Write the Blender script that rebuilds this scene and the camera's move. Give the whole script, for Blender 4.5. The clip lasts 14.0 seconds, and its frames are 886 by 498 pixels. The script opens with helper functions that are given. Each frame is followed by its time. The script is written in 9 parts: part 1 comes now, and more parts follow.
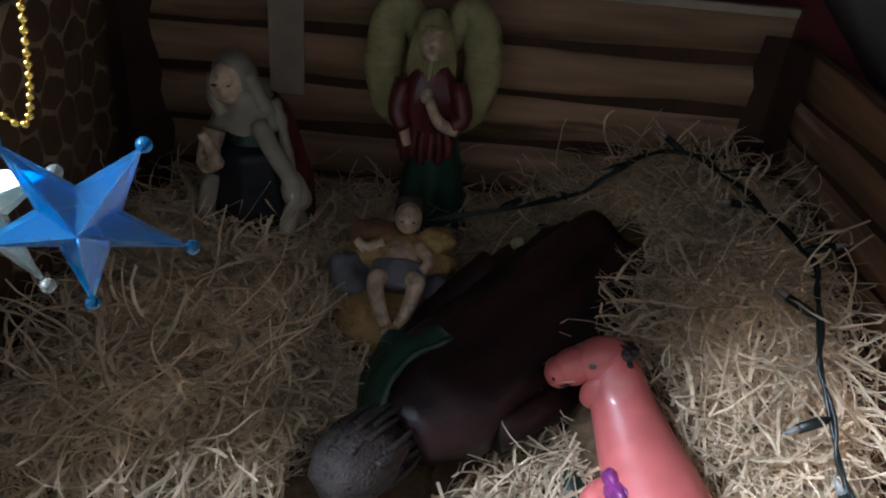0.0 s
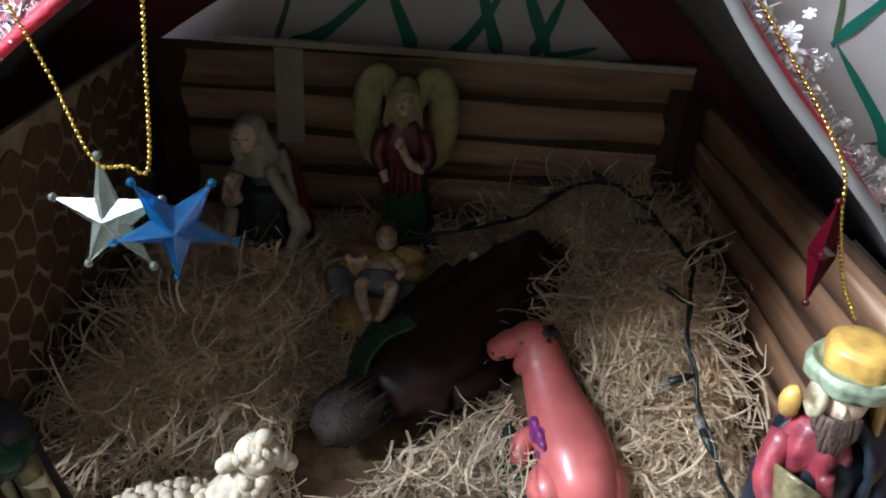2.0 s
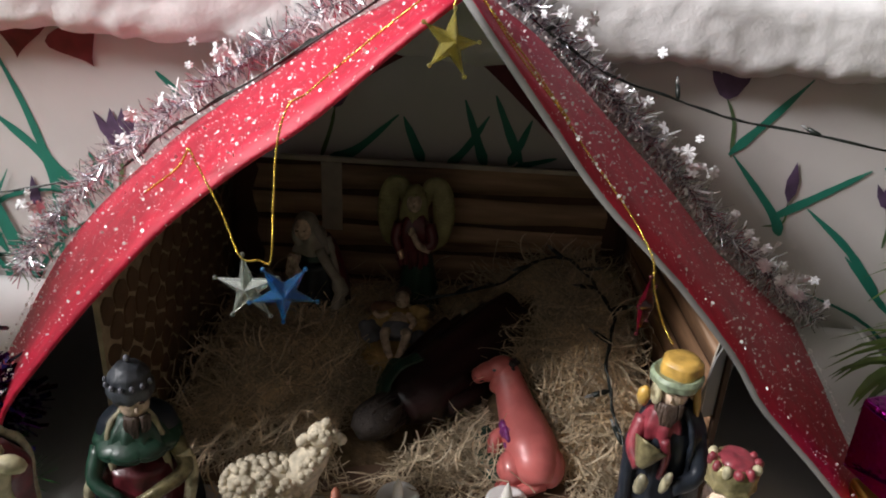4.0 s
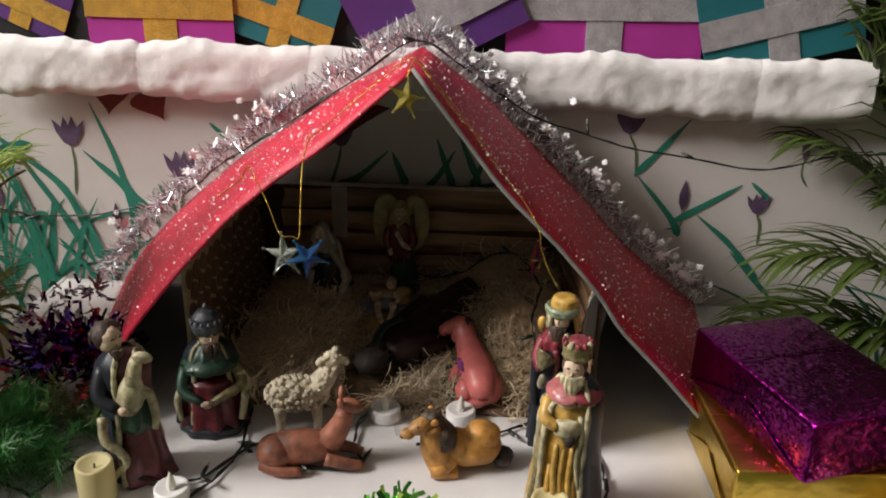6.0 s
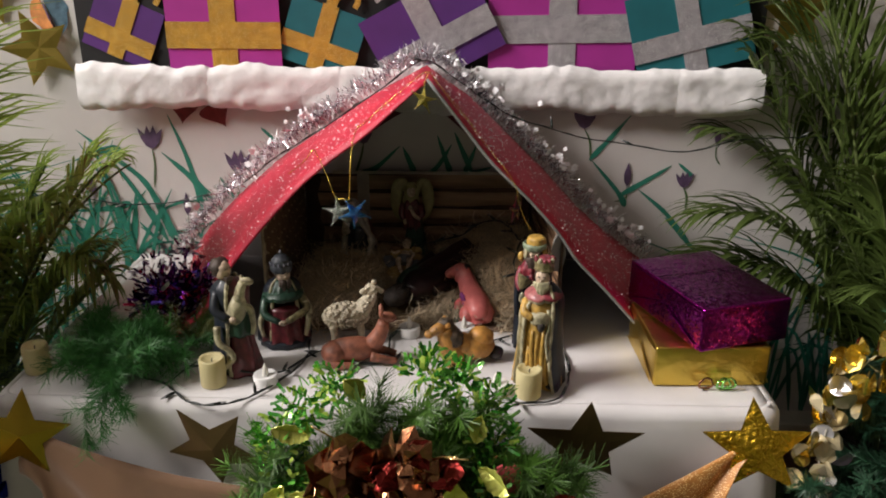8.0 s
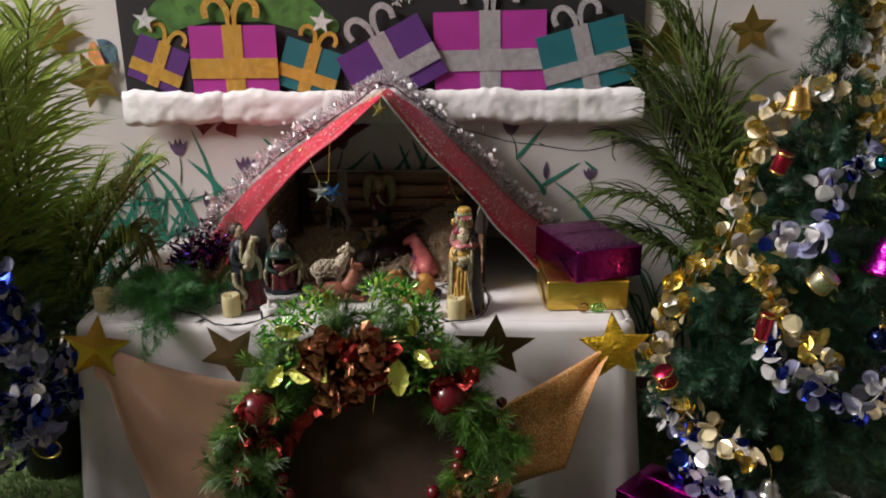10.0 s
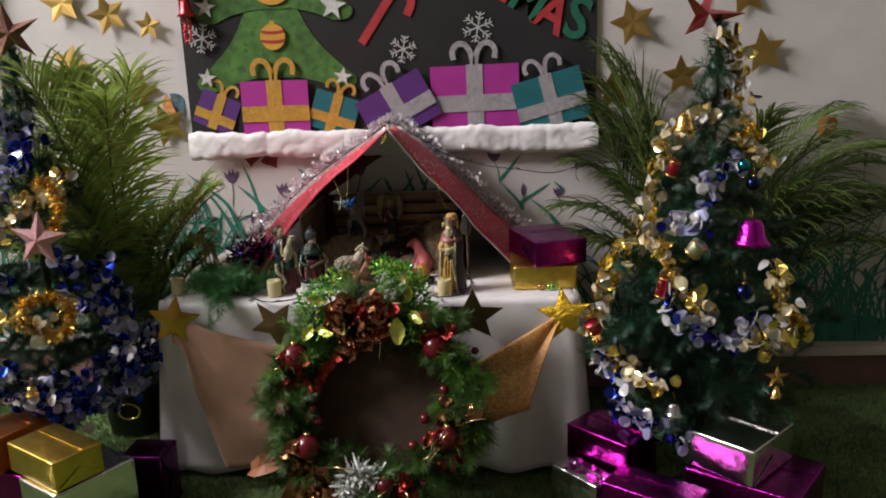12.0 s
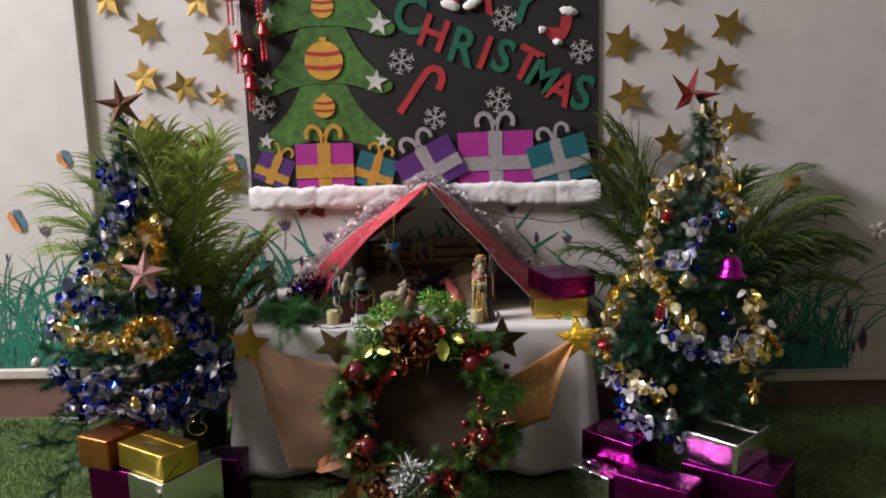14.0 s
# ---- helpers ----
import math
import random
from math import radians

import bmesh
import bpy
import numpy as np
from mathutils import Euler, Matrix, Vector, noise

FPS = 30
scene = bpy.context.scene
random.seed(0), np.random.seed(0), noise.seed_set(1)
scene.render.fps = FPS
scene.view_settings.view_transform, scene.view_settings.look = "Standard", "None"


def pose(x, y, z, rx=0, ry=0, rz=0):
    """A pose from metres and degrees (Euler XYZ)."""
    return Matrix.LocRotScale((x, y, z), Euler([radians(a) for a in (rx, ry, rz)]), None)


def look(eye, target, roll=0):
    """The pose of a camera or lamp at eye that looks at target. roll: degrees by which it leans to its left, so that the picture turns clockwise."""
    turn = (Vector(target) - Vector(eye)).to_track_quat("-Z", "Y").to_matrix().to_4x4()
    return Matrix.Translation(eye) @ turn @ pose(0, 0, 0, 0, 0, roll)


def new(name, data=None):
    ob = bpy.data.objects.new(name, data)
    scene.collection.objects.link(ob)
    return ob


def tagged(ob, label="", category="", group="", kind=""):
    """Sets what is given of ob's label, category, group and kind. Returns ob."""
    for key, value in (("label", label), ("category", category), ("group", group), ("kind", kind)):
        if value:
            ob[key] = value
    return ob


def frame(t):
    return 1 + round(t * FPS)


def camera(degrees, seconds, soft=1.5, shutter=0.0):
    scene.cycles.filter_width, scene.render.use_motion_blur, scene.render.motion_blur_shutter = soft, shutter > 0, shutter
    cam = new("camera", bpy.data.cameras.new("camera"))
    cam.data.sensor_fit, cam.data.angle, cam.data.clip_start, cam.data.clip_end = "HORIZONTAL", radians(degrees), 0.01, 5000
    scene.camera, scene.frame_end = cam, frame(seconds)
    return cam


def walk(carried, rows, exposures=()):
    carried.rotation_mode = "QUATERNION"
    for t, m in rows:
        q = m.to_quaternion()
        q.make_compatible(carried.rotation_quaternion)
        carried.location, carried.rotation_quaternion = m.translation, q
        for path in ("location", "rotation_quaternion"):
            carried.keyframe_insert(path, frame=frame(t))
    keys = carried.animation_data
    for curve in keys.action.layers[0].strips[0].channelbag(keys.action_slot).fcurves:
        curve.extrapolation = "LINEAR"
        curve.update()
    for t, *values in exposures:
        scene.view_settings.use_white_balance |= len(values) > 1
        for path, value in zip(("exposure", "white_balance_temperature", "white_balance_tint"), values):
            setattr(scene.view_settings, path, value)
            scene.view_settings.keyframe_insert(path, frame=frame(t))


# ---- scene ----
cam = camera(57.0, 14.0, 1.9)
PATH = [
    (0, (-0.015, -0.035, 0.828), (0.009, 1.651, -0.249), 5.6),
    (0.5, (-0.01, -0.071, 0.847), (0.004, 1.628, -0.209), 5.1),
    (1, (0.0, -0.102, 0.866), (0.011, 1.609, -0.171), 4.7),
    (1.5, (0.003, -0.124, 0.871), (0.008, 1.596, -0.148), 4.3),
    (2, (0.011, -0.158, 0.887), (0.014, 1.574, -0.113), 4.0),
    (2.5, (0.012, -0.201, 0.913), (0.004, 1.544, -0.063), 3.7),
    (3, (0.018, -0.251, 0.94), (-0.001, 1.508, -0.011), 3.4),
    (3.5, (0.02, -0.307, 0.971), (-0.008, 1.471, 0.055), 3.1),
    (4, (0.03, -0.375, 1.009), (-0.02, 1.426, 0.14), 2.8),
    (4.2, (0.028, -0.4, 1.014), (-0.012, 1.41, 0.163), 2.8),
    (6.3, (0.105, -0.749, 1.09), (0.008, 1.102, 0.338), 1.0),
    (6.5, (0.11, -0.782, 1.097), (0.013, 1.067, 0.341), 0.8),
    (7, (0.122, -0.865, 1.11), (0.031, 0.99, 0.369), 0.6),
    (7.5, (0.096, -0.969, 1.121), (0.024, 0.896, 0.402), 0.4),
    (8, (0.075, -1.088, 1.127), (0.028, 0.783, 0.421), 0.2),
    (8.5, (0.071, -1.207, 1.134), (0.045, 0.672, 0.451), 0.0),
    (9, (0.098, -1.351, 1.136), (0.093, 0.541, 0.489), -0.1),
    (9.2, (0.107, -1.405, 1.161), (0.105, 0.481, 0.496), -0.0),
    (11.3, (0.29, -1.935, 1.165), (0.174, -0.009, 0.64), -1.9),
    (11.5, (0.278, -2.0, 1.175), (0.173, -0.072, 0.653), -1.8),
    (12, (0.301, -2.146, 1.172), (0.185, -0.212, 0.675), -2.0),
    (12.5, (0.272, -2.268, 1.193), (0.159, -0.323, 0.737), -2.3),
    (13, (0.197, -2.412, 1.205), (0.106, -0.46, 0.778), -2.4),
    (13.5, (0.163, -2.533, 1.207), (0.087, -0.572, 0.818), -2.1),
    (14, (0.162, -2.59, 1.21), (0.092, -0.623, 0.852), -1.6),
]
# the film's camera opens up in the dark crib and closes down as it draws back
EXPOSURE = [(0.0, 1.36, 5000, 8), (1.5, 1.08, 5200, 8), (3.0, 0.44, 5800, 9), (4.0, 0.06, 6250, 11), (6.5, -0.12, 6700, 11), (9.0, -0.12, 6600, 14), (11.5, -0.14, 6400, 15), (14.0, -0.13, 6300, 17)]
walk(cam, [(t, look(eye, target, roll)) for t, eye, target, roll in PATH], EXPOSURE)
# ---- light ----
world = bpy.data.worlds.new("world")
world.use_nodes = True
scene.world = world
wn = world.node_tree.nodes
sky = wn.new("ShaderNodeTexSky")
sky.sky_type = "NISHITA"
sky.sun_disc = False
sky.sun_elevation = radians(35)
sky.sun_rotation = radians(250)
wn["Background"].inputs["Strength"].default_value = 0.10
world.node_tree.links.new(sky.outputs[0], wn["Background"].inputs["Color"])


def area_lamp(name, eye, target, sx, sy, watts, colour):
    d = bpy.data.lights.new(name, "AREA")
    d.shape, d.size, d.size_y, d.energy, d.color = "RECTANGLE", sx, sy, watts, colour
    ob = new(name, d)
    ob.matrix_world = look(eye, target)
    return ob


# daylight through the window in the side wall
area_lamp("window_daylight", (-5.15, -1.30, 4.52), (0.1, 0.2, 0.6), 2.6, 1.4, 740, (1.0, 0.97, 0.94))
# ---- building helpers ----
def link(ob_name, bm, material, smooth=True):
    me = bpy.data.meshes.new(ob_name)
    bm.normal_update()
    bm.to_mesh(me)
    bm.free()
    for m in (material if isinstance(material, (list, tuple)) else [material]):
        me.materials.append(m)
    if smooth:
        me.shade_smooth()
    return new(ob_name, me)


def part(name, bm, material, parent=None, label="", smooth=True):
    ob = link(name, bm, material, smooth)
    if parent is not None:
        ob.parent = parent
    if label:
        ob["label"] = label
    return ob


def thing(name, label, category, group="", kind="", at=None):
    ob = new(name)
    ob.empty_display_size = 0.02
    if at is not None:
        ob.matrix_world = at
    return tagged(ob, label, category, group, kind)


def box(bm, lo, hi, mat=0, bevel=0.0):
    lo, hi = Vector(lo), Vector(hi)
    r = bmesh.ops.create_cube(bm, size=1.0, matrix=Matrix.Translation((lo + hi) / 2) @ Matrix.Diagonal((*(hi - lo), 1)))
    vs = r["verts"]
    fs = list({f for v in vs for f in v.link_faces})
    for f in fs:
        f.material_index = mat
    if bevel > 0:
        es = list({e for v in vs for e in v.link_edges})
        r2 = bmesh.ops.bevel(bm, geom=es, offset=bevel, segments=2, affect="EDGES", profile=0.6)
        for f in r2["faces"]:
            f.material_index = mat
    return vs


def blob(bm, c, r, mat=0, rot=(0, 0, 0), sub=2, rough=0.0, freq=30.0):
    """A rounded lump with its own half-axes, turned and made uneven."""
    m = pose(*c, *rot) @ Matrix.Diagonal((*r, 1))
    vs = bmesh.ops.create_icosphere(bm, subdivisions=sub, radius=1.0)["verts"]
    for v in vs:
        n = v.co.normalized()
        w = m @ v.co
        if rough:
            w = w + (m.to_3x3() @ n).normalized() * rough * noise.noise(w * freq)
        v.co = w
    for f in {f for v in vs for f in v.link_faces}:
        f.material_index = mat


def tube(bm, pts, radii, seg=8, mat=0, closed=False, cap=True):
    """A swept round bar through points; radii is one number or one a point."""
    pts = [Vector(p) for p in pts]
    n = len(pts)
    if not isinstance(radii, (list, tuple)):
        radii = [radii] * n
    rings, side = [], None
    for i, p in enumerate(pts):
        a = pts[i - 1] if (i or closed) else pts[0]
        b = pts[(i + 1) % n] if (i < n - 1 or closed) else pts[-1]
        d = (b - a)
        d = d.normalized() if d.length > 1e-9 else Vector((0, 0, 1))
        if side is None:
            side = d.orthogonal().normalized()
        side = side - d * side.dot(d)
        side = side.normalized() if side.length > 1e-6 else d.orthogonal().normalized()
        up = d.cross(side)
        rings.append([bm.verts.new(p + (side * math.cos(6.28318 * k / seg) + up * math.sin(6.28318 * k / seg)) * radii[i]) for k in range(seg)])
    last = n if closed else n - 1
    for i in range(last):
        A, B = rings[i], rings[(i + 1) % n]
        for k in range(seg):
            f = bm.faces.new((A[k], A[(k + 1) % seg], B[(k + 1) % seg], B[k]))
            f.material_index = mat
    if cap and not closed:
        for ring, flip in ((rings[0], True), (rings[-1], False)):
            f = bm.faces.new(ring[::-1] if flip else ring)
            f.material_index = mat


def lathe(bm, profile, seg=20, mat=0, m=Matrix(), squash=(1, 1)):
    """Turn a profile of (radius, height) about the z axis, then place it by m."""
    rings = []
    for r, z in profile:
        rings.append([bm.verts.new(m @ Vector((r * squash[0] * math.cos(6.28318 * k / seg), r * squash[1] * math.sin(6.28318 * k / seg), z))) for k in range(seg)])
    for A, B in zip(rings, rings[1:]):
        for k in range(seg):
            bm.faces.new((A[k], A[(k + 1) % seg], B[(k + 1) % seg], B[k])).material_index = mat
    if profile[0][0] > 1e-5:
        bm.faces.new(rings[0][::-1]).material_index = mat
    if profile[-1][0] > 1e-5:
        bm.faces.new(rings[-1]).material_index = mat


def prism(bm, outline, depth, m=Matrix(), mat=0):
    """A flat outline in the x-z plane, given thickness along +y, placed by m."""
    a = [bm.verts.new(m @ Vector((x, 0, z))) for x, z in outline]
    b = [bm.verts.new(m @ Vector((x, depth, z))) for x, z in outline]
    fs = [bm.faces.new(a), bm.faces.new(b[::-1])]
    n = len(a)
    for i in range(n):
        fs.append(bm.faces.new((a[(i + 1) % n], a[i], b[i], b[(i + 1) % n])))
    for f in fs:
        f.material_index = mat
    return fs


def star_outline(r, inner=0.42, points=5, turn=0.0):
    return [((r if i % 2 == 0 else r * inner) * math.sin(math.pi * i / points + turn), (r if i % 2 == 0 else r * inner) * math.cos(math.pi * i / points + turn)) for i in range(2 * points)]


def smooth_path(pts, steps=8):
    """A Catmull-Rom curve through points."""
    P = [Vector(p) for p in pts]
    P = [2 * P[0] - P[1]] + P + [2 * P[-1] - P[-2]]
    out = []
    for i in range(1, len(P) - 2):
        for k in range(steps):
            t = k / steps
            out.append(0.5 * ((2 * P[i]) + (P[i + 1] - P[i - 1]) * t + (2 * P[i - 1] - 5 * P[i] + 4 * P[i + 1] - P[i + 2]) * t * t + (3 * P[i] - P[i - 1] - 3 * P[i + 1] + P[i + 2]) * t ** 3))
    out.append(P[-2])
    return out


def soup(verts, faces, mats=None):
    """A bmesh-free mesh for very many small pieces."""
    me = bpy.data.meshes.new("pieces")
    me.from_pydata(verts, [], faces)
    if mats is not None:
        me.polygons.foreach_set("material_index", mats)
    return me


# ---- materials ----
def material(name, colour, rough=0.6, metal=0.0, vary=0.12, scale=40.0, bump=0.0, bump_scale=120.0, spec=0.5, per_piece=0.0, stain=None, sheen=0.0, coat=0.0, trans=0.0, bump_dist=0.002, stretch=None):
    """A surface with its colour varied at two scales, fine relief, and shade that differs from piece to piece."""
    m = bpy.data.materials.new(name)
    m.use_nodes = True
    t = m.node_tree
    N, L = t.nodes, t.links
    b = N["Principled BSDF"]
    b.inputs["Roughness"].default_value = rough
    b.inputs["Metallic"].default_value = metal
    b.inputs["Specular IOR Level"].default_value = spec
    b.inputs["Coat Weight"].default_value = coat
    b.inputs["Transmission Weight"].default_value = trans
    b.inputs["Sheen Weight"].default_value = sheen
    co = N.new("ShaderNodeTexCoord")
    where = co.outputs["Object"]
    if stretch is not None:
        vm = N.new("ShaderNodeVectorMath")
        vm.operation = "MULTIPLY"
        vm.inputs[1].default_value = stretch
        L.new(where, vm.inputs[0])
        where = vm.outputs[0]
    n1 = N.new("ShaderNodeTexNoise")
    n1.inputs["Scale"].default_value = scale
    n1.inputs["Detail"].default_value = 5
    n2 = N.new("ShaderNodeTexNoise")
    n2.inputs["Scale"].default_value = scale * 0.13
    n2.inputs["Detail"].default_value = 3
    L.new(where, n1.inputs["Vector"])
    L.new(where, n2.inputs["Vector"])
    add = N.new("ShaderNodeMath")
    add.operation = "ADD"
    L.new(n1.outputs["Fac"], add.inputs[0])
    L.new(n2.outputs["Fac"], add.inputs[1])
    last = add
    if per_piece:
        info = N.new("ShaderNodeNewGeometry")
        k = N.new("ShaderNodeMath")
        k.operation = "MULTIPLY_ADD"
        k.inputs[1].default_value = per_piece
        L.new(info.outputs["Random Per Island"], k.inputs[0])
        L.new(add.outputs[0], k.inputs[2])
        last = k
    mul = N.new("ShaderNodeMapRange")
    mul.inputs["From Min"].default_value = 0.7
    mul.inputs["From Max"].default_value = 1.3 + per_piece
    mul.inputs["To Min"].default_value = 1.0 - vary * 2
    mul.inputs["To Max"].default_value = 1.0 + vary * 2
    L.new(last.outputs[0], mul.inputs["Value"])
    mix = N.new("ShaderNodeMix")
    mix.data_type = "RGBA"
    mix.blend_type = "MULTIPLY"
    mix.inputs["Factor"].default_value = 1.0
    mix.inputs["A"].default_value = (*colour, 1)
    L.new(mul.outputs["Result"], mix.inputs["B"])
    out = mix
    if stain is not None:
        ns = N.new("ShaderNodeTexNoise")
        ns.inputs["Scale"].default_value = stain[1]
        ns.inputs["Detail"].default_value = 6
        L.new(where, ns.inputs["Vector"])
        r = N.new("ShaderNodeMapRange")
        r.inputs["From Min"].default_value = stain[2]
        r.inputs["From Max"].default_value = stain[2] + 0.12
        L.new(ns.outputs["Fac"], r.inputs["Value"])
        m2 = N.new("ShaderNodeMix")
        m2.data_type = "RGBA"
        L.new(r.outputs["Result"], m2.inputs["Factor"])
        L.new(mix.outputs["Result"], m2.inputs["A"])
        m2.inputs["B"].default_value = (*stain[0], 1)
        out = m2
    L.new(out.outputs["Result"], b.inputs["Base Color"])
    if bump:
        nb = N.new("ShaderNodeTexNoise")
        nb.inputs["Scale"].default_value = bump_scale
        nb.inputs["Detail"].default_value = 4
        L.new(co.outputs["Object"], nb.inputs["Vector"])
        bp = N.new("ShaderNodeBump")
        bp.inputs["Strength"].default_value = bump
        bp.inputs["Distance"].default_value = bump_dist
        L.new(nb.outputs["Fac"], bp.inputs["Height"])
        L.new(bp.outputs["Normal"], b.inputs["Normal"])
    return m


def glitter(name, colour, spark, amount=0.62, scale=900.0, rough=0.5, size=0.35):
    """Paper with scattered glinting flecks."""
    m = material(name, colour, rough, vary=0.15, scale=60, bump=0.4, bump_scale=300)
    t = m.node_tree
    N, L = t.nodes, t.links
    b = N["Principled BSDF"]
    co = N.new("ShaderNodeTexCoord")
    v = N.new("ShaderNodeTexVoronoi")
    v.inputs["Scale"].default_value = scale
    L.new(co.outputs["Object"], v.inputs["Vector"])
    near = N.new("ShaderNodeMath")
    near.operation = "LESS_THAN"
    near.inputs[1].default_value = size
    L.new(v.outputs["Distance"], near.inputs[0])
    sep = N.new("ShaderNodeSeparateColor")
    L.new(v.outputs["Color"], sep.inputs[0])
    pick = N.new("ShaderNodeMath")
    pick.operation = "GREATER_THAN"
    pick.inputs[1].default_value = amount
    L.new(sep.outputs[0], pick.inputs[0])
    both = N.new("ShaderNodeMath")
    both.operation = "MULTIPLY"
    L.new(near.outputs[0], both.inputs[0])
    L.new(pick.outputs[0], both.inputs[1])
    old = b.inputs["Base Color"].links[0].from_socket
    mx = N.new("ShaderNodeMix")
    mx.data_type = "RGBA"
    L.new(both.outputs[0], mx.inputs["Factor"])
    L.new(old, mx.inputs["A"])
    mx.inputs["B"].default_value = (*spark, 1)
    L.new(mx.outputs["Result"], b.inputs["Base Color"])
    return m


def foil(name, colour, rough=0.18, cells=0.0, crinkle=0.25, cscale=25.0, facet=0.3):
    """Metallic wrapping film: crinkled, or embossed in small facets."""
    m = material(name, colour, rough, metal=1.0, vary=0.08, scale=20, bump=crinkle, bump_scale=cscale, bump_dist=0.01)
    if cells:
        t = m.node_tree
        N, L = t.nodes, t.links
        co = N.new("ShaderNodeTexCoord")
        v = N.new("ShaderNodeTexVoronoi")
        v.inputs["Scale"].default_value = cells
        L.new(co.outputs["Object"], v.inputs["Vector"])
        old = [n for n in N if n.type == "BUMP"][0]
        off = N.new("ShaderNodeVectorMath")
        off.operation = "SUBTRACT"
        off.inputs[1].default_value = (0.5, 0.5, 0.5)
        L.new(v.outputs["Color"], off.inputs[0])
        tilt = N.new("ShaderNodeVectorMath")
        tilt.operation = "MULTIPLY_ADD"
        tilt.inputs[1].default_value = (facet, facet, facet)
        L.new(off.outputs[0], tilt.inputs[0])
        L.new(old.outputs["Normal"], tilt.inputs[2])
        unit = N.new("ShaderNodeVectorMath")
        unit.operation = "NORMALIZE"
        L.new(tilt.outputs[0], unit.inputs[0])
        L.new(unit.outputs[0], N["Principled BSDF"].inputs["Normal"])
    return m


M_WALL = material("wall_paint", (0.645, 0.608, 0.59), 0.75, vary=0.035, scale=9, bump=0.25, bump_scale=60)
# unseen walls and ceiling, coloured dark to cut the light they bounce
M_FARWALL = material("unseen_wall_dark", (0.14, 0.122, 0.105), 0.75, vary=0.05, scale=7)
M_CEIL = material("unseen_ceiling_dark", (0.30, 0.285, 0.27), 0.8, vary=0.03, scale=6)
M_TURF = material("turf_base", (0.085, 0.120, 0.035), 0.9, vary=0.25, scale=60, bump=0.6, bump_scale=400)
M_LEDGE = material("ledge_paint", (0.62, 0.55, 0.50), 0.6, vary=0.08, scale=14)
M_SKIRT = material("skirting_tile", (0.22, 0.12, 0.10), 0.5, vary=0.15, scale=10)
M_CLOTH = material("white_cloth", (0.64, 0.62, 0.62), 0.8, vary=0.05, scale=12, bump=0.15, bump_scale=700, sheen=0.08)
M_ORANGE = material("peach_satin", (0.26, 0.14, 0.08), 0.5, vary=0.12, scale=10, bump=0.2, bump_scale=500, sheen=0.4)
M_GOLDCLOTH = glitter("gold_glitter_cloth", (0.45, 0.19, 0.05), (1.0, 0.75, 0.35), 0.35, 420, 0.35)
M_RED = glitter("red_glitter_card", (0.50, 0.008, 0.040), (0.95, 0.80, 0.82), 0.72, 240, 0.55, 0.20)
M_CARD = material("raw_card", (0.40, 0.34, 0.29), 0.85, vary=0.12, scale=30)
M_CARDIN = material("card_inside", (0.25, 0.24, 0.235), 0.85, vary=0.1, scale=20)
# ---- the room ----
FLOOR, WALL_Y, TOP = -0.015, 0.55, 0.50


def slab(name, lo, hi, mat, label, cat, bevel=0.0):
    bm = bmesh.new()
    box(bm, lo, hi, bevel=bevel)
    return tagged(link(name, bm, mat, False), label, cat, kind="structure")


slab("floor", (-5.2, -4.6, FLOOR - 0.1), (3.4, WALL_Y, FLOOR), M_TURF, "dark green artificial turf carpet on the floor", "floor")
slab("wall_back", (-5.35, WALL_Y, FLOOR - 0.1), (3.6, WALL_Y + 0.15, 5.5), M_WALL, "off-white painted wall with a painted meadow along its foot", "wall")
slab("wall_east", (3.4, -4.6, FLOOR - 0.1), (3.55, WALL_Y, 5.5), M_FARWALL, "unseen side wall, darkened to cut bounced light", "wall")
slab("wall_south", (-5.35, -4.75, FLOOR - 0.1), (3.6, -4.6, 5.5), M_FARWALL, "unseen rear wall, darkened to cut bounced light", "wall")
slab("ceiling", (-5.35, -4.75, 5.5), (3.6, WALL_Y + 0.15, 5.6), M_CEIL, "unseen ceiling, darkened to cut bounced light", "ceiling")
bm = bmesh.new()
X0, X1 = -5.35, -5.2
box(bm, (X0, -4.6, FLOOR - 0.1), (X1, WALL_Y, 3.8))
box(bm, (X0, -4.6, 5.25), (X1, WALL_Y, 5.5))
box(bm, (X0, -4.6, 3.8), (X1, -2.65, 5.25))
box(bm, (X0, 0.05, 3.8), (X1, WALL_Y, 5.25))
tagged(link("wall_west", bm, M_WALL, False), "off-white side wall with a wide window opening", "wall", kind="structure")
# pilaster whose edge shows as an upright line on the back wall
slab("pilaster", (-5.2, WALL_Y - 0.03, 0.19), (-1.30, WALL_Y + 0.01, 5.5), M_WALL, "shallow off-white pilaster on the wall", "pilaster", 0.004)
slab("ledge_west", (-5.2, WALL_Y - 0.06, 0.155), (-0.5, WALL_Y + 0.002, 0.19), M_LEDGE, "pale painted ledge along the wall's foot", "ledge", 0.004)
slab("ledge_east", (0.5, WALL_Y - 0.06, 0.095), (3.4, WALL_Y + 0.002, 0.125), M_LEDGE, "pale painted ledge along the wall's foot", "ledge", 0.004)
slab("baseboard_west", (-5.2, WALL_Y - 0.04, FLOOR), (-0.5, WALL_Y + 0.002, 0.156), M_SKIRT, "brown skirting below the ledge", "baseboard")
slab("baseboard_east", (0.5, WALL_Y - 0.04, FLOOR), (3.4, WALL_Y + 0.002, 0.096), M_SKIRT, "brown skirting below the ledge", "baseboard")
# ---- the table and its cloth ----
TX0, TX1, TY0, TY1 = -0.61, 0.535, -0.065, 0.53


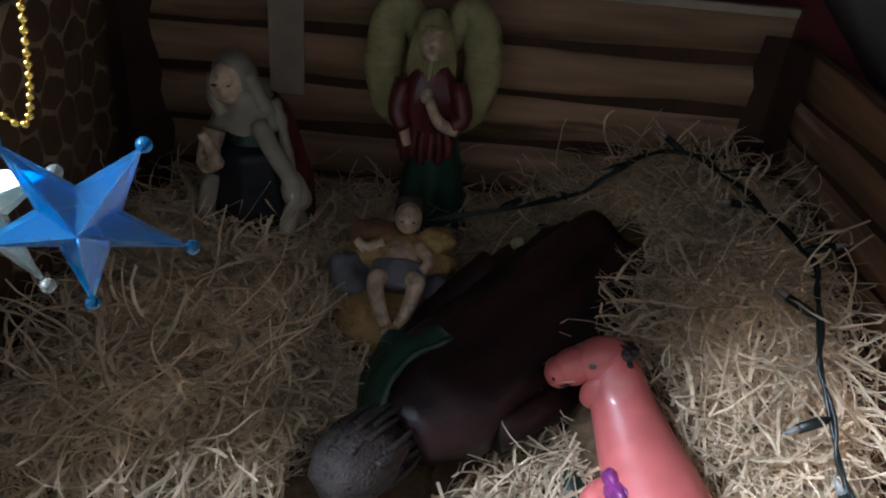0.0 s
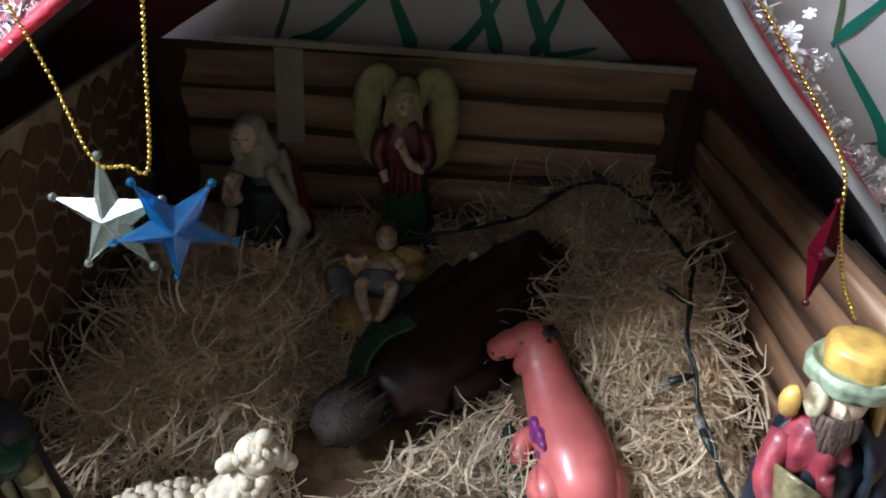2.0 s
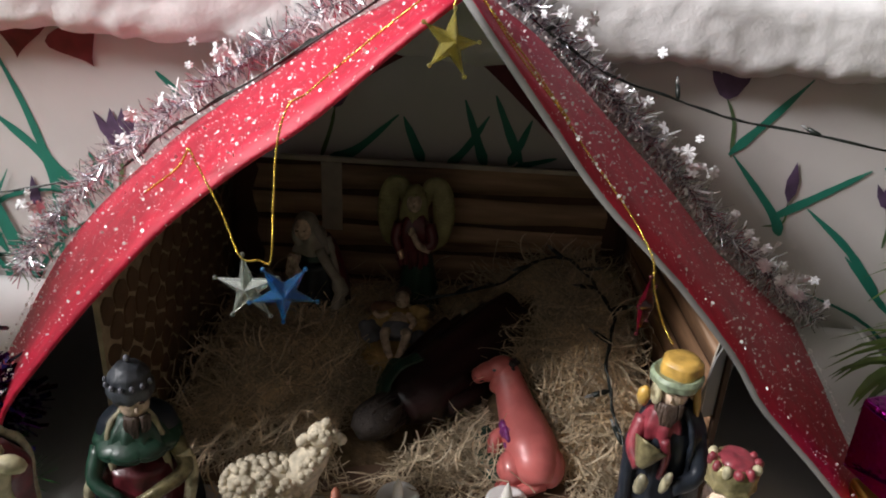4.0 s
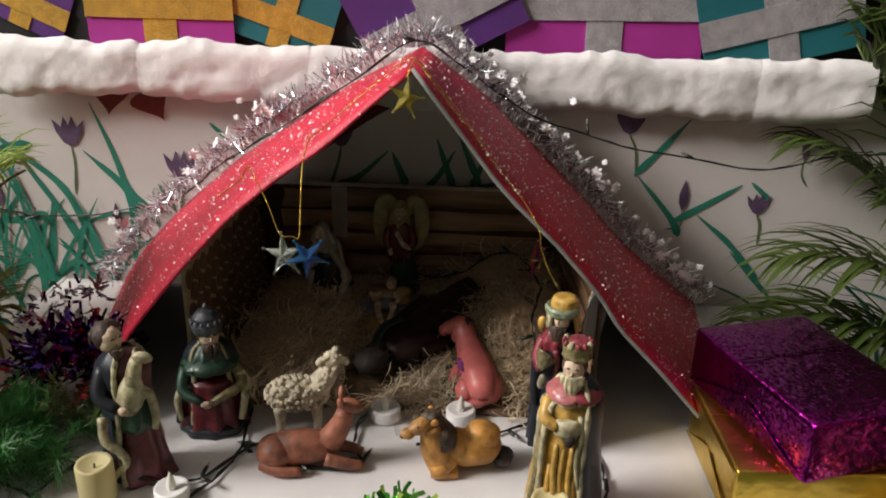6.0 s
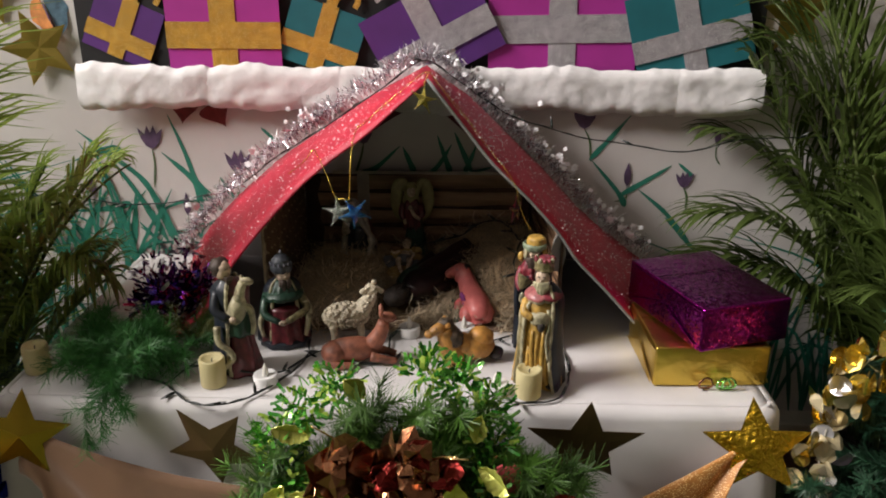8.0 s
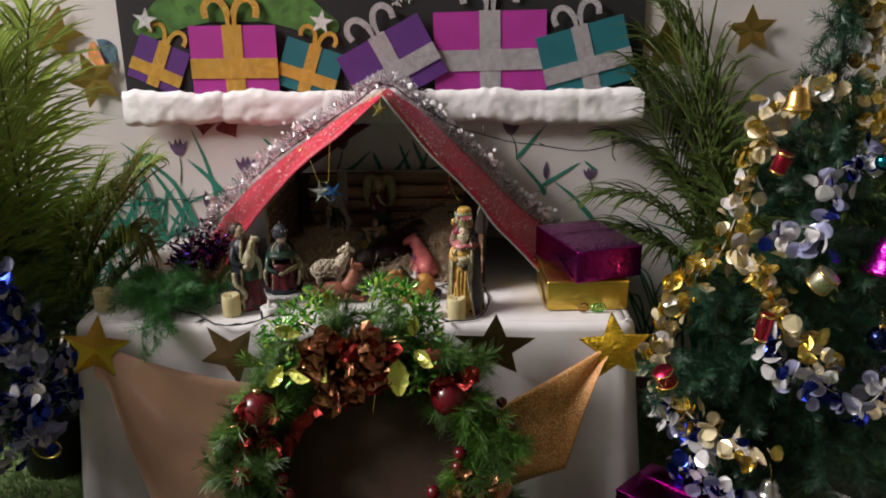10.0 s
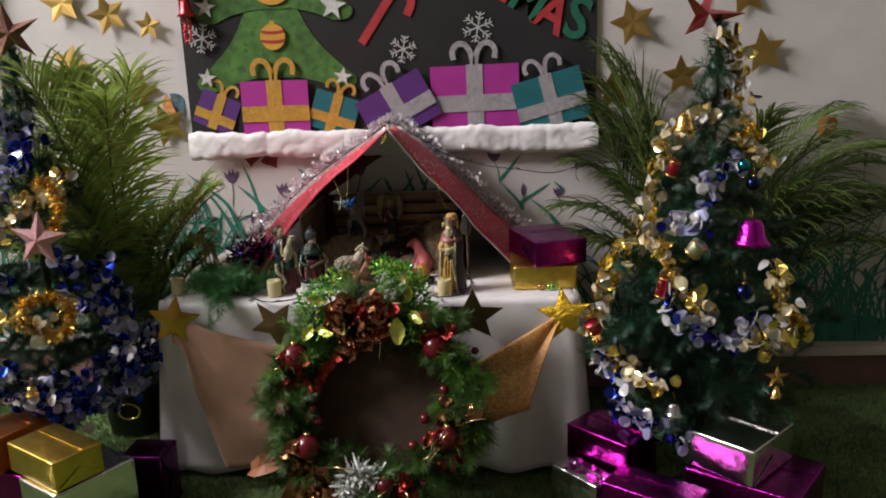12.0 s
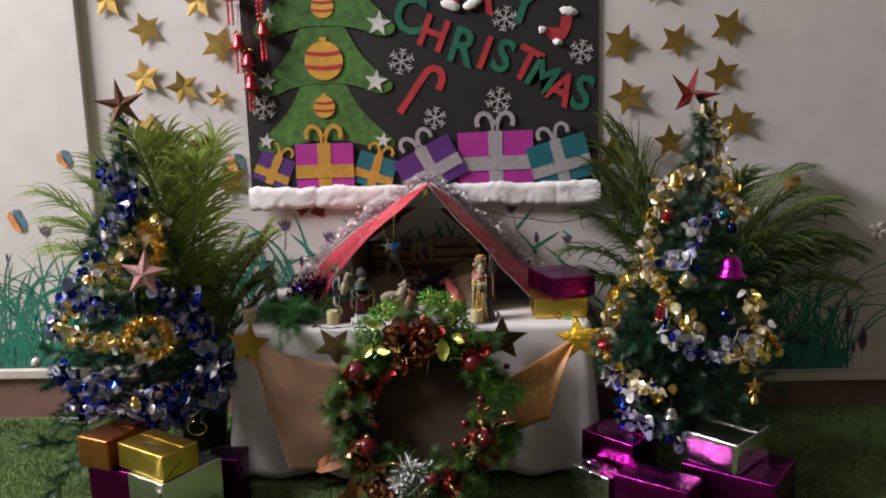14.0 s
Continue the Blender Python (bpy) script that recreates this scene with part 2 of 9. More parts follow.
def table():
    t = thing("table", "low wooden nursery table hidden under a white cloth", "table")
    bm = bmesh.new()
    box(bm, (TX0 + 0.01, TY0 + 0.01, TOP - 0.03), (TX1 - 0.01, TY1 - 0.01, TOP - 0.004), bevel=0.004)
    part("tabletop", bm, M_CARD, t)
    for x in (TX0 + 0.06, TX1 - 0.06):
        for y in (TY0 + 0.06, TY1 - 0.06):
            bm = bmesh.new()
            tube(bm, [(x, y, FLOOR), (x, y, TOP - 0.03)], [0.016, 0.02], 10)
            part("leg", bm, M_CARD, t)


def tablecloth():
    bm = bmesh.new()
    r = 0.018
    # the border of the top from back left, round the front, to back right
    border = []
    for k in range(24):
        border.append((TX0, TY1 - (TY1 - TY0 - 0.03) * k / 23, -1, 0))
    for k in range(6):
        a = math.pi / 2 * k / 6
        border.append((TX0 + 0.03 - 0.03 * math.cos(a), TY0 + 0.03 - 0.03 * math.sin(a), -math.cos(a), -math.sin(a)))
    for k in range(64):
        border.append((TX0 + 0.03 + (TX1 - TX0 - 0.06) * k / 63, TY0, 0, -1))
    for k in range(6):
        a = math.pi / 2 * (k + 1) / 6
        border.append((TX1 - 0.03 + 0.03 * math.sin(a), TY0 + 0.03 - 0.03 * math.cos(a), math.sin(a), -math.cos(a)))
    for k in range(24):
        border.append((TX1, TY0 + 0.03 + (TY1 - TY0 - 0.03) * k / 23, 1, 0))
    drops = [0.0, 0.0006, 0.002, 0.0045, 0.008, 0.013, 0.018, 0.04, 0.09, 0.15, 0.22, 0.29, 0.36, 0.42, 0.47, 0.492]
    rows = []
    for d in drops:
        ring = []
        for i, (x, y, nx, ny) in enumerate(border):
            s = i / len(border) * 3.2
            fold = noise.noise(Vector((s * 4.0, 0.3, d * 1.2))) * 0.035 + math.sin(s * 21 + 2 * noise.noise(Vector((s * 3, 1, 0)))) * 0.009
            corner = abs(nx * ny) * 2
            out = 0.018 * math.sqrt(1 - (1 - min(d / r, 1)) ** 2) - 0.011 + d * (0.05 + 0.05 * corner) + fold * (d / 0.49) ** 1.0
            hem = 0.018 * noise.noise(Vector((s * 5, 4, 0))) if d == drops[-1] else 0
            ring.append(bm.verts.new((x + nx * out, y + ny * out, TOP - d + hem)))
        rows.append(ring)
    for A, B in zip(rows, rows[1:]):
        for a, b, c, d in zip(A, A[1:], B[1:], B):
            bm.faces.new((a, d, c, b))
    # top sheet with slight wrinkles
    nx, ny = 60, 32
    grid = [[bm.verts.new((TX0 + 0.009 + (TX1 - TX0 - 0.018) * i / nx, TY0 + 0.009 + (TY1 - TY0 - 0.016) * j / ny, TOP - 0.0005 + 0.0012 * noise.noise(Vector((i * 0.2, j * 0.25, 7))))) for j in range(ny + 1)] for i in range(nx + 1)]
    for i in range(nx):
        for j in range(ny):
            bm.faces.new((grid[i][j], grid[i + 1][j], grid[i + 1][j + 1], grid[i][j + 1]))
    ob = link("tablecloth", bm, M_CLOTH)
    sol = ob.modifiers.new("thickness", "SOLIDIFY")
    sol.thickness, sol.offset = 0.0015, -1
    tagged(ob, "white cloth draped to the floor over a low table", "tablecloth")


table()
tablecloth()
# ---- the crib: roof and walls ----
ROOF_FRONT = [(-0.405, 0.502), (-0.345, 0.56), (-0.313, 0.617), (-0.218, 0.732), (-0.131, 0.812), (-0.069, 0.858), (0.022, 0.938), (0.091, 0.848), (0.135, 0.797), (0.226, 0.702), (0.265, 0.648), (0.349, 0.556), (0.402, 0.502)]
ROOF_BACK = [(-0.50, 0.502), (-0.45, 0.57), (-0.387, 0.635), (-0.283, 0.722), (-0.19, 0.785), (-0.10, 0.845), (0.0, 0.900), (0.07, 0.85), (0.136, 0.79), (0.23, 0.70), (0.315, 0.61), (0.40, 0.54), (0.45, 0.502)]


M_INSIDE = material("grey_card_inside", (0.20, 0.19, 0.19), 0.85, vary=0.12, scale=30)
M_FLANGE = material("maroon_card", (0.11, 0.010, 0.018), 0.7, vary=0.15, scale=40)
M_FLECK = material("white_glitter_fleck", (0.92, 0.88, 0.88), 0.3, vary=0.03)
frnd = random.Random(55)


def arched(p, q, v, arch, side):
    """A point of the slope between its front and back edges; the card bows outwards."""
    return p.lerp(q, v) + Vector((side * 0.75, 0, 0.66)) * (arch * math.sin(math.pi * v))


def flecks(edges, parent, arch, side, count=1900):
    """Glitter flecks strewn over one slope of the roof."""
    vs, fs = [], []
    for _ in range(count):
        i = frnd.randrange(len(edges) - 1)
        u, v = frnd.random(), frnd.random() ** 1.3
        (a, b), (c, d) = edges[i], edges[i + 1]
        p = arched(a.lerp(c, u), b.lerp(d, u), v, arch * min(1.0, 0.25 * (i + u), 0.25 * (len(edges) - 1 - i - u)), side)
        n = (c - a).cross(b - a).normalized()
        if n.z < 0:
            n = -n
        up = n
        n = (n + Vector((frnd.gauss(0, 0.7), frnd.gauss(0, 0.7) - 0.4, frnd.gauss(0, 0.7)))).normalized()
        s = n.orthogonal().normalized()
        w = n.cross(s)
        r = frnd.choice((0.0004, 0.0006, 0.0007, 0.0009, 0.0015))
        p = p + up * 0.0062
        k = len(vs)
        vs += [tuple(p + (s * math.cos(x * 1.0472) + w * math.sin(x * 1.0472)) * r) for x in range(6)]
        fs.append(tuple(range(k, k + 6)))
    me = soup(vs, fs)
    me.materials.append(M_FLECK)
    ob = new("glitter_fleck", me)
    ob.parent = parent
    tagged(ob, kind="stuff")


def crib_roof():
    t = thing("crib_roof", "folded red glitter card roof of a nativity crib", "crib roof")
    for side, rng, label in (("roof_slope", range(0, 7), "bright slope of red glitter card"), ("roof_slope", range(6, 13), "shaded slope of red glitter card")):
        idx = list(rng)
        bm = bmesh.new()
        cols, cols_at = [], []
        f = smooth_path([(ROOF_FRONT[i][0], 0.13, ROOF_FRONT[i][1]) for i in idx], 4)
        b = smooth_path([(ROOF_BACK[i][0], 0.535, ROOF_BACK[i][1]) for i in idx], 4)
        arch, sgn = (0.013, -1) if idx[0] == 0 else (0.017, 1)
        for i, (p, q) in enumerate(zip(f, b)):
            cols_at.append((p, q))
            cols.append([bm.verts.new(arched(p, q, k / 8, arch * min(1.0, 0.25 * i, 0.25 * (len(f) - 1 - i)), sgn) + Vector((0, 0, 0.004 * noise.noise(Vector((p.x * 14, k * 0.6, p.z * 9)))))) for k in range(9)])
        for A, B in zip(cols, cols[1:]):
            for k in range(8):
                bm.faces.new((A[k], B[k], B[k + 1], A[k + 1]))
        ob = part(side, bm, [M_RED, M_CARDIN, M_INSIDE], t, label)
        flecks(cols_at, t, arch, sgn)
        s = ob.modifiers.new("thickness", "SOLIDIFY")
        s.thickness, s.offset, s.material_offset, s.material_offset_rim = (0.004 if idx[0] == 0 else 0.0048), -1, 2, (0 if idx[0] == 0 else 1)
        # the card's hem, folded down at the back against the wall
        bm = bmesh.new()
        top = [q + Vector((0, -0.010, -0.005)) for q in b if 0.53 < q.z]
        low = [q + (Vector((0.036, 0, -0.042)) if sgn < 0 else Vector((-0.034, 0, -0.040))) for q in top]
        ring = [bm.verts.new(q) for q in top + low[::-1]]
        rear = [bm.verts.new(v.co + Vector((0, 0.003, 0))) for v in ring]
        k = len(top)
        for i in range(k - 1):
            bm.faces.new((ring[i], ring[i + 1], ring[2 * k - 2 - i], ring[2 * k - 1 - i]))
            bm.faces.new((rear[i + 1], rear[i], rear[2 * k - 1 - i], rear[2 * k - 2 - i]))
        for i in range(2 * k):
            j = (i + 1) % (2 * k)
            bm.faces.new((ring[j], ring[i], rear[i], rear[j]))
        bmesh.ops.recalc_face_normals(bm, faces=bm.faces)
        part("folded_hem", bm, M_FLANGE, t, "maroon hem folded against the wall", False)


crib_roof()
M_STONEBASE = material("painted_mortar", (0.40, 0.32, 0.21), 0.8, vary=0.2, scale=60)
M_STONE = material("painted_stone", (0.12, 0.07, 0.04), 0.75, vary=0.3, scale=50, per_piece=0.4)
M_PLANKGAP = material("painted_gap", (0.07, 0.035, 0.018), 0.8, vary=0.2, scale=40)
M_PLANK = material("painted_plank", (0.38, 0.24, 0.15), 0.75, vary=0.38, scale=14, per_piece=0.4, stain=((0.13, 0.065, 0.035), 9, 0.60), stretch=(0.7, 0.8, 7.0))
M_STREAK = material("streaked_plank", (0.25, 0.135, 0.070), 0.7, vary=0.40, scale=13, per_piece=0.5, stain=((0.52, 0.36, 0.25), 4.5, 0.57), stretch=(0.8, 0.7, 11.0))


def wall_of_card(name, a, b, z0, z1a, z1b, thick, mat, label):
    """An upright card between two points of the plan, its top sloping from z1a to z1b."""
    t = thing(name, label, "crib wall")
    a, b = Vector((*a, 0)), Vector((*b, 0))
    d = (b - a).normalized()
    n = Vector((-d.y, d.x, 0)) * thick
    bm = bmesh.new()
    vs = [bm.verts.new(p) for p in (a + Vector((0, 0, z0)), b + Vector((0, 0, z0)), b + Vector((0, 0, z1b)), a + Vector((0, 0, z1a)))]
    ws = [bm.verts.new(v.co + n) for v in vs]
    bm.faces.new(vs)
    bm.faces.new(ws[::-1])
    for i in range(4):
        bm.faces.new((vs[(i + 1) % 4], vs[i], ws[i], ws[(i + 1) % 4]))
    part("card", bm, mat, t, smooth=False)
    return t, a, d, n


def plank_strips(t, a, d, n, length, z0, z1a, z1b, rows, side, slant=0.0, mat=None):
    """Painted boards: slightly proud strips with wavy edges on one face."""
    out = -n.normalized() * side
    for r in range(rows):
        bm = bmesh.new()
        top, bot = [], []
        k = 14
        for i in range(k + 1):
            s = i / k
            h = (z1a + (z1b - z1a) * s) - z0
            lo = z0 + h * (r + 0.10 + 0.13 * noise.noise(Vector((s * 4, r * 2.3, 1)))) / rows
            hi = z0 + h * (r + 0.89 + 0.13 * noise.noise(Vector((s * 4, r * 1.7, 5)))) / rows
            p = a + d * (length * (0.008 + 0.984 * s))
            bot.append(p + Vector((0, 0, lo)))
            top.append(p + Vector((0, 0, hi)))
        A = [bm.verts.new(p + out * 0.0018) for p in bot]
        B = [bm.verts.new(p + out * 0.0018) for p in top]
        C = [bm.verts.new(p) for p in bot]
        D = [bm.verts.new(p) for p in top]
        for i in range(k):
            bm.faces.new((A[i], A[i + 1], B[i + 1], B[i]))
            bm.faces.new((C[i], C[i + 1], A[i + 1], A[i]))
            bm.faces.new((B[i], B[i + 1], D[i + 1], D[i]))
        bmesh.ops.recalc_face_normals(bm, faces=bm.faces)
        part("plank", bm, mat or M_PLANK, t)


# back wall of planks, side wall of planks, side wall of stones
tb, a, d, n = wall_of_card("crib_plank_wall", (-0.245, 0.512), (0.215, 0.512), TOP + 0.001, 0.683, 0.692, 0.004, M_PLANKGAP, "low cardboard wall painted as brown planks, back of the crib")
plank_strips(tb, a, d, n, 0.46, TOP + 0.002, 0.683, 0.692, 5, 1)
tr, a, d, n = wall_of_card("crib_plank_wall", (0.218, 0.508), (0.236, 0.158), TOP + 0.001, 0.672, 0.682, 0.004, M_PLANKGAP, "cardboard side wall painted as streaky brown planks")
plank_strips(tr, a, d, n, 0.35, TOP + 0.002, 0.670, 0.680, 6, 1, mat=M_STREAK)
ts, a, d, n = wall_of_card("crib_stone_wall", (-0.252, 0.165), (-0.248, 0.508), TOP + 0.001, 0.694, 0.683, 0.004, M_STONEBASE, "cardboard side wall painted as brown field stones")
# ---- painted meadow on the wall ----
rng = random.Random(4)
M_GRASS = material("grass_paint", (0.018, 0.155, 0.108), 0.55, vary=0.35, scale=18, per_piece=0.9)
M_LILAC = material("lilac_paint", (0.10, 0.06, 0.12), 0.6, vary=0.25, scale=60)
M_STEM = material("stem_paint", (0.10, 0.16, 0.07), 0.6, vary=0.2)
M_BUTTER = material("butterfly_orange", (0.62, 0.24, 0.07), 0.6, vary=0.2, scale=60)
M_BUTTERB = material("butterfly_blue", (0.13, 0.24, 0.33), 0.6, vary=0.3, scale=60)
M_MAROON = material("maroon_paint", (0.16, 0.015, 0.02), 0.6, vary=0.2, scale=60)


def ribbon(bm, pts, w0, w1, y):
    """A tapering brush stroke on the wall through (x, z) points."""
    P = smooth_path([(x, y, z) for x, z in pts], 6)
    n = len(P) - 1
    prev = None
    for i, p in enumerate(P):
        d = (P[min(i + 1, n)] - P[max(i - 1, 0)]).normalized()
        side = Vector((-d.z, 0, d.x))
        s = i / n
        w = (w0 + (w1 - w0) * s) * (0.35 + 0.65 * min(1, 5 * s)) * (0.25 + 0.75 * min(1, 7 * (1 - s))) * (1 + 0.3 * noise.noise(p * 40)) / 2
        q = (bm.verts.new(p + side * w), bm.verts.new(p - side * w))
        if prev:
            bm.faces.new((prev[0], prev[1], q[1], q[0]))
        prev = q


STROKES_WEST = [
    [(-0.723, 0.761), (-0.671, 0.718), (-0.592, 0.649), (-0.551, 0.543), (-0.520, 0.506)],
    [(-0.530, 0.795), (-0.498, 0.703), (-0.480, 0.610), (-0.488, 0.524)],
    [(-0.551, 0.716), (-0.494, 0.662), (-0.437, 0.591)],
    [(-0.433, 0.664), (-0.408, 0.618)], [(-0.339, 0.769), (-0.312, 0.743)],
    [(-0.736, 0.696), (-0.681, 0.716), (-0.635, 0.724)],
    [(-0.667, 0.713), (-0.607, 0.617), (-0.559, 0.521)],
    [(-0.614, 0.638), (-0.624, 0.573), (-0.639, 0.496)],
    [(-0.758, 0.585), (-0.673, 0.593), (-0.629, 0.606)],
    [(-0.594, 0.633), (-0.665, 0.550), (-0.703, 0.482)],
    [(-0.616, 0.563), (-0.572, 0.509)], [(-0.561, 0.548), (-0.626, 0.496)], [(-0.762, 0.563), (-0.710, 0.504)],
    [(-0.664, 0.647), (-0.719, 0.570), (-0.757, 0.480)], [(-0.450, 0.565), (-0.558, 0.532)],
]
STROKES_EAST = [
    [(0.411, 0.801), (0.371, 0.752), (0.333, 0.708)], [(0.338, 0.708), (0.397, 0.640), (0.414, 0.609)],
    [(0.502, 0.698), (0.455, 0.667), (0.398, 0.631)], [(0.439, 0.646), (0.503, 0.592), (0.561, 0.519)],
    [(0.499, 0.586), (0.573, 0.509)], [(0.516, 0.703), (0.548, 0.675)],
    [(-0.055, 0.734), (-0.105, 0.688), (-0.140, 0.674)], [(-0.049, 0.732), (-0.037, 0.704), (-0.025, 0.676)],
    [(0.022, 0.756), (0.036, 0.715), (0.050, 0.675)], [(0.057, 0.763), (0.074, 0.723), (0.093, 0.680)],
    [(0.051, 0.738), (0.026, 0.697), (0.004, 0.672)], [(0.101, 0.736), (0.088, 0.701), (0.078, 0.680)], [(0.134, 0.691), (0.084, 0.677)],
]


def meadow():
    t = thing("mural", "meadow of teal grass and lilac flowers painted on the wall", "mural", kind="structure")
    def blade(pts, w0, w1, y):
        one = bmesh.new()
        ribbon(one, pts, w0, w1, y)
        part("painted_blade", one, M_GRASS, t, "", False)

    bm = bmesh.new()
    k = 0
    for pts in STROKES_WEST + STROKES_EAST:
        k += 1
        blade(pts, 0.005, (0.019 if pts in STROKES_WEST else 0.014) if len(pts) > 2 else 0.010, WALL_Y - 0.0006 - 0.00004 * k)
    for k in range(430):
        if k < 150:
            x, h, base, y = rng.uniform(-2.0, -1.32), rng.uniform(0.12, 0.52), 0.19, WALL_Y - 0.0306
        elif k < 230:
            x, h, base, y = rng.uniform(-1.29, -0.62), rng.uniform(0.15, 0.5), 0.19, WALL_Y - 0.0006
        elif k < 380:
            x, h, base, y = 1.0 + 0.64 * rng.random(), rng.uniform(0.12, 0.50), 0.125, WALL_Y - 0.0006
            h *= 1.0 - 0.35 * max(0, (x - 1.45) / 0.2)
        else:
            x, h, base, y = rng.uniform(0.55, 1.1), rng.uniform(0.15, 0.45), 0.125, WALL_Y - 0.0006
        lean = rng.gauss(0.0, 0.16) * h / 0.4
        arch = rng.uniform(0.2, 0.9)
        z1 = base + h
        droop = rng.random() < 0.22
        pts = [(x + lean * 1.6, z1 - (0.06 if droop else 0)), (x + lean * 0.8, base + h * 0.72 + 0.04), (x + lean * 0.25, base + h * 0.35), (x, base)]
        if k < 120 or 230 <= k < 350:
            blade(pts, 0.003, rng.uniform(0.006, 0.016), y - 0.00002 * (k % 40) - 0.0002)
        else:
            ribbon(bm, pts, 0.003, rng.uniform(0.006, 0.016), y - 0.00002 * (k % 40) - 0.0002)
    # thicker tufts beside the table
    for k in range(28):
        x, h = rng.uniform(-0.80, -0.50), rng.uniform(0.12, 0.30)
        lean = rng.gauss(-0.02, 0.09)
        z = 0.43 + 0.05 * rng.random()
        if x > -0.62:
            h *= 0.6
        blade([(x + lean, z + h), (x + lean * 0.45, z + h * 0.6), (x, z)], 0.003, rng.uniform(0.006, 0.012), WALL_Y - 0.0030 - 0.00002 * k)
    # green ground wash at the foot of the meadow
    for x0, x1, base, y in ((-2.0, -1.31, 0.19, WALL_Y - 0.0304), (1.0, 1.62, 0.125, WALL_Y - 0.0004)):
        n = 40
        A = [bm.verts.new((x0 + (x1 - x0) * i / n, y, base)) for i in range(n + 1)]
        B = [bm.verts.new((x0 + (x1 - x0) * i / n, y, base + 0.08 + 0.06 * rng.random() * math.sin(math.pi * i / n))) for i in range(n + 1)]
        for i in range(n):
            bm.faces.new((A[i], A[i + 1], B[i + 1], B[i]))
    tagged(part("painted_grass", bm, M_GRASS, t, "teal-green brush strokes of grass", False), kind="stuff")

    def tulip(x, z, s, stem, mat=M_LILAC, y=WALL_Y - 0.002):
        bm = bmesh.new()
        out = [(-0.5, 0.1), (-0.62, 0.62), (-0.30, 0.30), (-0.15, 0.72), (0.0, 0.36), (0.17, 0.75), (0.30, 0.32), (0.62, 0.6), (0.5, 0.1), (0.25, -0.3), (0, -0.42), (-0.25, -0.3)]
        prism(bm, [(x + a * s, z + b * s) for a, b in out], 0.0006, Matrix.Translation((0, y, 0)))
        part("painted_flower", bm, mat, t, "dark lilac tulip", False)
        bm = bmesh.new()
        ribbon(bm, [(x, z - s * 0.4), ((x + stem[0]) / 2 + 0.004, (z + stem[1]) / 2), stem], 0.0035, 0.005, y + 0.0012)
        part("painted_stem", bm, M_STEM, t, "", False)

    def bud(x, z, s, stem, y=WALL_Y - 0.002):
        bm = bmesh.new()
        prism(bm, [(x, z + s), (x - 0.28 * s, z + 0.1 * s), (x - 0.25 * s, z - 0.5 * s), (x, z - s), (x + 0.26 * s, z - 0.5 * s), (x + 0.28 * s, z + 0.1 * s)], 0.0006, Matrix.Translation((0, y, 0)))
        part("painted_bud", bm, M_LILAC, t, "dark lilac bud", False)
        bm = bmesh.new()
        ribbon(bm, [(x, z - s * 0.8), (x, z - s * 2), stem], 0.002, 0.003, y + 0.0012)
        part("painted_stem", bm, M_STEM, t, "", False)

    tulip(-0.569, 0.741, 0.042, (-0.574, 0.64))
    tulip(-0.392, 0.690, 0.044, (-0.40, 0.62))
    tulip(0.319, 0.790, 0.040, (0.336, 0.705))
    tulip(-0.130, 0.752, 0.034, (-0.149, 0.672))
    tulip(0.531, 0.664, 0.030, (0.54, 0.60))
    tulip(-1.506, 0.745, 0.042, (-1.46, 0.5), y=WALL_Y - 0.0325)
    bud(-0.706, 0.64, 0.026, (-0.69, 0.56))
    bud(-0.509, 0.604, 0.026, (-0.50, 0.55))
    bud(0.414, 0.678, 0.026, (0.39, 0.62))
    bud(0.589, 0.763, 0.022, (0.60, 0.7))
    bud(1.518, 0.753, 0.026, (1.535, 0.55))
    bud(1.603, 0.642, 0.022, (1.55, 0.4))
    bud(-1.671, 0.646, 0.02, (-1.68, 0.5), y=WALL_Y - 0.0325)
    for x, z, s in ((1.632, 0.339, 0.05), (1.69, 0.247, 0.055), (1.655, 0.21, 0.03)):
        bud(x, z, s, (x, 0.13))
    # maroon hearts that peep out below the cotton
    for x, z, a in ((-0.494, 0.812, 8), (-0.428, 0.802, -30)):
        bm = bmesh.new()
        o = [(0.034 * math.sin(u) ** 3, 0.026 * math.cos(u) - 0.010 * math.cos(2 * u)) for u in [6.28318 * i / 22 for i in range(22)]]
        prism(bm, o[::-1], 0.001, pose(x, WALL_Y - 0.003, z, 0, a, 0))
        part("painted_heart", bm, M_MAROON, t, "maroon painted petal", False)


def butterfly(x, z, s, turn, y, both, label):
    t = thing("butterfly", label, "butterfly", at=pose(x, y, z, 0, turn, 0))
    for side in (-1, 1):
        bm = bmesh.new()
        o = [(side * s * (0.08 + 0.75 * abs(math.sin(u))) * (1 if math.cos(u) > 0 else 0.8), s * 0.8 * math.cos(u) + 0.1 * s) for u in [math.pi * i / 12 for i in range(13)]]
        prism(bm, o if side > 0 else o[::-1], 0.002, pose(0, -0.006, 0, 0, 0, side * 14))
        bmesh.ops.recalc_face_normals(bm, faces=bm.faces)
        part("wing", bm, M_BUTTER if side < 0 or not both else M_BUTTERB, t, "", False)
    bm = bmesh.new()
    tube(bm, [(0, -0.006, -0.5 * s), (0, -0.008, 0), (0, -0.006, 0.6 * s)], [0.001, 0.003, 0.001], 6)
    part("body", bm, M_LILAC, t)


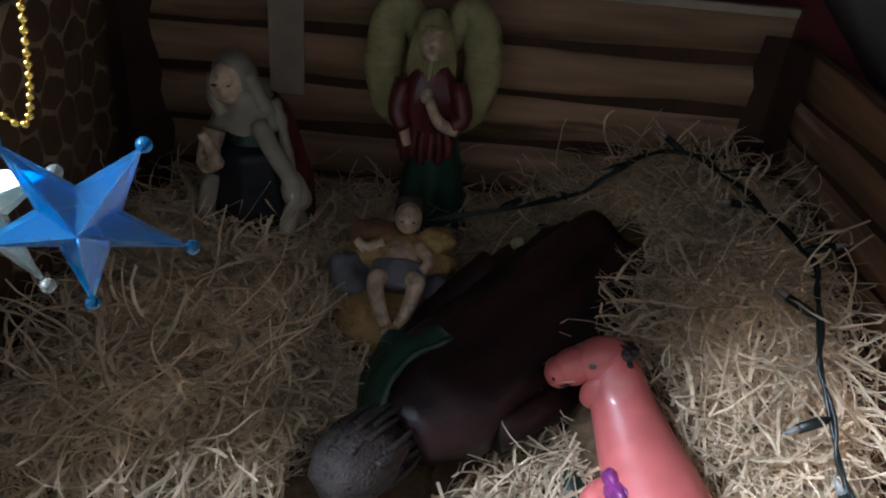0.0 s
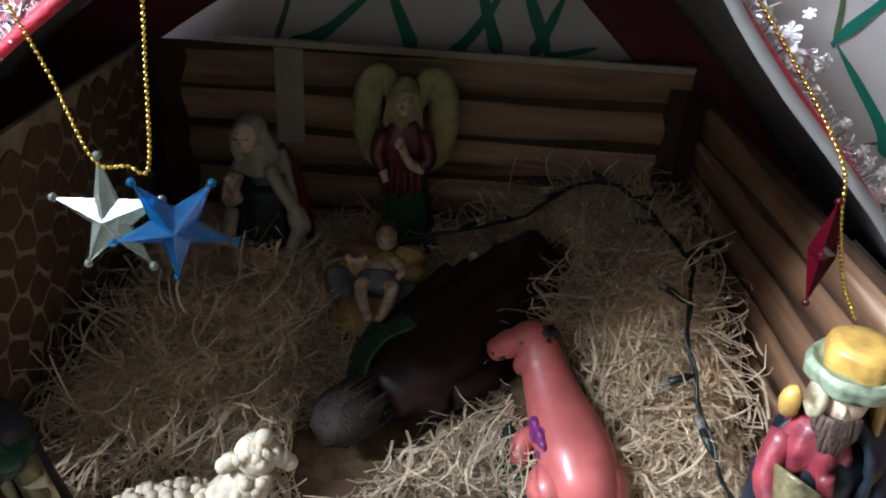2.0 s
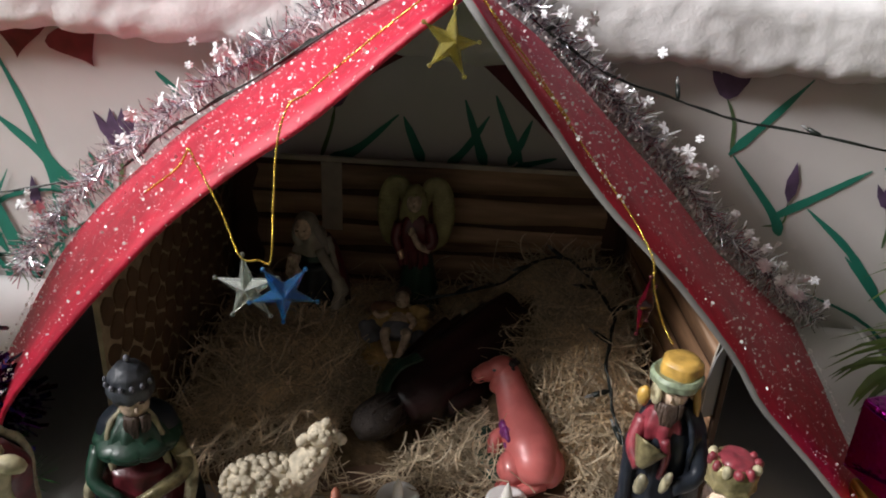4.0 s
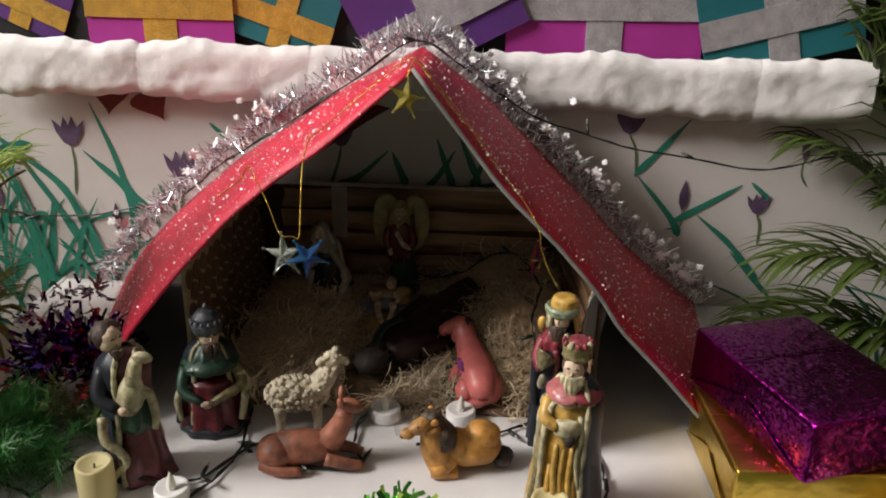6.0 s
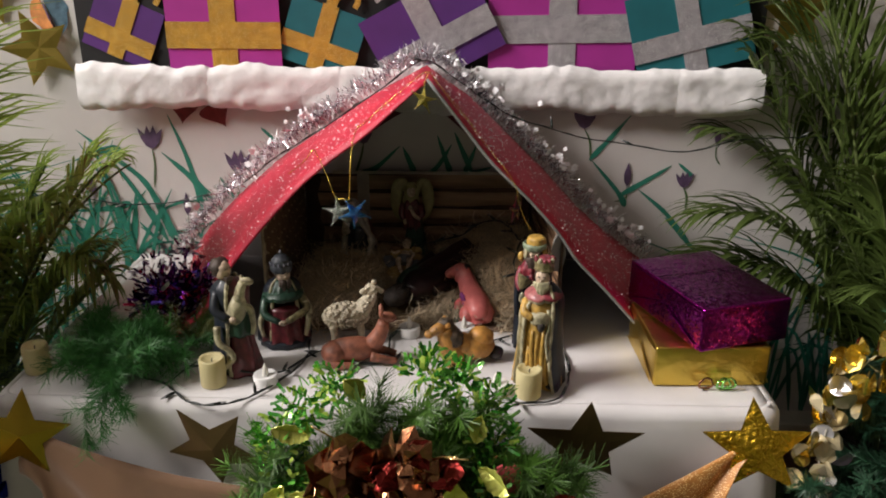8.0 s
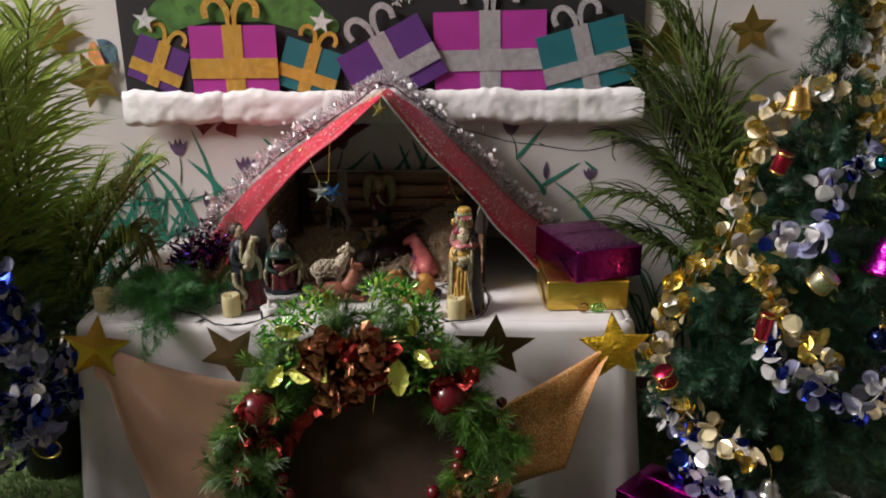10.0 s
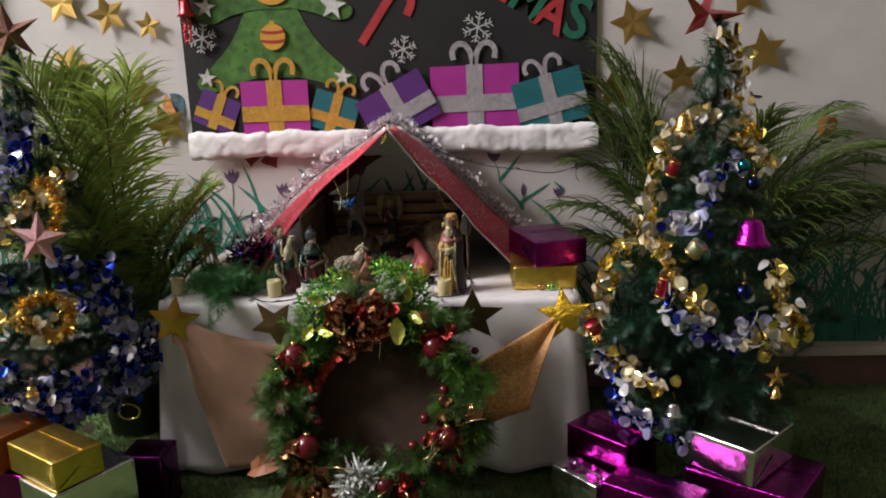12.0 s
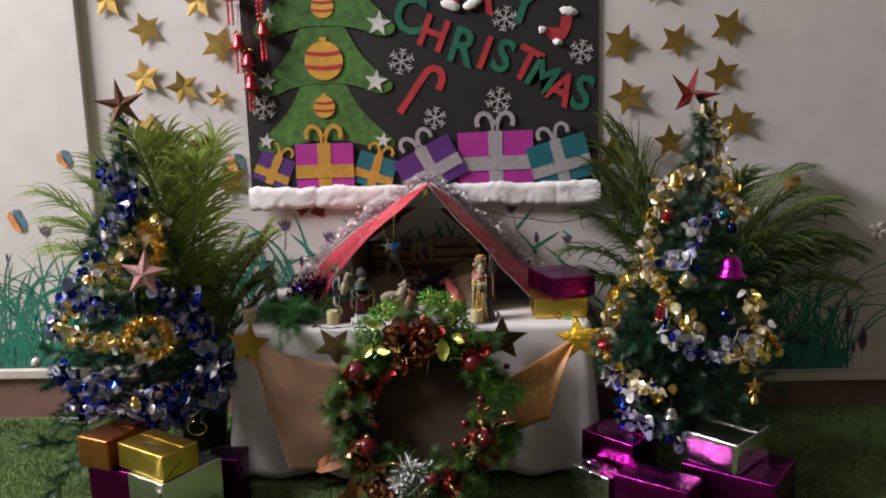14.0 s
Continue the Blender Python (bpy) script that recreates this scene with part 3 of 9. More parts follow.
meadow()
butterfly(-1.608, 0.788, 0.055, -25, WALL_Y - 0.032, True, "orange and blue paper butterfly on the wall")
butterfly(1.384, 0.858, 0.045, 20, WALL_Y - 0.002, False, "orange paper butterfly on the wall")
butterfly(-1.395, 1.026, 0.04, -30, WALL_Y - 0.032, True, "small orange and blue paper butterfly")
butterfly(-0.735, 0.985, 0.05, -20, WALL_Y - 0.004, True, "dark blue and orange paper butterfly beside the board")

# white plaster blossom on the wall
wb = thing("wall_blossom", "small white plaster blossom fixed to the wall", "wall ornament", at=pose(1.718, WALL_Y, 0.672))
M_PLASTER = material("white_plaster", (0.72, 0.68, 0.62), 0.7, vary=0.1, scale=60, bump=0.3)
for i in range(5):
    bm = bmesh.new()
    blob(bm, (0.022 * math.cos(i * 1.2566), -0.008, 0.022 * math.sin(i * 1.2566)), (0.018, 0.008, 0.012), 0, (0, -math.degrees(i * 1.2566), 0), 2)
    part("petal", bm, M_PLASTER, wb)

# ---- gold paper stars on the wall ----
M_STARGOLD = foil("gold_star_card", (0.62, 0.42, 0.13), 0.38, crinkle=0.12, cscale=14)


def bent_star(bm, r, inner=0.42, bulge=0.012, thick=0.0008, curl=0.0):
    """A five-pointed card star, creased along its arms and lifted at the middle."""
    o = star_outline(r, inner)
    c0 = bm.verts.new((0, -bulge, 0))
    c1 = bm.verts.new((0, -bulge + thick, 0))
    A = [bm.verts.new((x, -curl * (x * x + z * z) / r - (0.0 if i % 2 == 0 else bulge * 0.1), z)) for i, (x, z) in enumerate(o)]
    B = [bm.verts.new(v.co + Vector((0, thick, 0))) for v in A]
    n = len(A)
    for i in range(n):
        j = (i + 1) % n
        bm.faces.new((c0, A[j], A[i]))
        bm.faces.new((c1, B[i], B[j]))
        bm.faces.new((A[i], A[j], B[j], B[i]))
    bmesh.ops.recalc_face_normals(bm, faces=bm.faces)


WALL_STARS = [(-1.181, 1.615, 0.075), (-0.839, 1.60, 0.07), (-1.044, 1.504, 0.072), (-0.77, 1.439, 0.078), (-1.067, 1.328, 0.07), (-0.918, 1.286, 0.072), (-0.789, 1.247, 0.05), (-1.07, 1.135, 0.068), (-0.851, 1.045, 0.075), (-0.765, 0.927, 0.075),
              (0.734, 1.398, 0.075), (0.935, 1.405, 0.070), (1.125, 1.447, 0.078), (1.106, 1.277, 0.072), (0.761, 1.204, 0.075), (1.169, 1.103, 0.070), (0.918, 1.036, 0.07), (0.706, 0.999, 0.075), (0.876, 1.60, 0.07), (1.02, 1.66, 0.07)]
srng = random.Random(21)
for x, z, r in WALL_STARS:
    bm = bmesh.new()
    bent_star(bm, r * srng.uniform(0.94, 1.05), 0.47, 0.0012, 0.0008, srng.uniform(-0.05, 0.14))
    ob = link("wall_star", bm, M_STARGOLD, False)
    ob.matrix_world = pose(x, WALL_Y - (0.04 if x < -1.29 else 0.013), z, srng.uniform(-6, 6), srng.uniform(-25, 25), srng.uniform(-8, 8))
    tagged(ob, "gold foil paper star stuck to the wall", "star", "gold stars on the wall")

# ---- black board with paper cut-outs ----
M_BLACK = material("black_chart_paper", (0.012, 0.011, 0.012), 0.75, vary=0.15, scale=10)
M_PTREE = material("painted_paper_tree", (0.055, 0.15, 0.025), 0.7, vary=0.30, scale=30, bump=0.1, stain=((0.035, 0.10, 0.02), 35, 0.56))
M_PYEL = material("yellow_paper", (0.62, 0.33, 0.04), 0.65, vary=0.08)
M_PRED = material("red_paper", (0.42, 0.03, 0.035), 0.65, vary=0.1)
M_PGREEN = material("green_letter_paper", (0.01, 0.13, 0.075), 0.65, vary=0.1)
M_PMAG = material("magenta_paper", (0.42, 0.03, 0.30), 0.6, vary=0.06, scale=14)
M_PPUR = material("purple_paper", (0.10, 0.025, 0.19), 0.6, vary=0.08, scale=14)
M_PTEAL = material("teal_paper", (0.012, 0.15, 0.18), 0.6, vary=0.08, scale=14)
M_GGOLD = glitter("gold_glitter_foam", (0.48, 0.26, 0.03), (1.0, 0.8, 0.35), 0.6, 1200, 0.45)
M_GSIL = glitter("silver_glitter_foam", (0.33, 0.31, 0.33), (0.9, 0.88, 0.9), 0.6, 1200, 0.45)
M_PSTAR = glitter("white_glitter_foam", (0.55, 0.55, 0.54), (0.95, 0.95, 0.95), 0.6, 1200, 0.5)
BY = 0.540
bm = bmesh.new()
box(bm, (-0.684, BY, 0.86), (0.650, 0.549, 1.95), bevel=0.001)
board = tagged(link("display_board", bm, M_BLACK, False), "black chart-paper board pinned flat on the wall", "display board")


def cutout(name, outline, y, mat, parent, label="", thick=0.0015, m=Matrix()):
    bm = bmesh.new()
    prism(bm, outline, thick, Matrix.Translation((0, y, 0)) @ m)
    bmesh.ops.recalc_face_normals(bm, faces=bm.faces)
    return part(name, bm, mat, parent, label, False)


def disc(r, n=28, sx=1.0):
    return [(sx * r * math.sin(6.28318 * i / n), r * math.cos(6.28318 * i / n)) for i in range(n)]


# paper tree in three tiers
pt = thing("paper_tree", "green painted paper christmas tree with round baubles", "paper tree")


def tier(zb, zt, half_b, half_t, cx, y):
    o = []
    for s in (1, -1):
        side = [(cx + s * half_t, zt), (cx + s * (half_t + (half_b - half_t) * 0.35), zb + (zt - zb) * 0.55), (cx + s * (half_b * 0.82), zb + (zt - zb) * 0.25), (cx + s * half_b, zb + 0.035), (cx + s * (half_b - 0.012), zb + 0.006), (cx + s * (half_b - 0.06), zb), (cx + s * half_b * 0.55, zb + 0.022), (cx + s * half_b * 0.25, zb + 0.04)]
        pts = [(p.x, p.z) for p in smooth_path([(x, 0, z) for x, z in side], 4)]
        o += pts if s > 0 else pts[::-1]
    cutout("tree_tier", o, y, M_PTREE, pt)


tier(1.03, 1.335, 0.262, 0.06, -0.384, BY - 0.0020)
tier(1.245, 1.535, 0.255, 0.065, -0.378, BY - 0.0040)
tier(1.455, 1.80, 0.265, 0.05, -0.372, BY - 0.0060)
for x, z, r in ((-0.377, 1.369, 0.072), (-0.384, 1.199, 0.041), (-0.372, 1.565, 0.042)):
    b = cutout("bauble", [(x + a, z + c) for a, c in disc(r)], BY - 0.0085, M_PYEL, pt, "yellow paper bauble with red stripes")
    cutout("bauble_cap", [(x - r * 0.18, z + r * 0.96), (x - r * 0.18, z + r * 1.2), (x + r * 0.18, z + r * 1.2), (x + r * 0.18, z + r * 0.96)], BY - 0.0085, M_PYEL, b)
    for dz in (0.42, -0.28):
        w = math.sqrt(1 - dz * dz) * r * 0.98
        o = [(x - w + 2 * w * i / 10, z + dz * r - 0.10 * r * math.sin(math.pi * i / 10) + 0.11 * r) for i in range(11)]
        o += [(a, c - 0.2 * r) for a, c in o[::-1]]
        cutout("stripe", o, BY - 0.0098, M_PRED, b)
for x, z, r in ((-0.184, 1.288, 0.046), (-0.595, 1.297, 0.036), (-0.166, 1.498, 0.05), (-0.612, 1.076, 0.032), (-0.165, 1.067, 0.032), (-0.579, 1.537, 0.034)):
    cutout("glitter_star", [(x + a, z + c) for a, c in star_outline(r, 0.4, 5, 0.15)], BY - 0.0088, M_PSTAR, pt, "pale glitter star")

# paper presents standing along the cotton
ribbons = {"gold": M_GGOLD, "silver": M_GSIL}


def paper_gift(cx, cz, w, h, turn, paper, rib, label, layer, bow_scale=1.0):
    t = thing("paper_gift", label, "paper gift", "paper gifts on the board", at=pose(cx, BY - 0.002 - layer * 0.004, cz, 0, turn, 0))
    R = ribbons[rib]
    cutout("wrapping", [(-w / 2, -h / 2), (-w / 2, h / 2), (w / 2, h / 2), (w / 2, -h / 2)], -0.0015, paper, t)
    b = 0.042 * bow_scale
    cutout("ribbon", [(-b / 2, -h / 2), (-b / 2, h / 2 + 0.002), (b / 2, h / 2 + 0.002), (b / 2, -h / 2)], -0.0030, R, t, rib + " glitter ribbon")
    cutout("ribbon", [(-w / 2 - 0.001, -b / 2 - 0.02), (-w / 2 - 0.001, b / 2 - 0.02), (w / 2 + 0.001, b / 2 - 0.02), (w / 2 + 0.001, -b / 2 - 0.02)], -0.0042, R, t, rib + " glitter ribbon")
    for s in (-1, 1):
        r = 0.034 * bow_scale
        bw = 0.014 * bow_scale
        out = [(s * 0.004, h / 2 - 0.002), (s * (0.006 + r * 0.08), h / 2 + r * 0.85), (s * (0.008 + r * 0.45), h / 2 + r * 1.5), (s * (0.01 + r * 1.0), h / 2 + r * 1.55), (s * (0.012 + r * 1.32), h / 2 + r * 1.05), (s * (0.012 + r * 1.25), h / 2 + r * 0.45)]
        bm = bmesh.new()
        P = smooth_path([(x, 0, z) for x, z in out], 5)
        L_, R_ = [], []
        for i, p in enumerate(P):
            d = (P[min(i + 1, len(P) - 1)] - P[max(i - 1, 0)]).normalized()
            n = Vector((-d.z, 0, d.x)) * bw / 2
            L_.append((p.x + n.x, p.z + n.z))
            R_.append((p.x - n.x, p.z - n.z))
        prism(bm, L_ + R_[::-1], 0.0015, Matrix.Translation((0, -0.0016, 0)))
        bmesh.ops.recalc_face_normals(bm, faces=bm.faces)
        part("bow_loop", bm, R, t, rib + " glitter bow loop", False)


paper_gift(-0.592, 0.965, 0.135, 0.115, 24, M_PPUR, "gold", "small purple paper gift with a gold glitter ribbon", 0, 0.75)
paper_gift(-0.202, 0.950, 0.150, 0.125, 19, M_PTEAL, "gold", "teal paper gift with a gold glitter ribbon", 1, 0.75)
paper_gift(-0.393, 0.975, 0.222, 0.172, 0, M_PMAG, "gold", "magenta paper gift with a gold glitter ribbon", 2, 1.2)
paper_gift(0.262, 0.990, 0.285, 0.200, -1, M_PMAG, "silver", "large magenta paper gift with a silver glitter ribbon", 1, 1.25)
paper_gift(0.012, 0.960, 0.235, 0.165, -28, M_PPUR, "silver", "purple paper gift leaning, with a silver glitter ribbon", 3, 1.1)
paper_gift(0.505, 0.972, 0.225, 0.165, -15, M_PTEAL, "silver", "teal paper gift with a silver glitter ribbon", 3, 1.0)

# snowflakes, cane, stocking
for x, z, r in ((-0.086, 1.358, 0.048), (0.304, 1.502, 0.046), (0.585, 1.374, 0.044), (0.275, 1.206, 0.048), (0.034, 1.146, 0.042), (-0.615, 1.202, 0.046)):
    t = thing("paper_snowflake", "silver glitter foam snowflake on the black board", "snowflake", "snowflakes on the board", at=pose(x, BY - 0.009 if x < -0.5 else BY - 0.0032, z, 0, 11, 0))
    for k in range(6):
        bm = bmesh.new()
        w = 0.0022
        prism(bm, [(-w, 0), (-w, r), (w, r), (w, 0)], 0.002)
        for f in (0.5, 0.78):
            for s in (-1, 1):
                prism(bm, [(0, r * f - w), (0, r * f + w), (s * r * 0.28, r * f + r * 0.2 + w), (s * r * 0.28, r * f + r * 0.2 - w)], 0.0021)
        bmesh.ops.recalc_face_normals(bm, faces=bm.faces)
        a = part("arm", bm, M_PSTAR, t, "", False)
        a.matrix_basis = pose(0, -0.00005 * k, 0, 0, 60 * k, 0)
cane = thing("paper_cane", "red paper candy cane on the black board", "candy cane")
P = smooth_path([(-0.099, 0, 1.169), (-0.05, 0, 1.238), (0.0, 0, 1.308), (0.025, 0, 1.328), (0.055, 0, 1.322), (0.066, 0, 1.29), (0.05, 0, 1.25)], 5)
L_, R_ = [], []
for i, p in enumerate(P):
    d = (P[min(i + 1, len(P) - 1)] - P[max(i - 1, 0)]).normalized()
    n = Vector((-d.z, 0, d.x)) * 0.013
    L_.append((p.x + n.x, p.z + n.z))
    R_.append((p.x - n.x, p.z - n.z))
cutout("cane", L_ + R_[::-1], BY - 0.003, M_PRED, cane)
M_FLUFF = material("cotton_fluff", (0.78, 0.76, 0.76), 0.95, vary=0.05, scale=50, bump=0.3, bump_scale=220, sheen=0.4)
st = thing("paper_stocking", "red paper stocking with white cotton trim", "stocking")
cutout("stocking", [(0.512, 1.505), (0.555, 1.512), (0.545, 1.46), (0.525, 1.425), (0.490, 1.415), (0.450, 1.44), (0.445, 1.468), (0.475, 1.466), (0.505, 1.462)], BY - 0.003, M_PRED, st)
for x, z, rx, rz in ((0.538, 1.522, 0.034, 0.016), (0.440, 1.458, 0.014, 0.014), (0.497, 1.412, 0.018, 0.012)):
    bm = bmesh.new()
    blob(bm, (x, BY - 0.006, z), (rx, 0.008, rz), 0, (0, 12, 0), 3, 0.004, 90)
    part("cotton_trim", bm, M_FLUFF, st)
sb = thing("paper_boots", "red paper boots with white cotton trim on the board", "paper boots")
for x, z, a in ((0.105, 1.60, 20), (0.185, 1.605, -25)):
    cutout("boot", [(x - 0.03, z - 0.03), (x + 0.03, z - 0.03), (x + 0.03, z + 0.09), (x - 0.03, z + 0.09)], BY - 0.007, M_PRED, sb)
    bm = bmesh.new()
    blob(bm, (x, BY - 0.009, z - 0.045), (0.038, 0.009, 0.018), 0, (0, a, 0), 3, 0.004, 90)
    part("cotton_trim", bm, M_FLUFF, sb)

# cut-out letters
word = thing("paper_lettering", "green and red cut-paper greeting letters on the board", "lettering")


def letter(ch, x, z, size, turn, mat, wide=1.0):
    cu = bpy.data.curves.new("letter", "FONT")
    cu.body, cu.size, cu.extrude, cu.offset, cu.align_x, cu.align_y, cu.resolution_u = ch, size, 0.0008, 0.004, "CENTER", "CENTER", 3
    tmp = bpy.data.objects.new("letter", cu)
    me = bpy.data.meshes.new_from_object(tmp)
    bpy.data.objects.remove(tmp)
    me.materials.clear()
    me.materials.append(mat)
    ob = new("letter", me)
    ob.parent = word
    ob.matrix_basis = pose(x, BY - 0.0035, z) @ pose(0, 0, 0, 90, 0, 0) @ pose(0, 0, 0, 0, 0, turn) @ Matrix.Diagonal((wide, 1, 1, 1))


for ch, x, z, s, a, mat in (("C", -0.051, 1.520, 0.19, -14, M_PGREEN), ("H", 0.036, 1.452, 0.165, -22, M_PRED), ("R", 0.142, 1.400, 0.185, -20, M_PGREEN), ("I", 0.226, 1.376, 0.17, -22, M_PRED), ("S", 0.293, 1.362, 0.17, -24, M_PGREEN), ("T", 0.378, 1.330, 0.17, -28, M_PRED), ("M", 0.438, 1.285, 0.155, -34, M_PGREEN), ("A", 0.510, 1.238, 0.16, -30, M_PRED), ("S", 0.588, 1.218, 0.18, -18, M_PGREEN),
                            ("R", 0.232, 1.590, 0.19, -24, M_PRED), ("Y", 0.372, 1.545, 0.20, -20, M_PGREEN)):
    letter(ch, x, z, s, a, mat, 0.9)


# ---- cotton strip under the board ----
def cotton(x0, x1, zt, zb, label):
    bm = bmesh.new()
    n, m = int((x1 - x0) / 0.006), 16
    g = []
    for i in range(n + 1):
        x = x0 + (x1 - x0) * i / n
        edge = min(1, min(i, n - i) / 3.0)
        top = zt + 0.009 * noise.noise(Vector((x * 14, 1.5, 0))) + 0.006 * noise.noise(Vector((x * 45, 2.5, 0)))
        bot = zb + 0.012 * noise.noise(Vector((x * 11, 8.5, 0))) + 0.005 * noise.noise(Vector((x * 50, 3.5, 0)))
        row = []
        for j in range(m + 1):
            v = j / m
            z = bot + (top - bot) * v
            p = Vector((x * 22, z * 26, 3.0))
            puff = 0.015 * (1 - (2 * v - 1) ** 6) * (0.88 + 0.12 * edge) + 0.0060 * noise.noise(p * 0.45) + 0.0040 * abs(noise.noise(p * 0.9)) + 0.0011 * noise.noise(p * 3.3) + 0.0007 * noise.noise(p * 8.0)
            row.append(bm.verts.new((x, BY - 0.014 - max(0.001, puff), z)))
        g.append(row)
    for i in range(n):
        for j in range(m):
            bm.faces.new((g[i][j], g[i + 1][j], g[i + 1][j + 1], g[i][j + 1]))
    back = [bm.verts.new((v.co.x, BY - 0.0139, v.co.z)) for v in [r[0] for r in g] + [r[-1] for r in g[::-1]]]
    ring = [r[0] for r in g] + [r[-1] for r in g[::-1]]
    for i in range(len(ring)):
        j = (i + 1) % len(ring)
        try:
            bm.faces.new((ring[j], ring[i], back[i], back[j]))
        except ValueError:
            pass
    strip = tagged(link("cotton_strip", bm, M_FLUFF), label, "cotton", "cotton along the board")
    return strip


cotton(-0.690, -0.428, 0.899, 0.812, "puffy white cotton wool strip, creased, along the board")
cotton(-0.431, -0.168, 0.898, 0.810, "puffy white cotton wool strip, creased, along the board")
cotton(-0.171, 0.10, 0.897, 0.808, "puffy white cotton wool strip, creased, along the board")
cotton(0.097, 0.491, 0.899, 0.808, "puffy white cotton wool strip with a curved fold")
cotton(0.489, 0.655, 0.898, 0.804, "puffy white cotton wool strip at the end of the board")

# ---- red bell drops hanging on the board's edge ----
M_BELLRED = foil("red_bell_plastic", (0.55, 0.05, 0.06), 0.3, crinkle=0.05)
M_GOLDPL = foil("gold_plastic", (0.75, 0.48, 0.14), 0.25, crinkle=0.05)


def bell_drop(x, z, length):
    t = thing("bell_garland", "string of red plastic bells with twisted red tails", "bell garland", "bell garlands", at=pose(x, BY - 0.03, z))
    bm = bmesh.new()
    lathe(bm, [(0.006, 0.048), (0.014, 0.044), (0.018, 0.025), (0.022, 0.008), (0.031, -0.004), (0.029, -0.004), (0.018, 0.01), (0.0, 0.04)], 16)
    part("bell", bm, M_BELLRED, t, "red plastic bell")
    bm = bmesh.new()
    for s in (-1, 1):
        blob(bm, (s * 0.012, -0.004, 0.055), (0.013, 0.004, 0.007), 0, (0, s * 25, 0), 1)
    part("bow", bm, M_GOLDPL, t, "gold bow")
    for k in range(2):
        bm = bmesh.new()
        tube(bm, [(0.008 * (k - 0.5) * 2 + 0.004 * math.cos(i * 1.4), 0.004 * math.sin(i * 1.4) - 0.004, -0.005 - length * i / 30) for i in range(31)], 0.003, 5)
        part("twisted_tail", bm, M_BELLRED, t)
    bm = bmesh.new()
    tube(bm, [(0, 0, 0.05), (0.002, 0.01, 0.12), (0, 0.02, 0.2)], 0.0012, 5)
    part("cord", bm, M_BELLRED, t)


for x, z, l in ((-0.688, 1.425, 0.09), (-0.592, 1.468, 0.09), (-0.650, 1.275, 0.08), (-0.71, 1.60, 0.09), (-0.60, 1.63, 0.1), (-0.655, 1.36, 0.08)):
    bell_drop(x, z, l)
# ---- foliage helpers ----
def leaf_material(name, colour, vary=0.3, back=0.35, rough=0.45):
    """Leaf that lets some light through."""
    m = material(name, colour, rough, vary=vary, scale=25, per_piece=0.5)
    N, L = m.node_tree.nodes, m.node_tree.links
    b = N["Principled BSDF"]
    tr = N.new("ShaderNodeBsdfTranslucent")
    L.new(b.inputs["Base Color"].links[0].from_socket, tr.inputs["Color"])
    mx = N.new("ShaderNodeMixShader")
    mx.inputs[0].default_value = back
    L.new(b.outputs[0], mx.inputs[1])
    L.new(tr.outputs[0], mx.inputs[2])
    L.new(mx.outputs[0], N["Material Output"].inputs["Surface"])
    return m


# darker leaf copy, for the palm that gets less window light
M_PALM = leaf_material("palm_leaf", (0.105, 0.155, 0.036), 0.35, 0.45)
M_PALMSTEM = material("palm_stem", (0.10, 0.13, 0.04), 0.5, vary=0.2)
M_NEEDLE = leaf_material("pine_needle_plastic", (0.018, 0.060, 0.030), 0.35, 0.12, 0.4)
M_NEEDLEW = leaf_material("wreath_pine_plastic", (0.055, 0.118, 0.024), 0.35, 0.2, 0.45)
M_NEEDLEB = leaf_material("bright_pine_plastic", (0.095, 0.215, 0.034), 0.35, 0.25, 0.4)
M_WIRE_G = material("green_wire", (0.03, 0.045, 0.025), 0.6, vary=0.2)
M_POT = material("black_plastic_pot", (0.015, 0.015, 0.017), 0.45, vary=0.15)
M_SOIL = material("potting_soil", (0.03, 0.022, 0.016), 0.95, vary=0.3, scale=80, bump=0.6)


def quads_mesh(quads, mat):
    vs, fs = [], []
    for q in quads:
        i = len(vs)
        vs += [tuple(p) for p in q]
        fs.append(tuple(range(i, i + len(q))))
    me = soup(vs, fs)
    me.materials.append(mat)
    return me


def needles_along(pts, rnd, length=0.022, width=0.0016, step=0.0022, per=4, lift=0.9):
    """Needles set all round a wire, raked towards its tip."""
    out = []
    for a, b in zip(pts, pts[1:]):
        d = b - a
        n = max(1, int(d.length / step))
        u = d.normalized()
        s = u.orthogonal().normalized()
        t = u.cross(s)
        for k in range(n):
            p = a + d * (k / n)
            for _ in range(per):
                ang = rnd.uniform(0, 6.283)
                r = s * math.cos(ang) + t * math.sin(ang)
                way = (r + u * rnd.uniform(0.35, lift)).normalized()
                side = way.cross(u).normalized() * width / 2
                l = length * rnd.uniform(0.65, 1.15)
                q = p + way * l
                out.append((p + side, p - side, q - side * 0.4, q + side * 0.4))
    return out


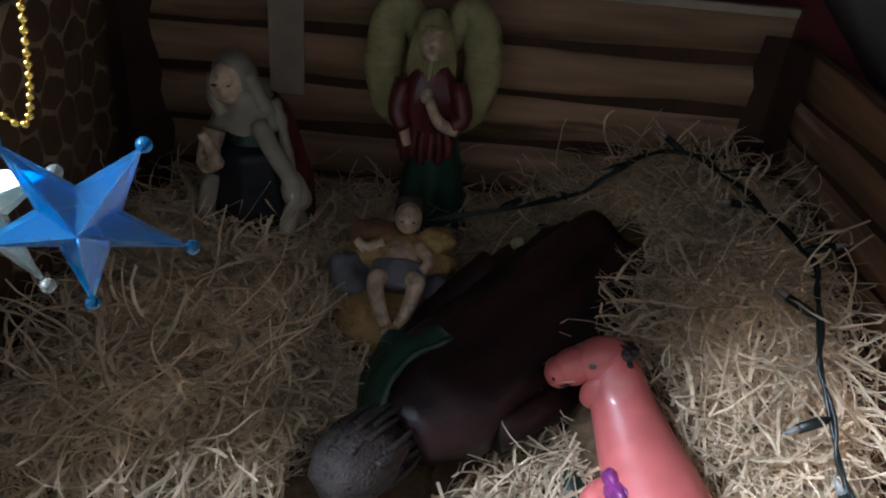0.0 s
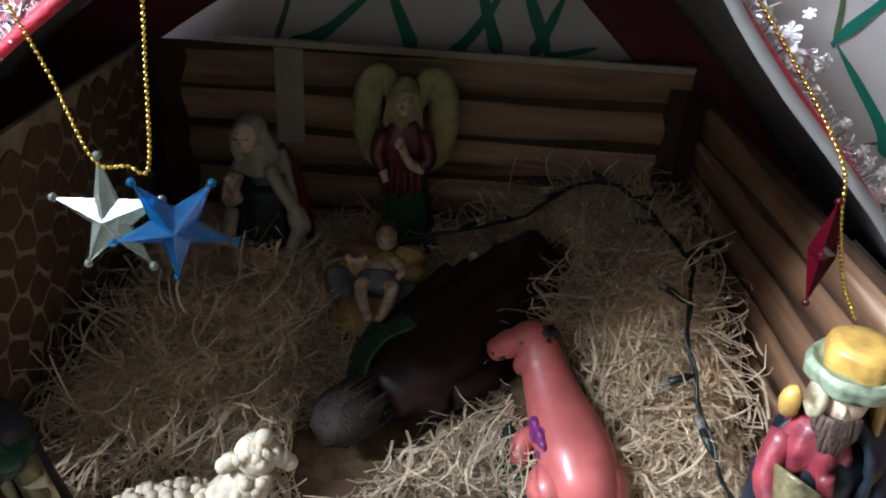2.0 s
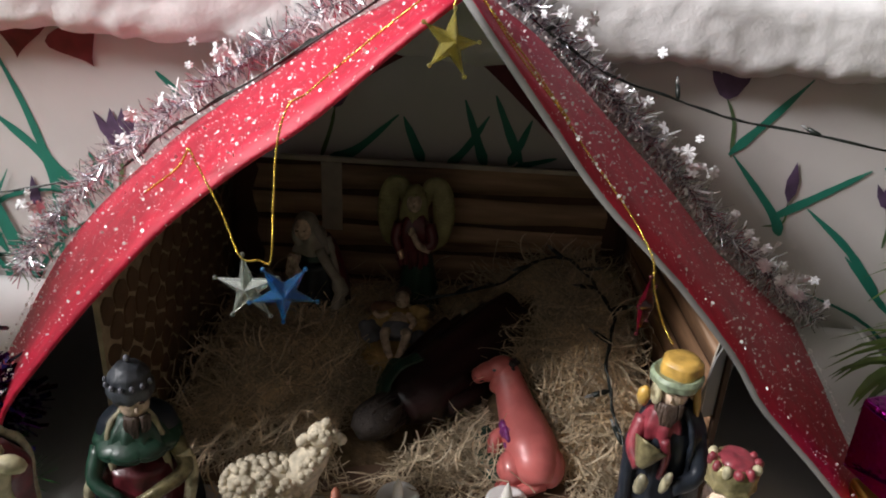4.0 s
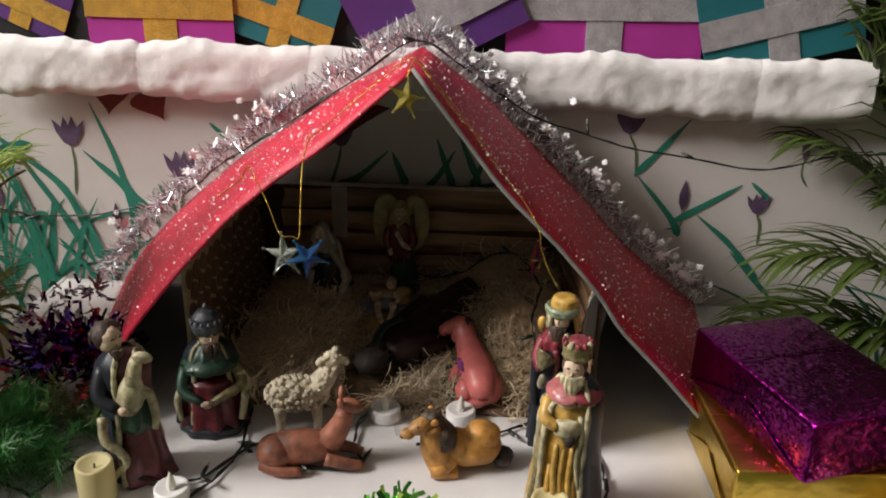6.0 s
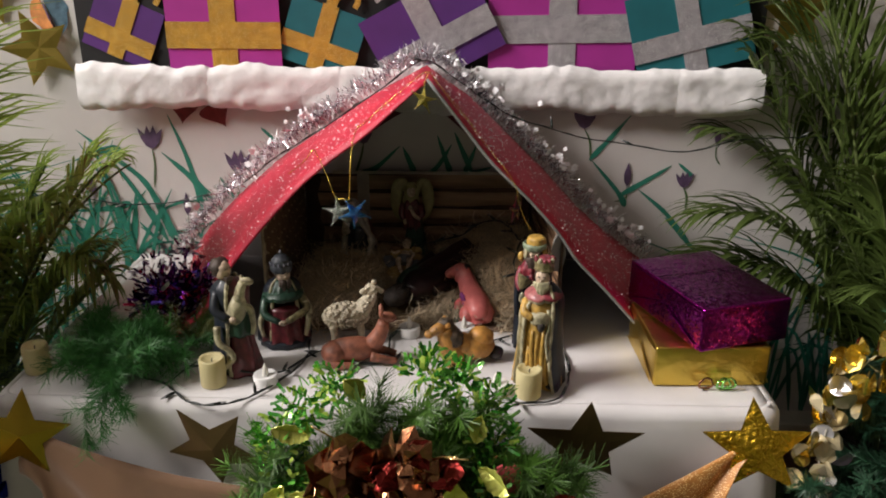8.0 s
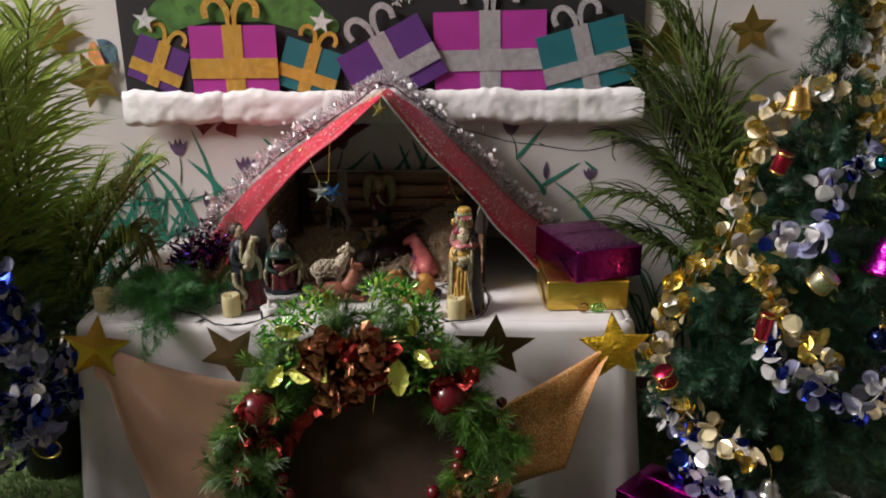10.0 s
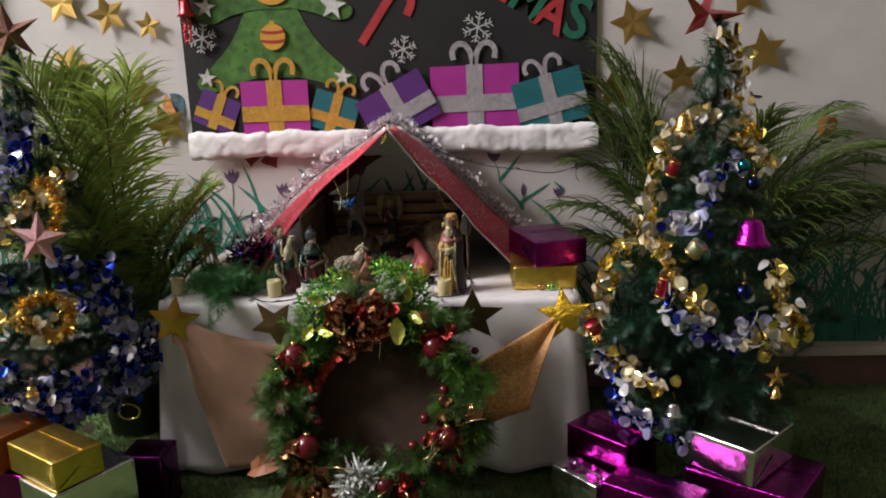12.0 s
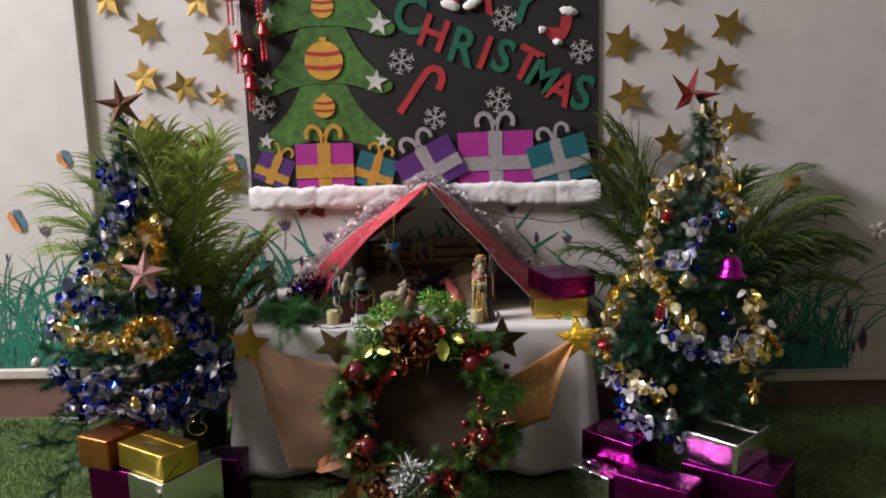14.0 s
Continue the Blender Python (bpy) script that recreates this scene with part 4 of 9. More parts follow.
def sprig(name, parent, pts, rnd, mat, twigs=5, length=0.022, step=0.0022, per=4, twig_len=0.07, width=0.0016):
    """One wired branch with twigs, all its needles in one mesh."""
    P = [Vector(p) for p in pts]
    quads = needles_along(P, rnd, length, width, step, per)
    total = (P[-1] - P[0])
    u = total.normalized()
    for k in range(twigs):
        f = 0.25 + 0.7 * (k + rnd.random() * 0.5) / max(1, twigs)
        i = min(len(P) - 2, int(f * (len(P) - 1)))
        o = P[i].lerp(P[i + 1], f * (len(P) - 1) - i)
        w = Vector((rnd.gauss(0, 1), rnd.gauss(0, 1), rnd.gauss(0, 0.5)))
        w = (w - u * w.dot(u)).normalized()
        e = o + (w * 0.75 + u * 0.7) * twig_len * rnd.uniform(0.6, 1.2) * (1.15 - 0.5 * f)
        m = (o + e) / 2 + Vector((0, 0, 0.006))
        quads += needles_along([o, m, e], rnd, length * 0.9, width, step, per)
    me = quads_mesh(quads, mat)
    ob = new(name, me)
    ob.parent = parent
    return ob


# ---- artificial christmas trees ----
def radius_at(profile, z):
    for (r0, z0), (r1, z1) in zip(profile, profile[1:]):
        if z0 <= z <= z1:
            return r0 + (r1 - r0) * (z - z0) / (z1 - z0)
    return profile[0][0] if z < profile[0][1] else profile[-1][0]


PROFILE_E = [(0.12, 0.12), (0.20, 0.20), (0.27, 0.34), (0.26, 0.45), (0.20, 0.65), (0.12, 0.85), (0.05, 1.0), (0.02, 1.15)]
PROFILE_W = [(0.14, 0.10), (0.24, 0.18), (0.30, 0.32), (0.27, 0.45), (0.20, 0.65), (0.12, 0.85), (0.06, 1.0), (0.02, 1.18)]
AXIS_E, AXIS_W = Vector((0.85, -0.12, 0)), Vector((-0.94, -0.02, 0))


def christmas_tree(axis, profile, top, label, seed):
    rnd = random.Random(seed)
    t = thing("christmas_tree", label, "christmas tree", "christmas trees", at=Matrix.Translation((axis.x, axis.y, 0)))
    bm = bmesh.new()
    tube(bm, [(0, 0, FLOOR + 0.02), (0.004, 0, 0.4), (-0.003, 0.002, 0.8), (0, 0, top)], [0.013, 0.012, 0.009, 0.005], 8)
    part("trunk", bm, M_WIRE_G, t)
    for k in range(4):
        bm = bmesh.new()
        a = k * 1.5708 + 0.4
        tube(bm, [(0, 0, FLOOR + 0.05), (0.09 * math.cos(a), 0.09 * math.sin(a), FLOOR + 0.02), (0.15 * math.cos(a), 0.15 * math.sin(a), FLOOR + 0.007)], 0.006, 6)
        part("stand_leg", bm, M_WIRE_G, t)
    z, a = 0.14, 0.0
    while z < top - 0.05:
        r = radius_at(profile, z + 0.04) * rnd.uniform(0.85, 1.12)
        a += 2.399 + rnd.uniform(-0.3, 0.3)
        d = Vector((math.sin(a), -math.cos(a), 0))
        z0 = z + 0.02
        drop = 0.03 if z > 0.3 else 0.0
        pts = [Vector((0, 0, z0)), d * r * 0.5 + Vector((0, 0, z0 + 0.015 + 0.05 * rnd.random())), d * r * 1.02 + Vector((0, 0, z0 - drop + 0.04 * rnd.random()))]
        sprig("branch", t, pts, rnd, M_NEEDLE, 6 if r > 0.1 else 3, 0.026, 0.0028, 5, min(0.10, 0.38 * r + 0.018))
        z += 0.0088 + 0.010 * (z / top)
    bm = None
    sprig("tip", t, [(0, 0, top - 0.22), (0.002, 0, top - 0.1), (0, 0, top)], rnd, M_NEEDLE, 0, 0.022, 0.0016, 5)
    return t


tree_e = christmas_tree(AXIS_E, PROFILE_E, 1.19, "green artificial christmas tree with gold and blue garlands, on the turf", 11)
tree_w = christmas_tree(AXIS_W, PROFILE_W, 1.21, "green artificial christmas tree with blue garlands, on the turf", 12)
# long low branches that stick out beyond the garlands
rnd = random.Random(77)
for tr_, pts in ((tree_e, [(-0.05, -0.03, 0.42), (-0.18, -0.06, 0.43), (-0.32, -0.03, 0.44)]), (tree_e, [(-0.05, -0.06, 0.5), (-0.2, -0.1, 0.47), (-0.33, -0.12, 0.41)]), (tree_e, [(0.05, 0, 0.42), (0.2, 0.02, 0.45), (0.36, 0.03, 0.44)]), (tree_e, [(0.05, 0, 0.55), (0.16, 0.03, 0.58), (0.28, 0.05, 0.60)]),
                 (tree_w, [(-0.03, -0.05, 0.16), (-0.18, -0.12, 0.16), (-0.36, -0.15, 0.15)]), (tree_w, [(-0.03, -0.08, 0.15), (-0.15, -0.22, 0.12), (-0.21, -0.33, 0.03)]), (tree_w, [(-0.05, 0, 0.45), (-0.2, -0.04, 0.43), (-0.30, -0.05, 0.44)])):
    sprig("branch", tr_, pts, rnd, M_NEEDLE, 8, 0.024, 0.0022, 4, 0.08)

M_DGOLD = foil("gold_sequin", (0.86, 0.66, 0.17), 0.22, crinkle=0.05)
M_DWHITE = material("pearl_sequin", (0.62, 0.61, 0.62), 0.28, metal=0.35, vary=0.06)
M_DCREAM = material("cream_sequin", (0.72, 0.62, 0.40), 0.25, metal=0.45, vary=0.08)
M_DBLUE = foil("blue_sequin", (0.022, 0.042, 0.34), 0.2, crinkle=0.05)
M_DLILAC = material("pale_blue_sequin", (0.30, 0.31, 0.48), 0.28, metal=0.35, vary=0.08)
M_STRING = material("garland_string", (0.45, 0.42, 0.35), 0.6)


def garland(axis, profile, path, mats, weights, label, seed, r=0.0145, dens=0.0032, out=0.012):
    """A string of round sequins laid over a tree through (bearing, height) points."""
    rnd = random.Random(seed)
    t = thing("garland", label, "garland", "garlands on the trees")
    P = smooth_path([axis + Vector((math.sin(radians(a)) * (radius_at(profile, z) + out), -math.cos(radians(a)) * (radius_at(profile, z) + out), z)) for a, z in path], 8)
    bm = bmesh.new()
    tube(bm, P, 0.0012, 5)
    part("string", bm, M_STRING, t)
    vs, fs, ms = [], [], []
    for a, b in zip(P, P[1:]):
        n = max(1, int((b - a).length / dens))
        for k in range(n):
            p = a.lerp(b, (k + rnd.random()) / n) + Vector((rnd.gauss(0, 0.016), rnd.gauss(0, 0.016), rnd.gauss(0, 0.016)))
            m = Euler((rnd.uniform(0, 6.28), rnd.uniform(0, 6.28), rnd.uniform(0, 6.28))).to_matrix()
            rr = r * rnd.uniform(0.85, 1.15)
            i0 = len(vs)
            mi = rnd.choices(range(len(mats)), weights)[0]
            for s in range(12):
                u = 6.28318 * s / 12
                vs.append(tuple(p + m @ Vector((rr * math.cos(u), rr * math.sin(u), 0.0022 * math.cos(2 * u)))))
            fs.append(tuple(range(i0, i0 + 12)))
            ms.append(mi)
    me = soup(vs, fs, ms)
    for q in mats:
        me.materials.append(q)
    ob = new("sequin", me)
    ob.parent = t
    tagged(ob, kind="stuff")
    return t


GW, BW = [M_DGOLD, M_DWHITE, M_DCREAM], [M_DBLUE, M_DWHITE, M_DLILAC]
for k, path in enumerate(([(-22, 1.17), (60, 1.144), (73, 1.086), (73, 1.02), (56, 0.955), (42, 0.892), (60, 0.85)], [(-20, 0.985), (-60, 0.965), (-92, 0.93), (-96, 0.88), (-84, 0.82), (-76, 0.756), (-75, 0.688), (-81, 0.642), (-95, 0.603), (-98, 0.519), (-92, 0.449), (-80, 0.405)],
                          [(-63, 0.70), (-39, 0.644), (-28, 0.586), (-16, 0.574), (-12, 0.529)], [(24, 0.66), (28, 0.62), (30, 0.57), (36, 0.52), (38, 0.499), (20, 0.487), (6, 0.468)], [(-72, 0.41), (-58, 0.39), (-45, 0.385), (-31, 0.36)])):
    garland(AXIS_E, PROFILE_E, path, GW, (6, 2, 4), "gold and pearl sequin garland draped on a tree", 30 + k)
for k, path in enumerate(([(14, 0.89), (9, 0.872), (-12, 0.858), (-23, 0.834), (-14, 0.80)], [(-18, 0.78), (-26, 0.756), (-31, 0.735), (-40, 0.72)], [(-44, 0.585), (-36, 0.56), (-31, 0.538), (-21, 0.527), (-10, 0.505), (1, 0.49), (9, 0.52), (14, 0.56)], [(-72, 0.434), (-76, 0.379), (-60, 0.35), (-43, 0.375)], [(-87, 0.22), (-50, 0.235), (-31, 0.225), (-15, 0.20)])):
    garland(AXIS_E, PROFILE_E, path, BW, (3, 4, 3), "blue and pearl sequin garland draped on a tree", 50 + k)
for k, path in enumerate(([(-66, 1.01), (-5, 0.993), (45, 0.972), (27, 0.923), (-2, 0.858), (-10, 0.80)], [(-23, 0.742), (-30, 0.692), (-32, 0.65), (-12, 0.63), (6, 0.614)], [(35, 0.67), (48, 0.645), (63, 0.617), (69, 0.55), (75, 0.48)], [(-38, 0.44), (-23, 0.417), (-6, 0.414), (6, 0.395), (17, 0.376), (27, 0.365), (37, 0.36), (54, 0.389), (69, 0.403), (86, 0.424)],
                          [(15, 0.309), (30, 0.283), (48, 0.266), (70, 0.299)], [(60, 0.36), (72, 0.37), (84, 0.34), (95, 0.38)], [(-60, 0.62), (-50, 0.56), (-55, 0.5)], [(-20, 0.345), (5, 0.33), (30, 0.32), (55, 0.335), (75, 0.35)], [(40, 0.58), (55, 0.53), (62, 0.47), (70, 0.42)])):
    garland(AXIS_W, PROFILE_W, path, BW, (7, 2, 6), "blue and pearl sequin garland draped on a tree", 70 + k, dens=0.0032)
for k, path in enumerate(([(75, 0.86), (45, 0.83), (20, 0.79), (-2, 0.743), (-9, 0.70)], [(-45, 0.60), (-39, 0.56), (-27, 0.537), (-9, 0.534), (12, 0.524), (21, 0.512), (30, 0.47)])):
    garland(AXIS_W, PROFILE_W, path, GW, (4, 2, 4), "gold and pearl sequin garland draped on a tree", 90 + k)

# ---- ornaments on the trees ----
M_MAGPL = foil("magenta_bell_foil", (0.55, 0.02, 0.45), 0.22, crinkle=0.3, cscale=60)
M_TEALBALL = foil("teal_ball", (0.02, 0.28, 0.42), 0.15, crinkle=0.0)
M_NAVYBALL = foil("navy_ball", (0.02, 0.03, 0.12), 0.15, crinkle=0.0)
M_REDORN = foil("red_drum_foil", (0.42, 0.02, 0.06), 0.3, crinkle=0.1)
M_PALEORN = foil("pale_green_drum", (0.48, 0.50, 0.38), 0.35, crinkle=0.1)
M_PINKGL = glitter("pink_glitter", (0.38, 0.17, 0.18), (0.9, 0.65, 0.65), 0.4, 700, 0.4)
M_COPPER = foil("copper_foil", (0.22, 0.115, 0.085), 0.34, crinkle=0.2, cscale=40)
M_REDSTAR = foil("red_star_foil", (0.60, 0.12, 0.14), 0.25, crinkle=0.1, cscale=30)
M_SILV = foil("silver_film", (0.72, 0.72, 0.74), 0.2, crinkle=0.2, cscale=40)


def on_tree(axis, profile, a, z, out=0.03):
    r = radius_at(profile, z) + out
    return axis + Vector((math.sin(radians(a)) * r, -math.cos(radians(a)) * r, z))


def hook(t, z0):
    bm = bmesh.new()
    tube(bm, [(0, 0, z0), (0.001, 0.002, z0 + 0.012), (0, 0.01, z0 + 0.025)], 0.0007, 5)
    part("loop", bm, M_GOLDPL, t)


def hanging_bell(p, s, mat, label):
    t = thing("bell_ornament", label, "bell", at=Matrix.Translation(p))
    bm = bmesh.new()
    lathe(bm, [(0.12 * s, 0.98 * s), (0.34 * s, 0.93 * s), (0.46 * s, 0.7 * s), (0.52 * s, 0.35 * s), (0.62 * s, 0.12 * s), (0.80 * s, 0.0), (0.76 * s, 0.0), (0.5 * s, 0.2 * s), (0.0, 0.8 * s)], 22)
    part("bell", bm, mat, t)
    bm = bmesh.new()
    tube(bm, [(0, 0, 0.6 * s), (0, 0, -0.02 * s)], 0.03 * s, 6)
    blob(bm, (0, 0, -0.06 * s), (0.13 * s, 0.13 * s, 0.13 * s))
    part("clapper", bm, M_GOLDPL, t)
    hook(t, 0.98 * s)


def hanging_ball(p, r, mat, label):
    t = thing("ball_ornament", label, "bauble", at=Matrix.Translation(p))
    bm = bmesh.new()
    lathe(bm, [(0.001, -r)] + [(r * math.cos(a), r * math.sin(a)) for a in [radians(-80 + 160 * i / 14) for i in range(15)]] + [(0.001, r)], 24)
    part("ball", bm, mat, t)
    bm = bmesh.new()
    lathe(bm, [(0.22 * r, 0.93 * r), (0.22 * r, 1.16 * r), (0.1 * r, 1.2 * r)], 12)
    part("cap", bm, M_GOLDPL, t)
    hook(t, r * 1.15)


def drum(p, r, h, mat, label, tilt):
    t = thing("drum_ornament", label, "drum ornament", at=pose(*p, *tilt))
    bm = bmesh.new()
    lathe(bm, [(0.96 * r, -h), (r, -0.9 * h), (r, 0.9 * h), (0.96 * r, h)], 20)
    part("body", bm, mat, t)
    for z in (-0.85 * h, 0.85 * h):
        bm = bmesh.new()
        lathe(bm, [(r * 1.0, z - 0.1 * h), (r * 1.06, z - 0.1 * h), (r * 1.06, z + 0.1 * h), (r * 1.0, z + 0.1 * h)], 20)
        part("hoop", bm, M_GOLDPL, t)
    bm = bmesh.new()
    tube(bm, [(1.03 * r * math.cos(i * 0.5236), 1.03 * r * math.sin(i * 0.5236), (0.75 if i % 2 else -0.75) * h) for i in range(12)], 0.0007, 4, closed=True)
    part("lacing", bm, M_GOLDPL, t)


def solid_star(bm, r, depth, inner=0.4):
    o = star_outline(r, inner)
    A = [bm.verts.new((x, 0, z)) for x, z in o]
    f, b = bm.verts.new((0, -depth, 0)), bm.verts.new((0, depth, 0))
    n = len(A)
    for i in range(n):
        bm.faces.new((f, A[(i + 1) % n], A[i]))
        bm.faces.new((b, A[i], A[(i + 1) % n]))
    bmesh.ops.recalc_face_normals(bm, faces=bm.faces)


hanging_bell(Vector((0.893, -0.31, 0.70)), 0.057, M_MAGPL, "shiny magenta foil bell hanging on a tree")
hanging_bell(on_tree(AXIS_E, PROFILE_E, -60, 0.945, 0.02), 0.040, M_GOLDPL, "gold plastic bell hanging on a tree")
hanging_ball(on_tree(AXIS_E, PROFILE_E, 14, 0.87, 0.03), 0.014, M_TEALBALL, "small teal glass ball hanging on a tree")
hanging_ball(on_tree(AXIS_E, PROFILE_E, 20, 0.83, 0.03), 0.016, M_NAVYBALL, "small navy glass ball hanging on a tree")
hanging_ball(on_tree(AXIS_E, PROFILE_E, 4, 0.60, 0.03), 0.020, M_NAVYBALL, "navy glass ball hanging on a tree")
hanging_ball(on_tree(AXIS_W, PROFILE_W, -48, 0.455, 0.05), 0.016, M_DWHITE, "white pearl ball hanging on a tree")
drum(Vector((0.753, -0.382, 0.708)), 0.019, 0.016, M_PALEORN, "pale green drum ornament hanging on a tree", (20, 30, 0))
drum(Vector((0.541, -0.302, 0.499)), 0.018, 0.016, M_REDORN, "red drum ornament with gold lacing on a tree", (10, -25, 0))
drum(on_tree(AXIS_E, PROFILE_E, -38, 0.60, 0.035), 0.012, 0.026, M_REDORN, "slim red drum ornament hanging on a tree", (0, 10, 0))
drum(on_tree(AXIS_E, PROFILE_E, -52, 0.86, 0.03), 0.014, 0.02, M_REDORN, "dark red drum ornament hanging on a tree", (10, 15, 0))
hanging_bell(on_tree(AXIS_E, PROFILE_E, -28, 0.30, 0.02), 0.03, M_SILV, "small silver bell hanging on a tree")
hanging_bell(on_tree(AXIS_W, PROFILE_W, -14, 0.70, 0.03), 0.026, M_GOLDPL, "small gold bell hanging on a tree")
hanging_bell(on_tree(AXIS_W, PROFILE_W, 18, 0.355, 0.04), 0.024, M_GOLDPL, "small gold bell hanging low on a tree")
# gold star angel low on the eastern tree
t = thing("star_ornament", "small gold star ornament with a bell foot", "star ornament", at=Matrix.Translation((0.96, -0.346, 0.385)))
bm = bmesh.new()
solid_star(bm, 0.030, 0.006)
part("star", bm, M_GOLDPL, t, smooth=False)
bm = bmesh.new()
lathe(bm, [(0.004, -0.02), (0.012, -0.045), (0.014, -0.05), (0.0, -0.048)], 12)
part("skirt", bm, M_GOLDPL, t)
hook(t, 0.03)
# glitter star and tinsel ring on the western tree
t = thing("star_ornament", "pink glitter card star on a tree", "star ornament", at=pose(-0.817, -0.235, 0.725, 0, 6, 0))
bm = bmesh.new()
solid_star(bm, 0.075, 0.012, 0.42)
part("star", bm, M_PINKGL, t, smooth=False)
hook(t, 0.075)


def tinsel(path, r, mats, weights, rnd, per=26, width=0.0016, closed=False, step=0.004):
    """Thin foil strips standing off a core."""
    quads, ms = [], []
    n = len(path)
    for i in range(n if closed else n - 1):
        a, b = path[i], path[(i + 1) % n]
        k = max(1, int((b - a).length / step))
        u = (b - a).normalized()
        s = u.orthogonal().normalized()
        t_ = u.cross(s)
        for j in range(k):
            p = a.lerp(b, j / k)
            for _ in range(per):
                an = rnd.uniform(0, 6.283)
                w = (s * math.cos(an) + t_ * math.sin(an) + u * rnd.gauss(0, 0.45)).normalized()
                l = r * rnd.uniform(0.45, 1.1)
                sd = w.cross(Vector((rnd.gauss(0, 1), rnd.gauss(0, 1), rnd.gauss(0, 1)))).normalized() * width / 2
                m = p + w * l * 0.6 + sd * rnd.uniform(-1, 1)
                e = p + w * l + Vector((rnd.gauss(0, 0.1), rnd.gauss(0, 0.1), rnd.gauss(0, 0.1))) * l
                mi = rnd.choices(range(len(mats)), weights)[0]
                quads.append((p + sd, p - sd, m - sd, m + sd))
                quads.append((m + sd, m - sd, e - sd * 0.6, e + sd * 0.6))
                ms += [mi, mi]
    vs, fs = [], []
    for q in quads:
        i = len(vs)
        vs += [tuple(p) for p in q]
        fs.append((i, i + 1, i + 2, i + 3))
    me = soup(vs, fs, ms)
    for m in mats:
        me.materials.append(m)
    return me


M_TGOLD = foil("gold_tinsel", (0.62, 0.40, 0.08), 0.2, crinkle=0.0)
t = thing("tinsel_ring", "ring of gold tinsel hung on a tree", "tinsel ring")
c = Vector((-0.80, -0.285, 0.54))
ring = [c + Vector((0.066 * math.cos(i * 0.2618), 0.012 * math.sin(i * 0.5), 0.05 * math.sin(i * 0.2618))) for i in range(24)]
ob = new("tinsel", tinsel(ring, 0.026, [M_TGOLD, M_DGOLD], (4, 1), random.Random(5), 22, closed=True))
ob.parent = t
tagged(ob, kind="stuff")
t = thing("tinsel_sprig", "tuft of gold tinsel on a tree", "tinsel")
ob = new("tinsel", tinsel([Vector((-0.85, -0.15, 0.86)), Vector((-0.80, -0.16, 0.84)), Vector((-0.79, -0.17, 0.78)), Vector((-0.80, -0.2, 0.72))], 0.028, [M_TGOLD, M_DGOLD], (4, 1), random.Random(6), 16))
ob.parent = t
tagged(ob, kind="stuff")


def topper(p, r, mat, mat2, rot, label, fold):
    t = thing("star_topper", label, "tree topper", at=pose(*p, *rot))
    o = star_outline(1.0, 0.30)
    for k in range(5):
        bm = bmesh.new()
        tip, a, b = o[2 * k], o[2 * k - 1], o[(2 * k + 1) % 10]
        lift = fold * (0.6 + 0.4 * ((k * 7) % 3) / 2)
        f = bm.verts.new((0, -0.16 * r, 0))
        bk = bm.verts.new((0, 0.10 * r, 0))
        T = bm.verts.new((tip[0] * r, -lift * r, tip[1] * r))
        A = bm.verts.new((a[0] * r, 0, a[1] * r))
        B = bm.verts.new((b[0] * r, 0, b[1] * r))
        for q in ((f, T, A), (f, B, T), (bk, A, T), (bk, T, B)):
            bm.faces.new(q)
        for i, fc in enumerate(bm.faces):
            fc.material_index = 1 if i == 1 and k % 2 == 0 else 0
        part("ray", bm, [mat, mat2], t, smooth=False)
    return t


topper((0.815, -0.13, 1.205), 0.094, M_REDSTAR, M_SILV, (-20, 20, 14), "red and silver foil star on a tree's tip", 0.35)
topper((-0.925, -0.03, 1.225), 0.084, M_COPPER, M_COPPER, (0, -8, 14), "copper-coloured foil star on a tree's tip", 0.05)


# ---- areca palms in pots ----
def keep(v, reach):
    """Fronds that lean on the cotton and the stars bend back before they pass them."""
    return v if v < reach * 0.5 else reach * (0.5 + 0.5 * math.tanh((v / reach - 0.5) * 2))


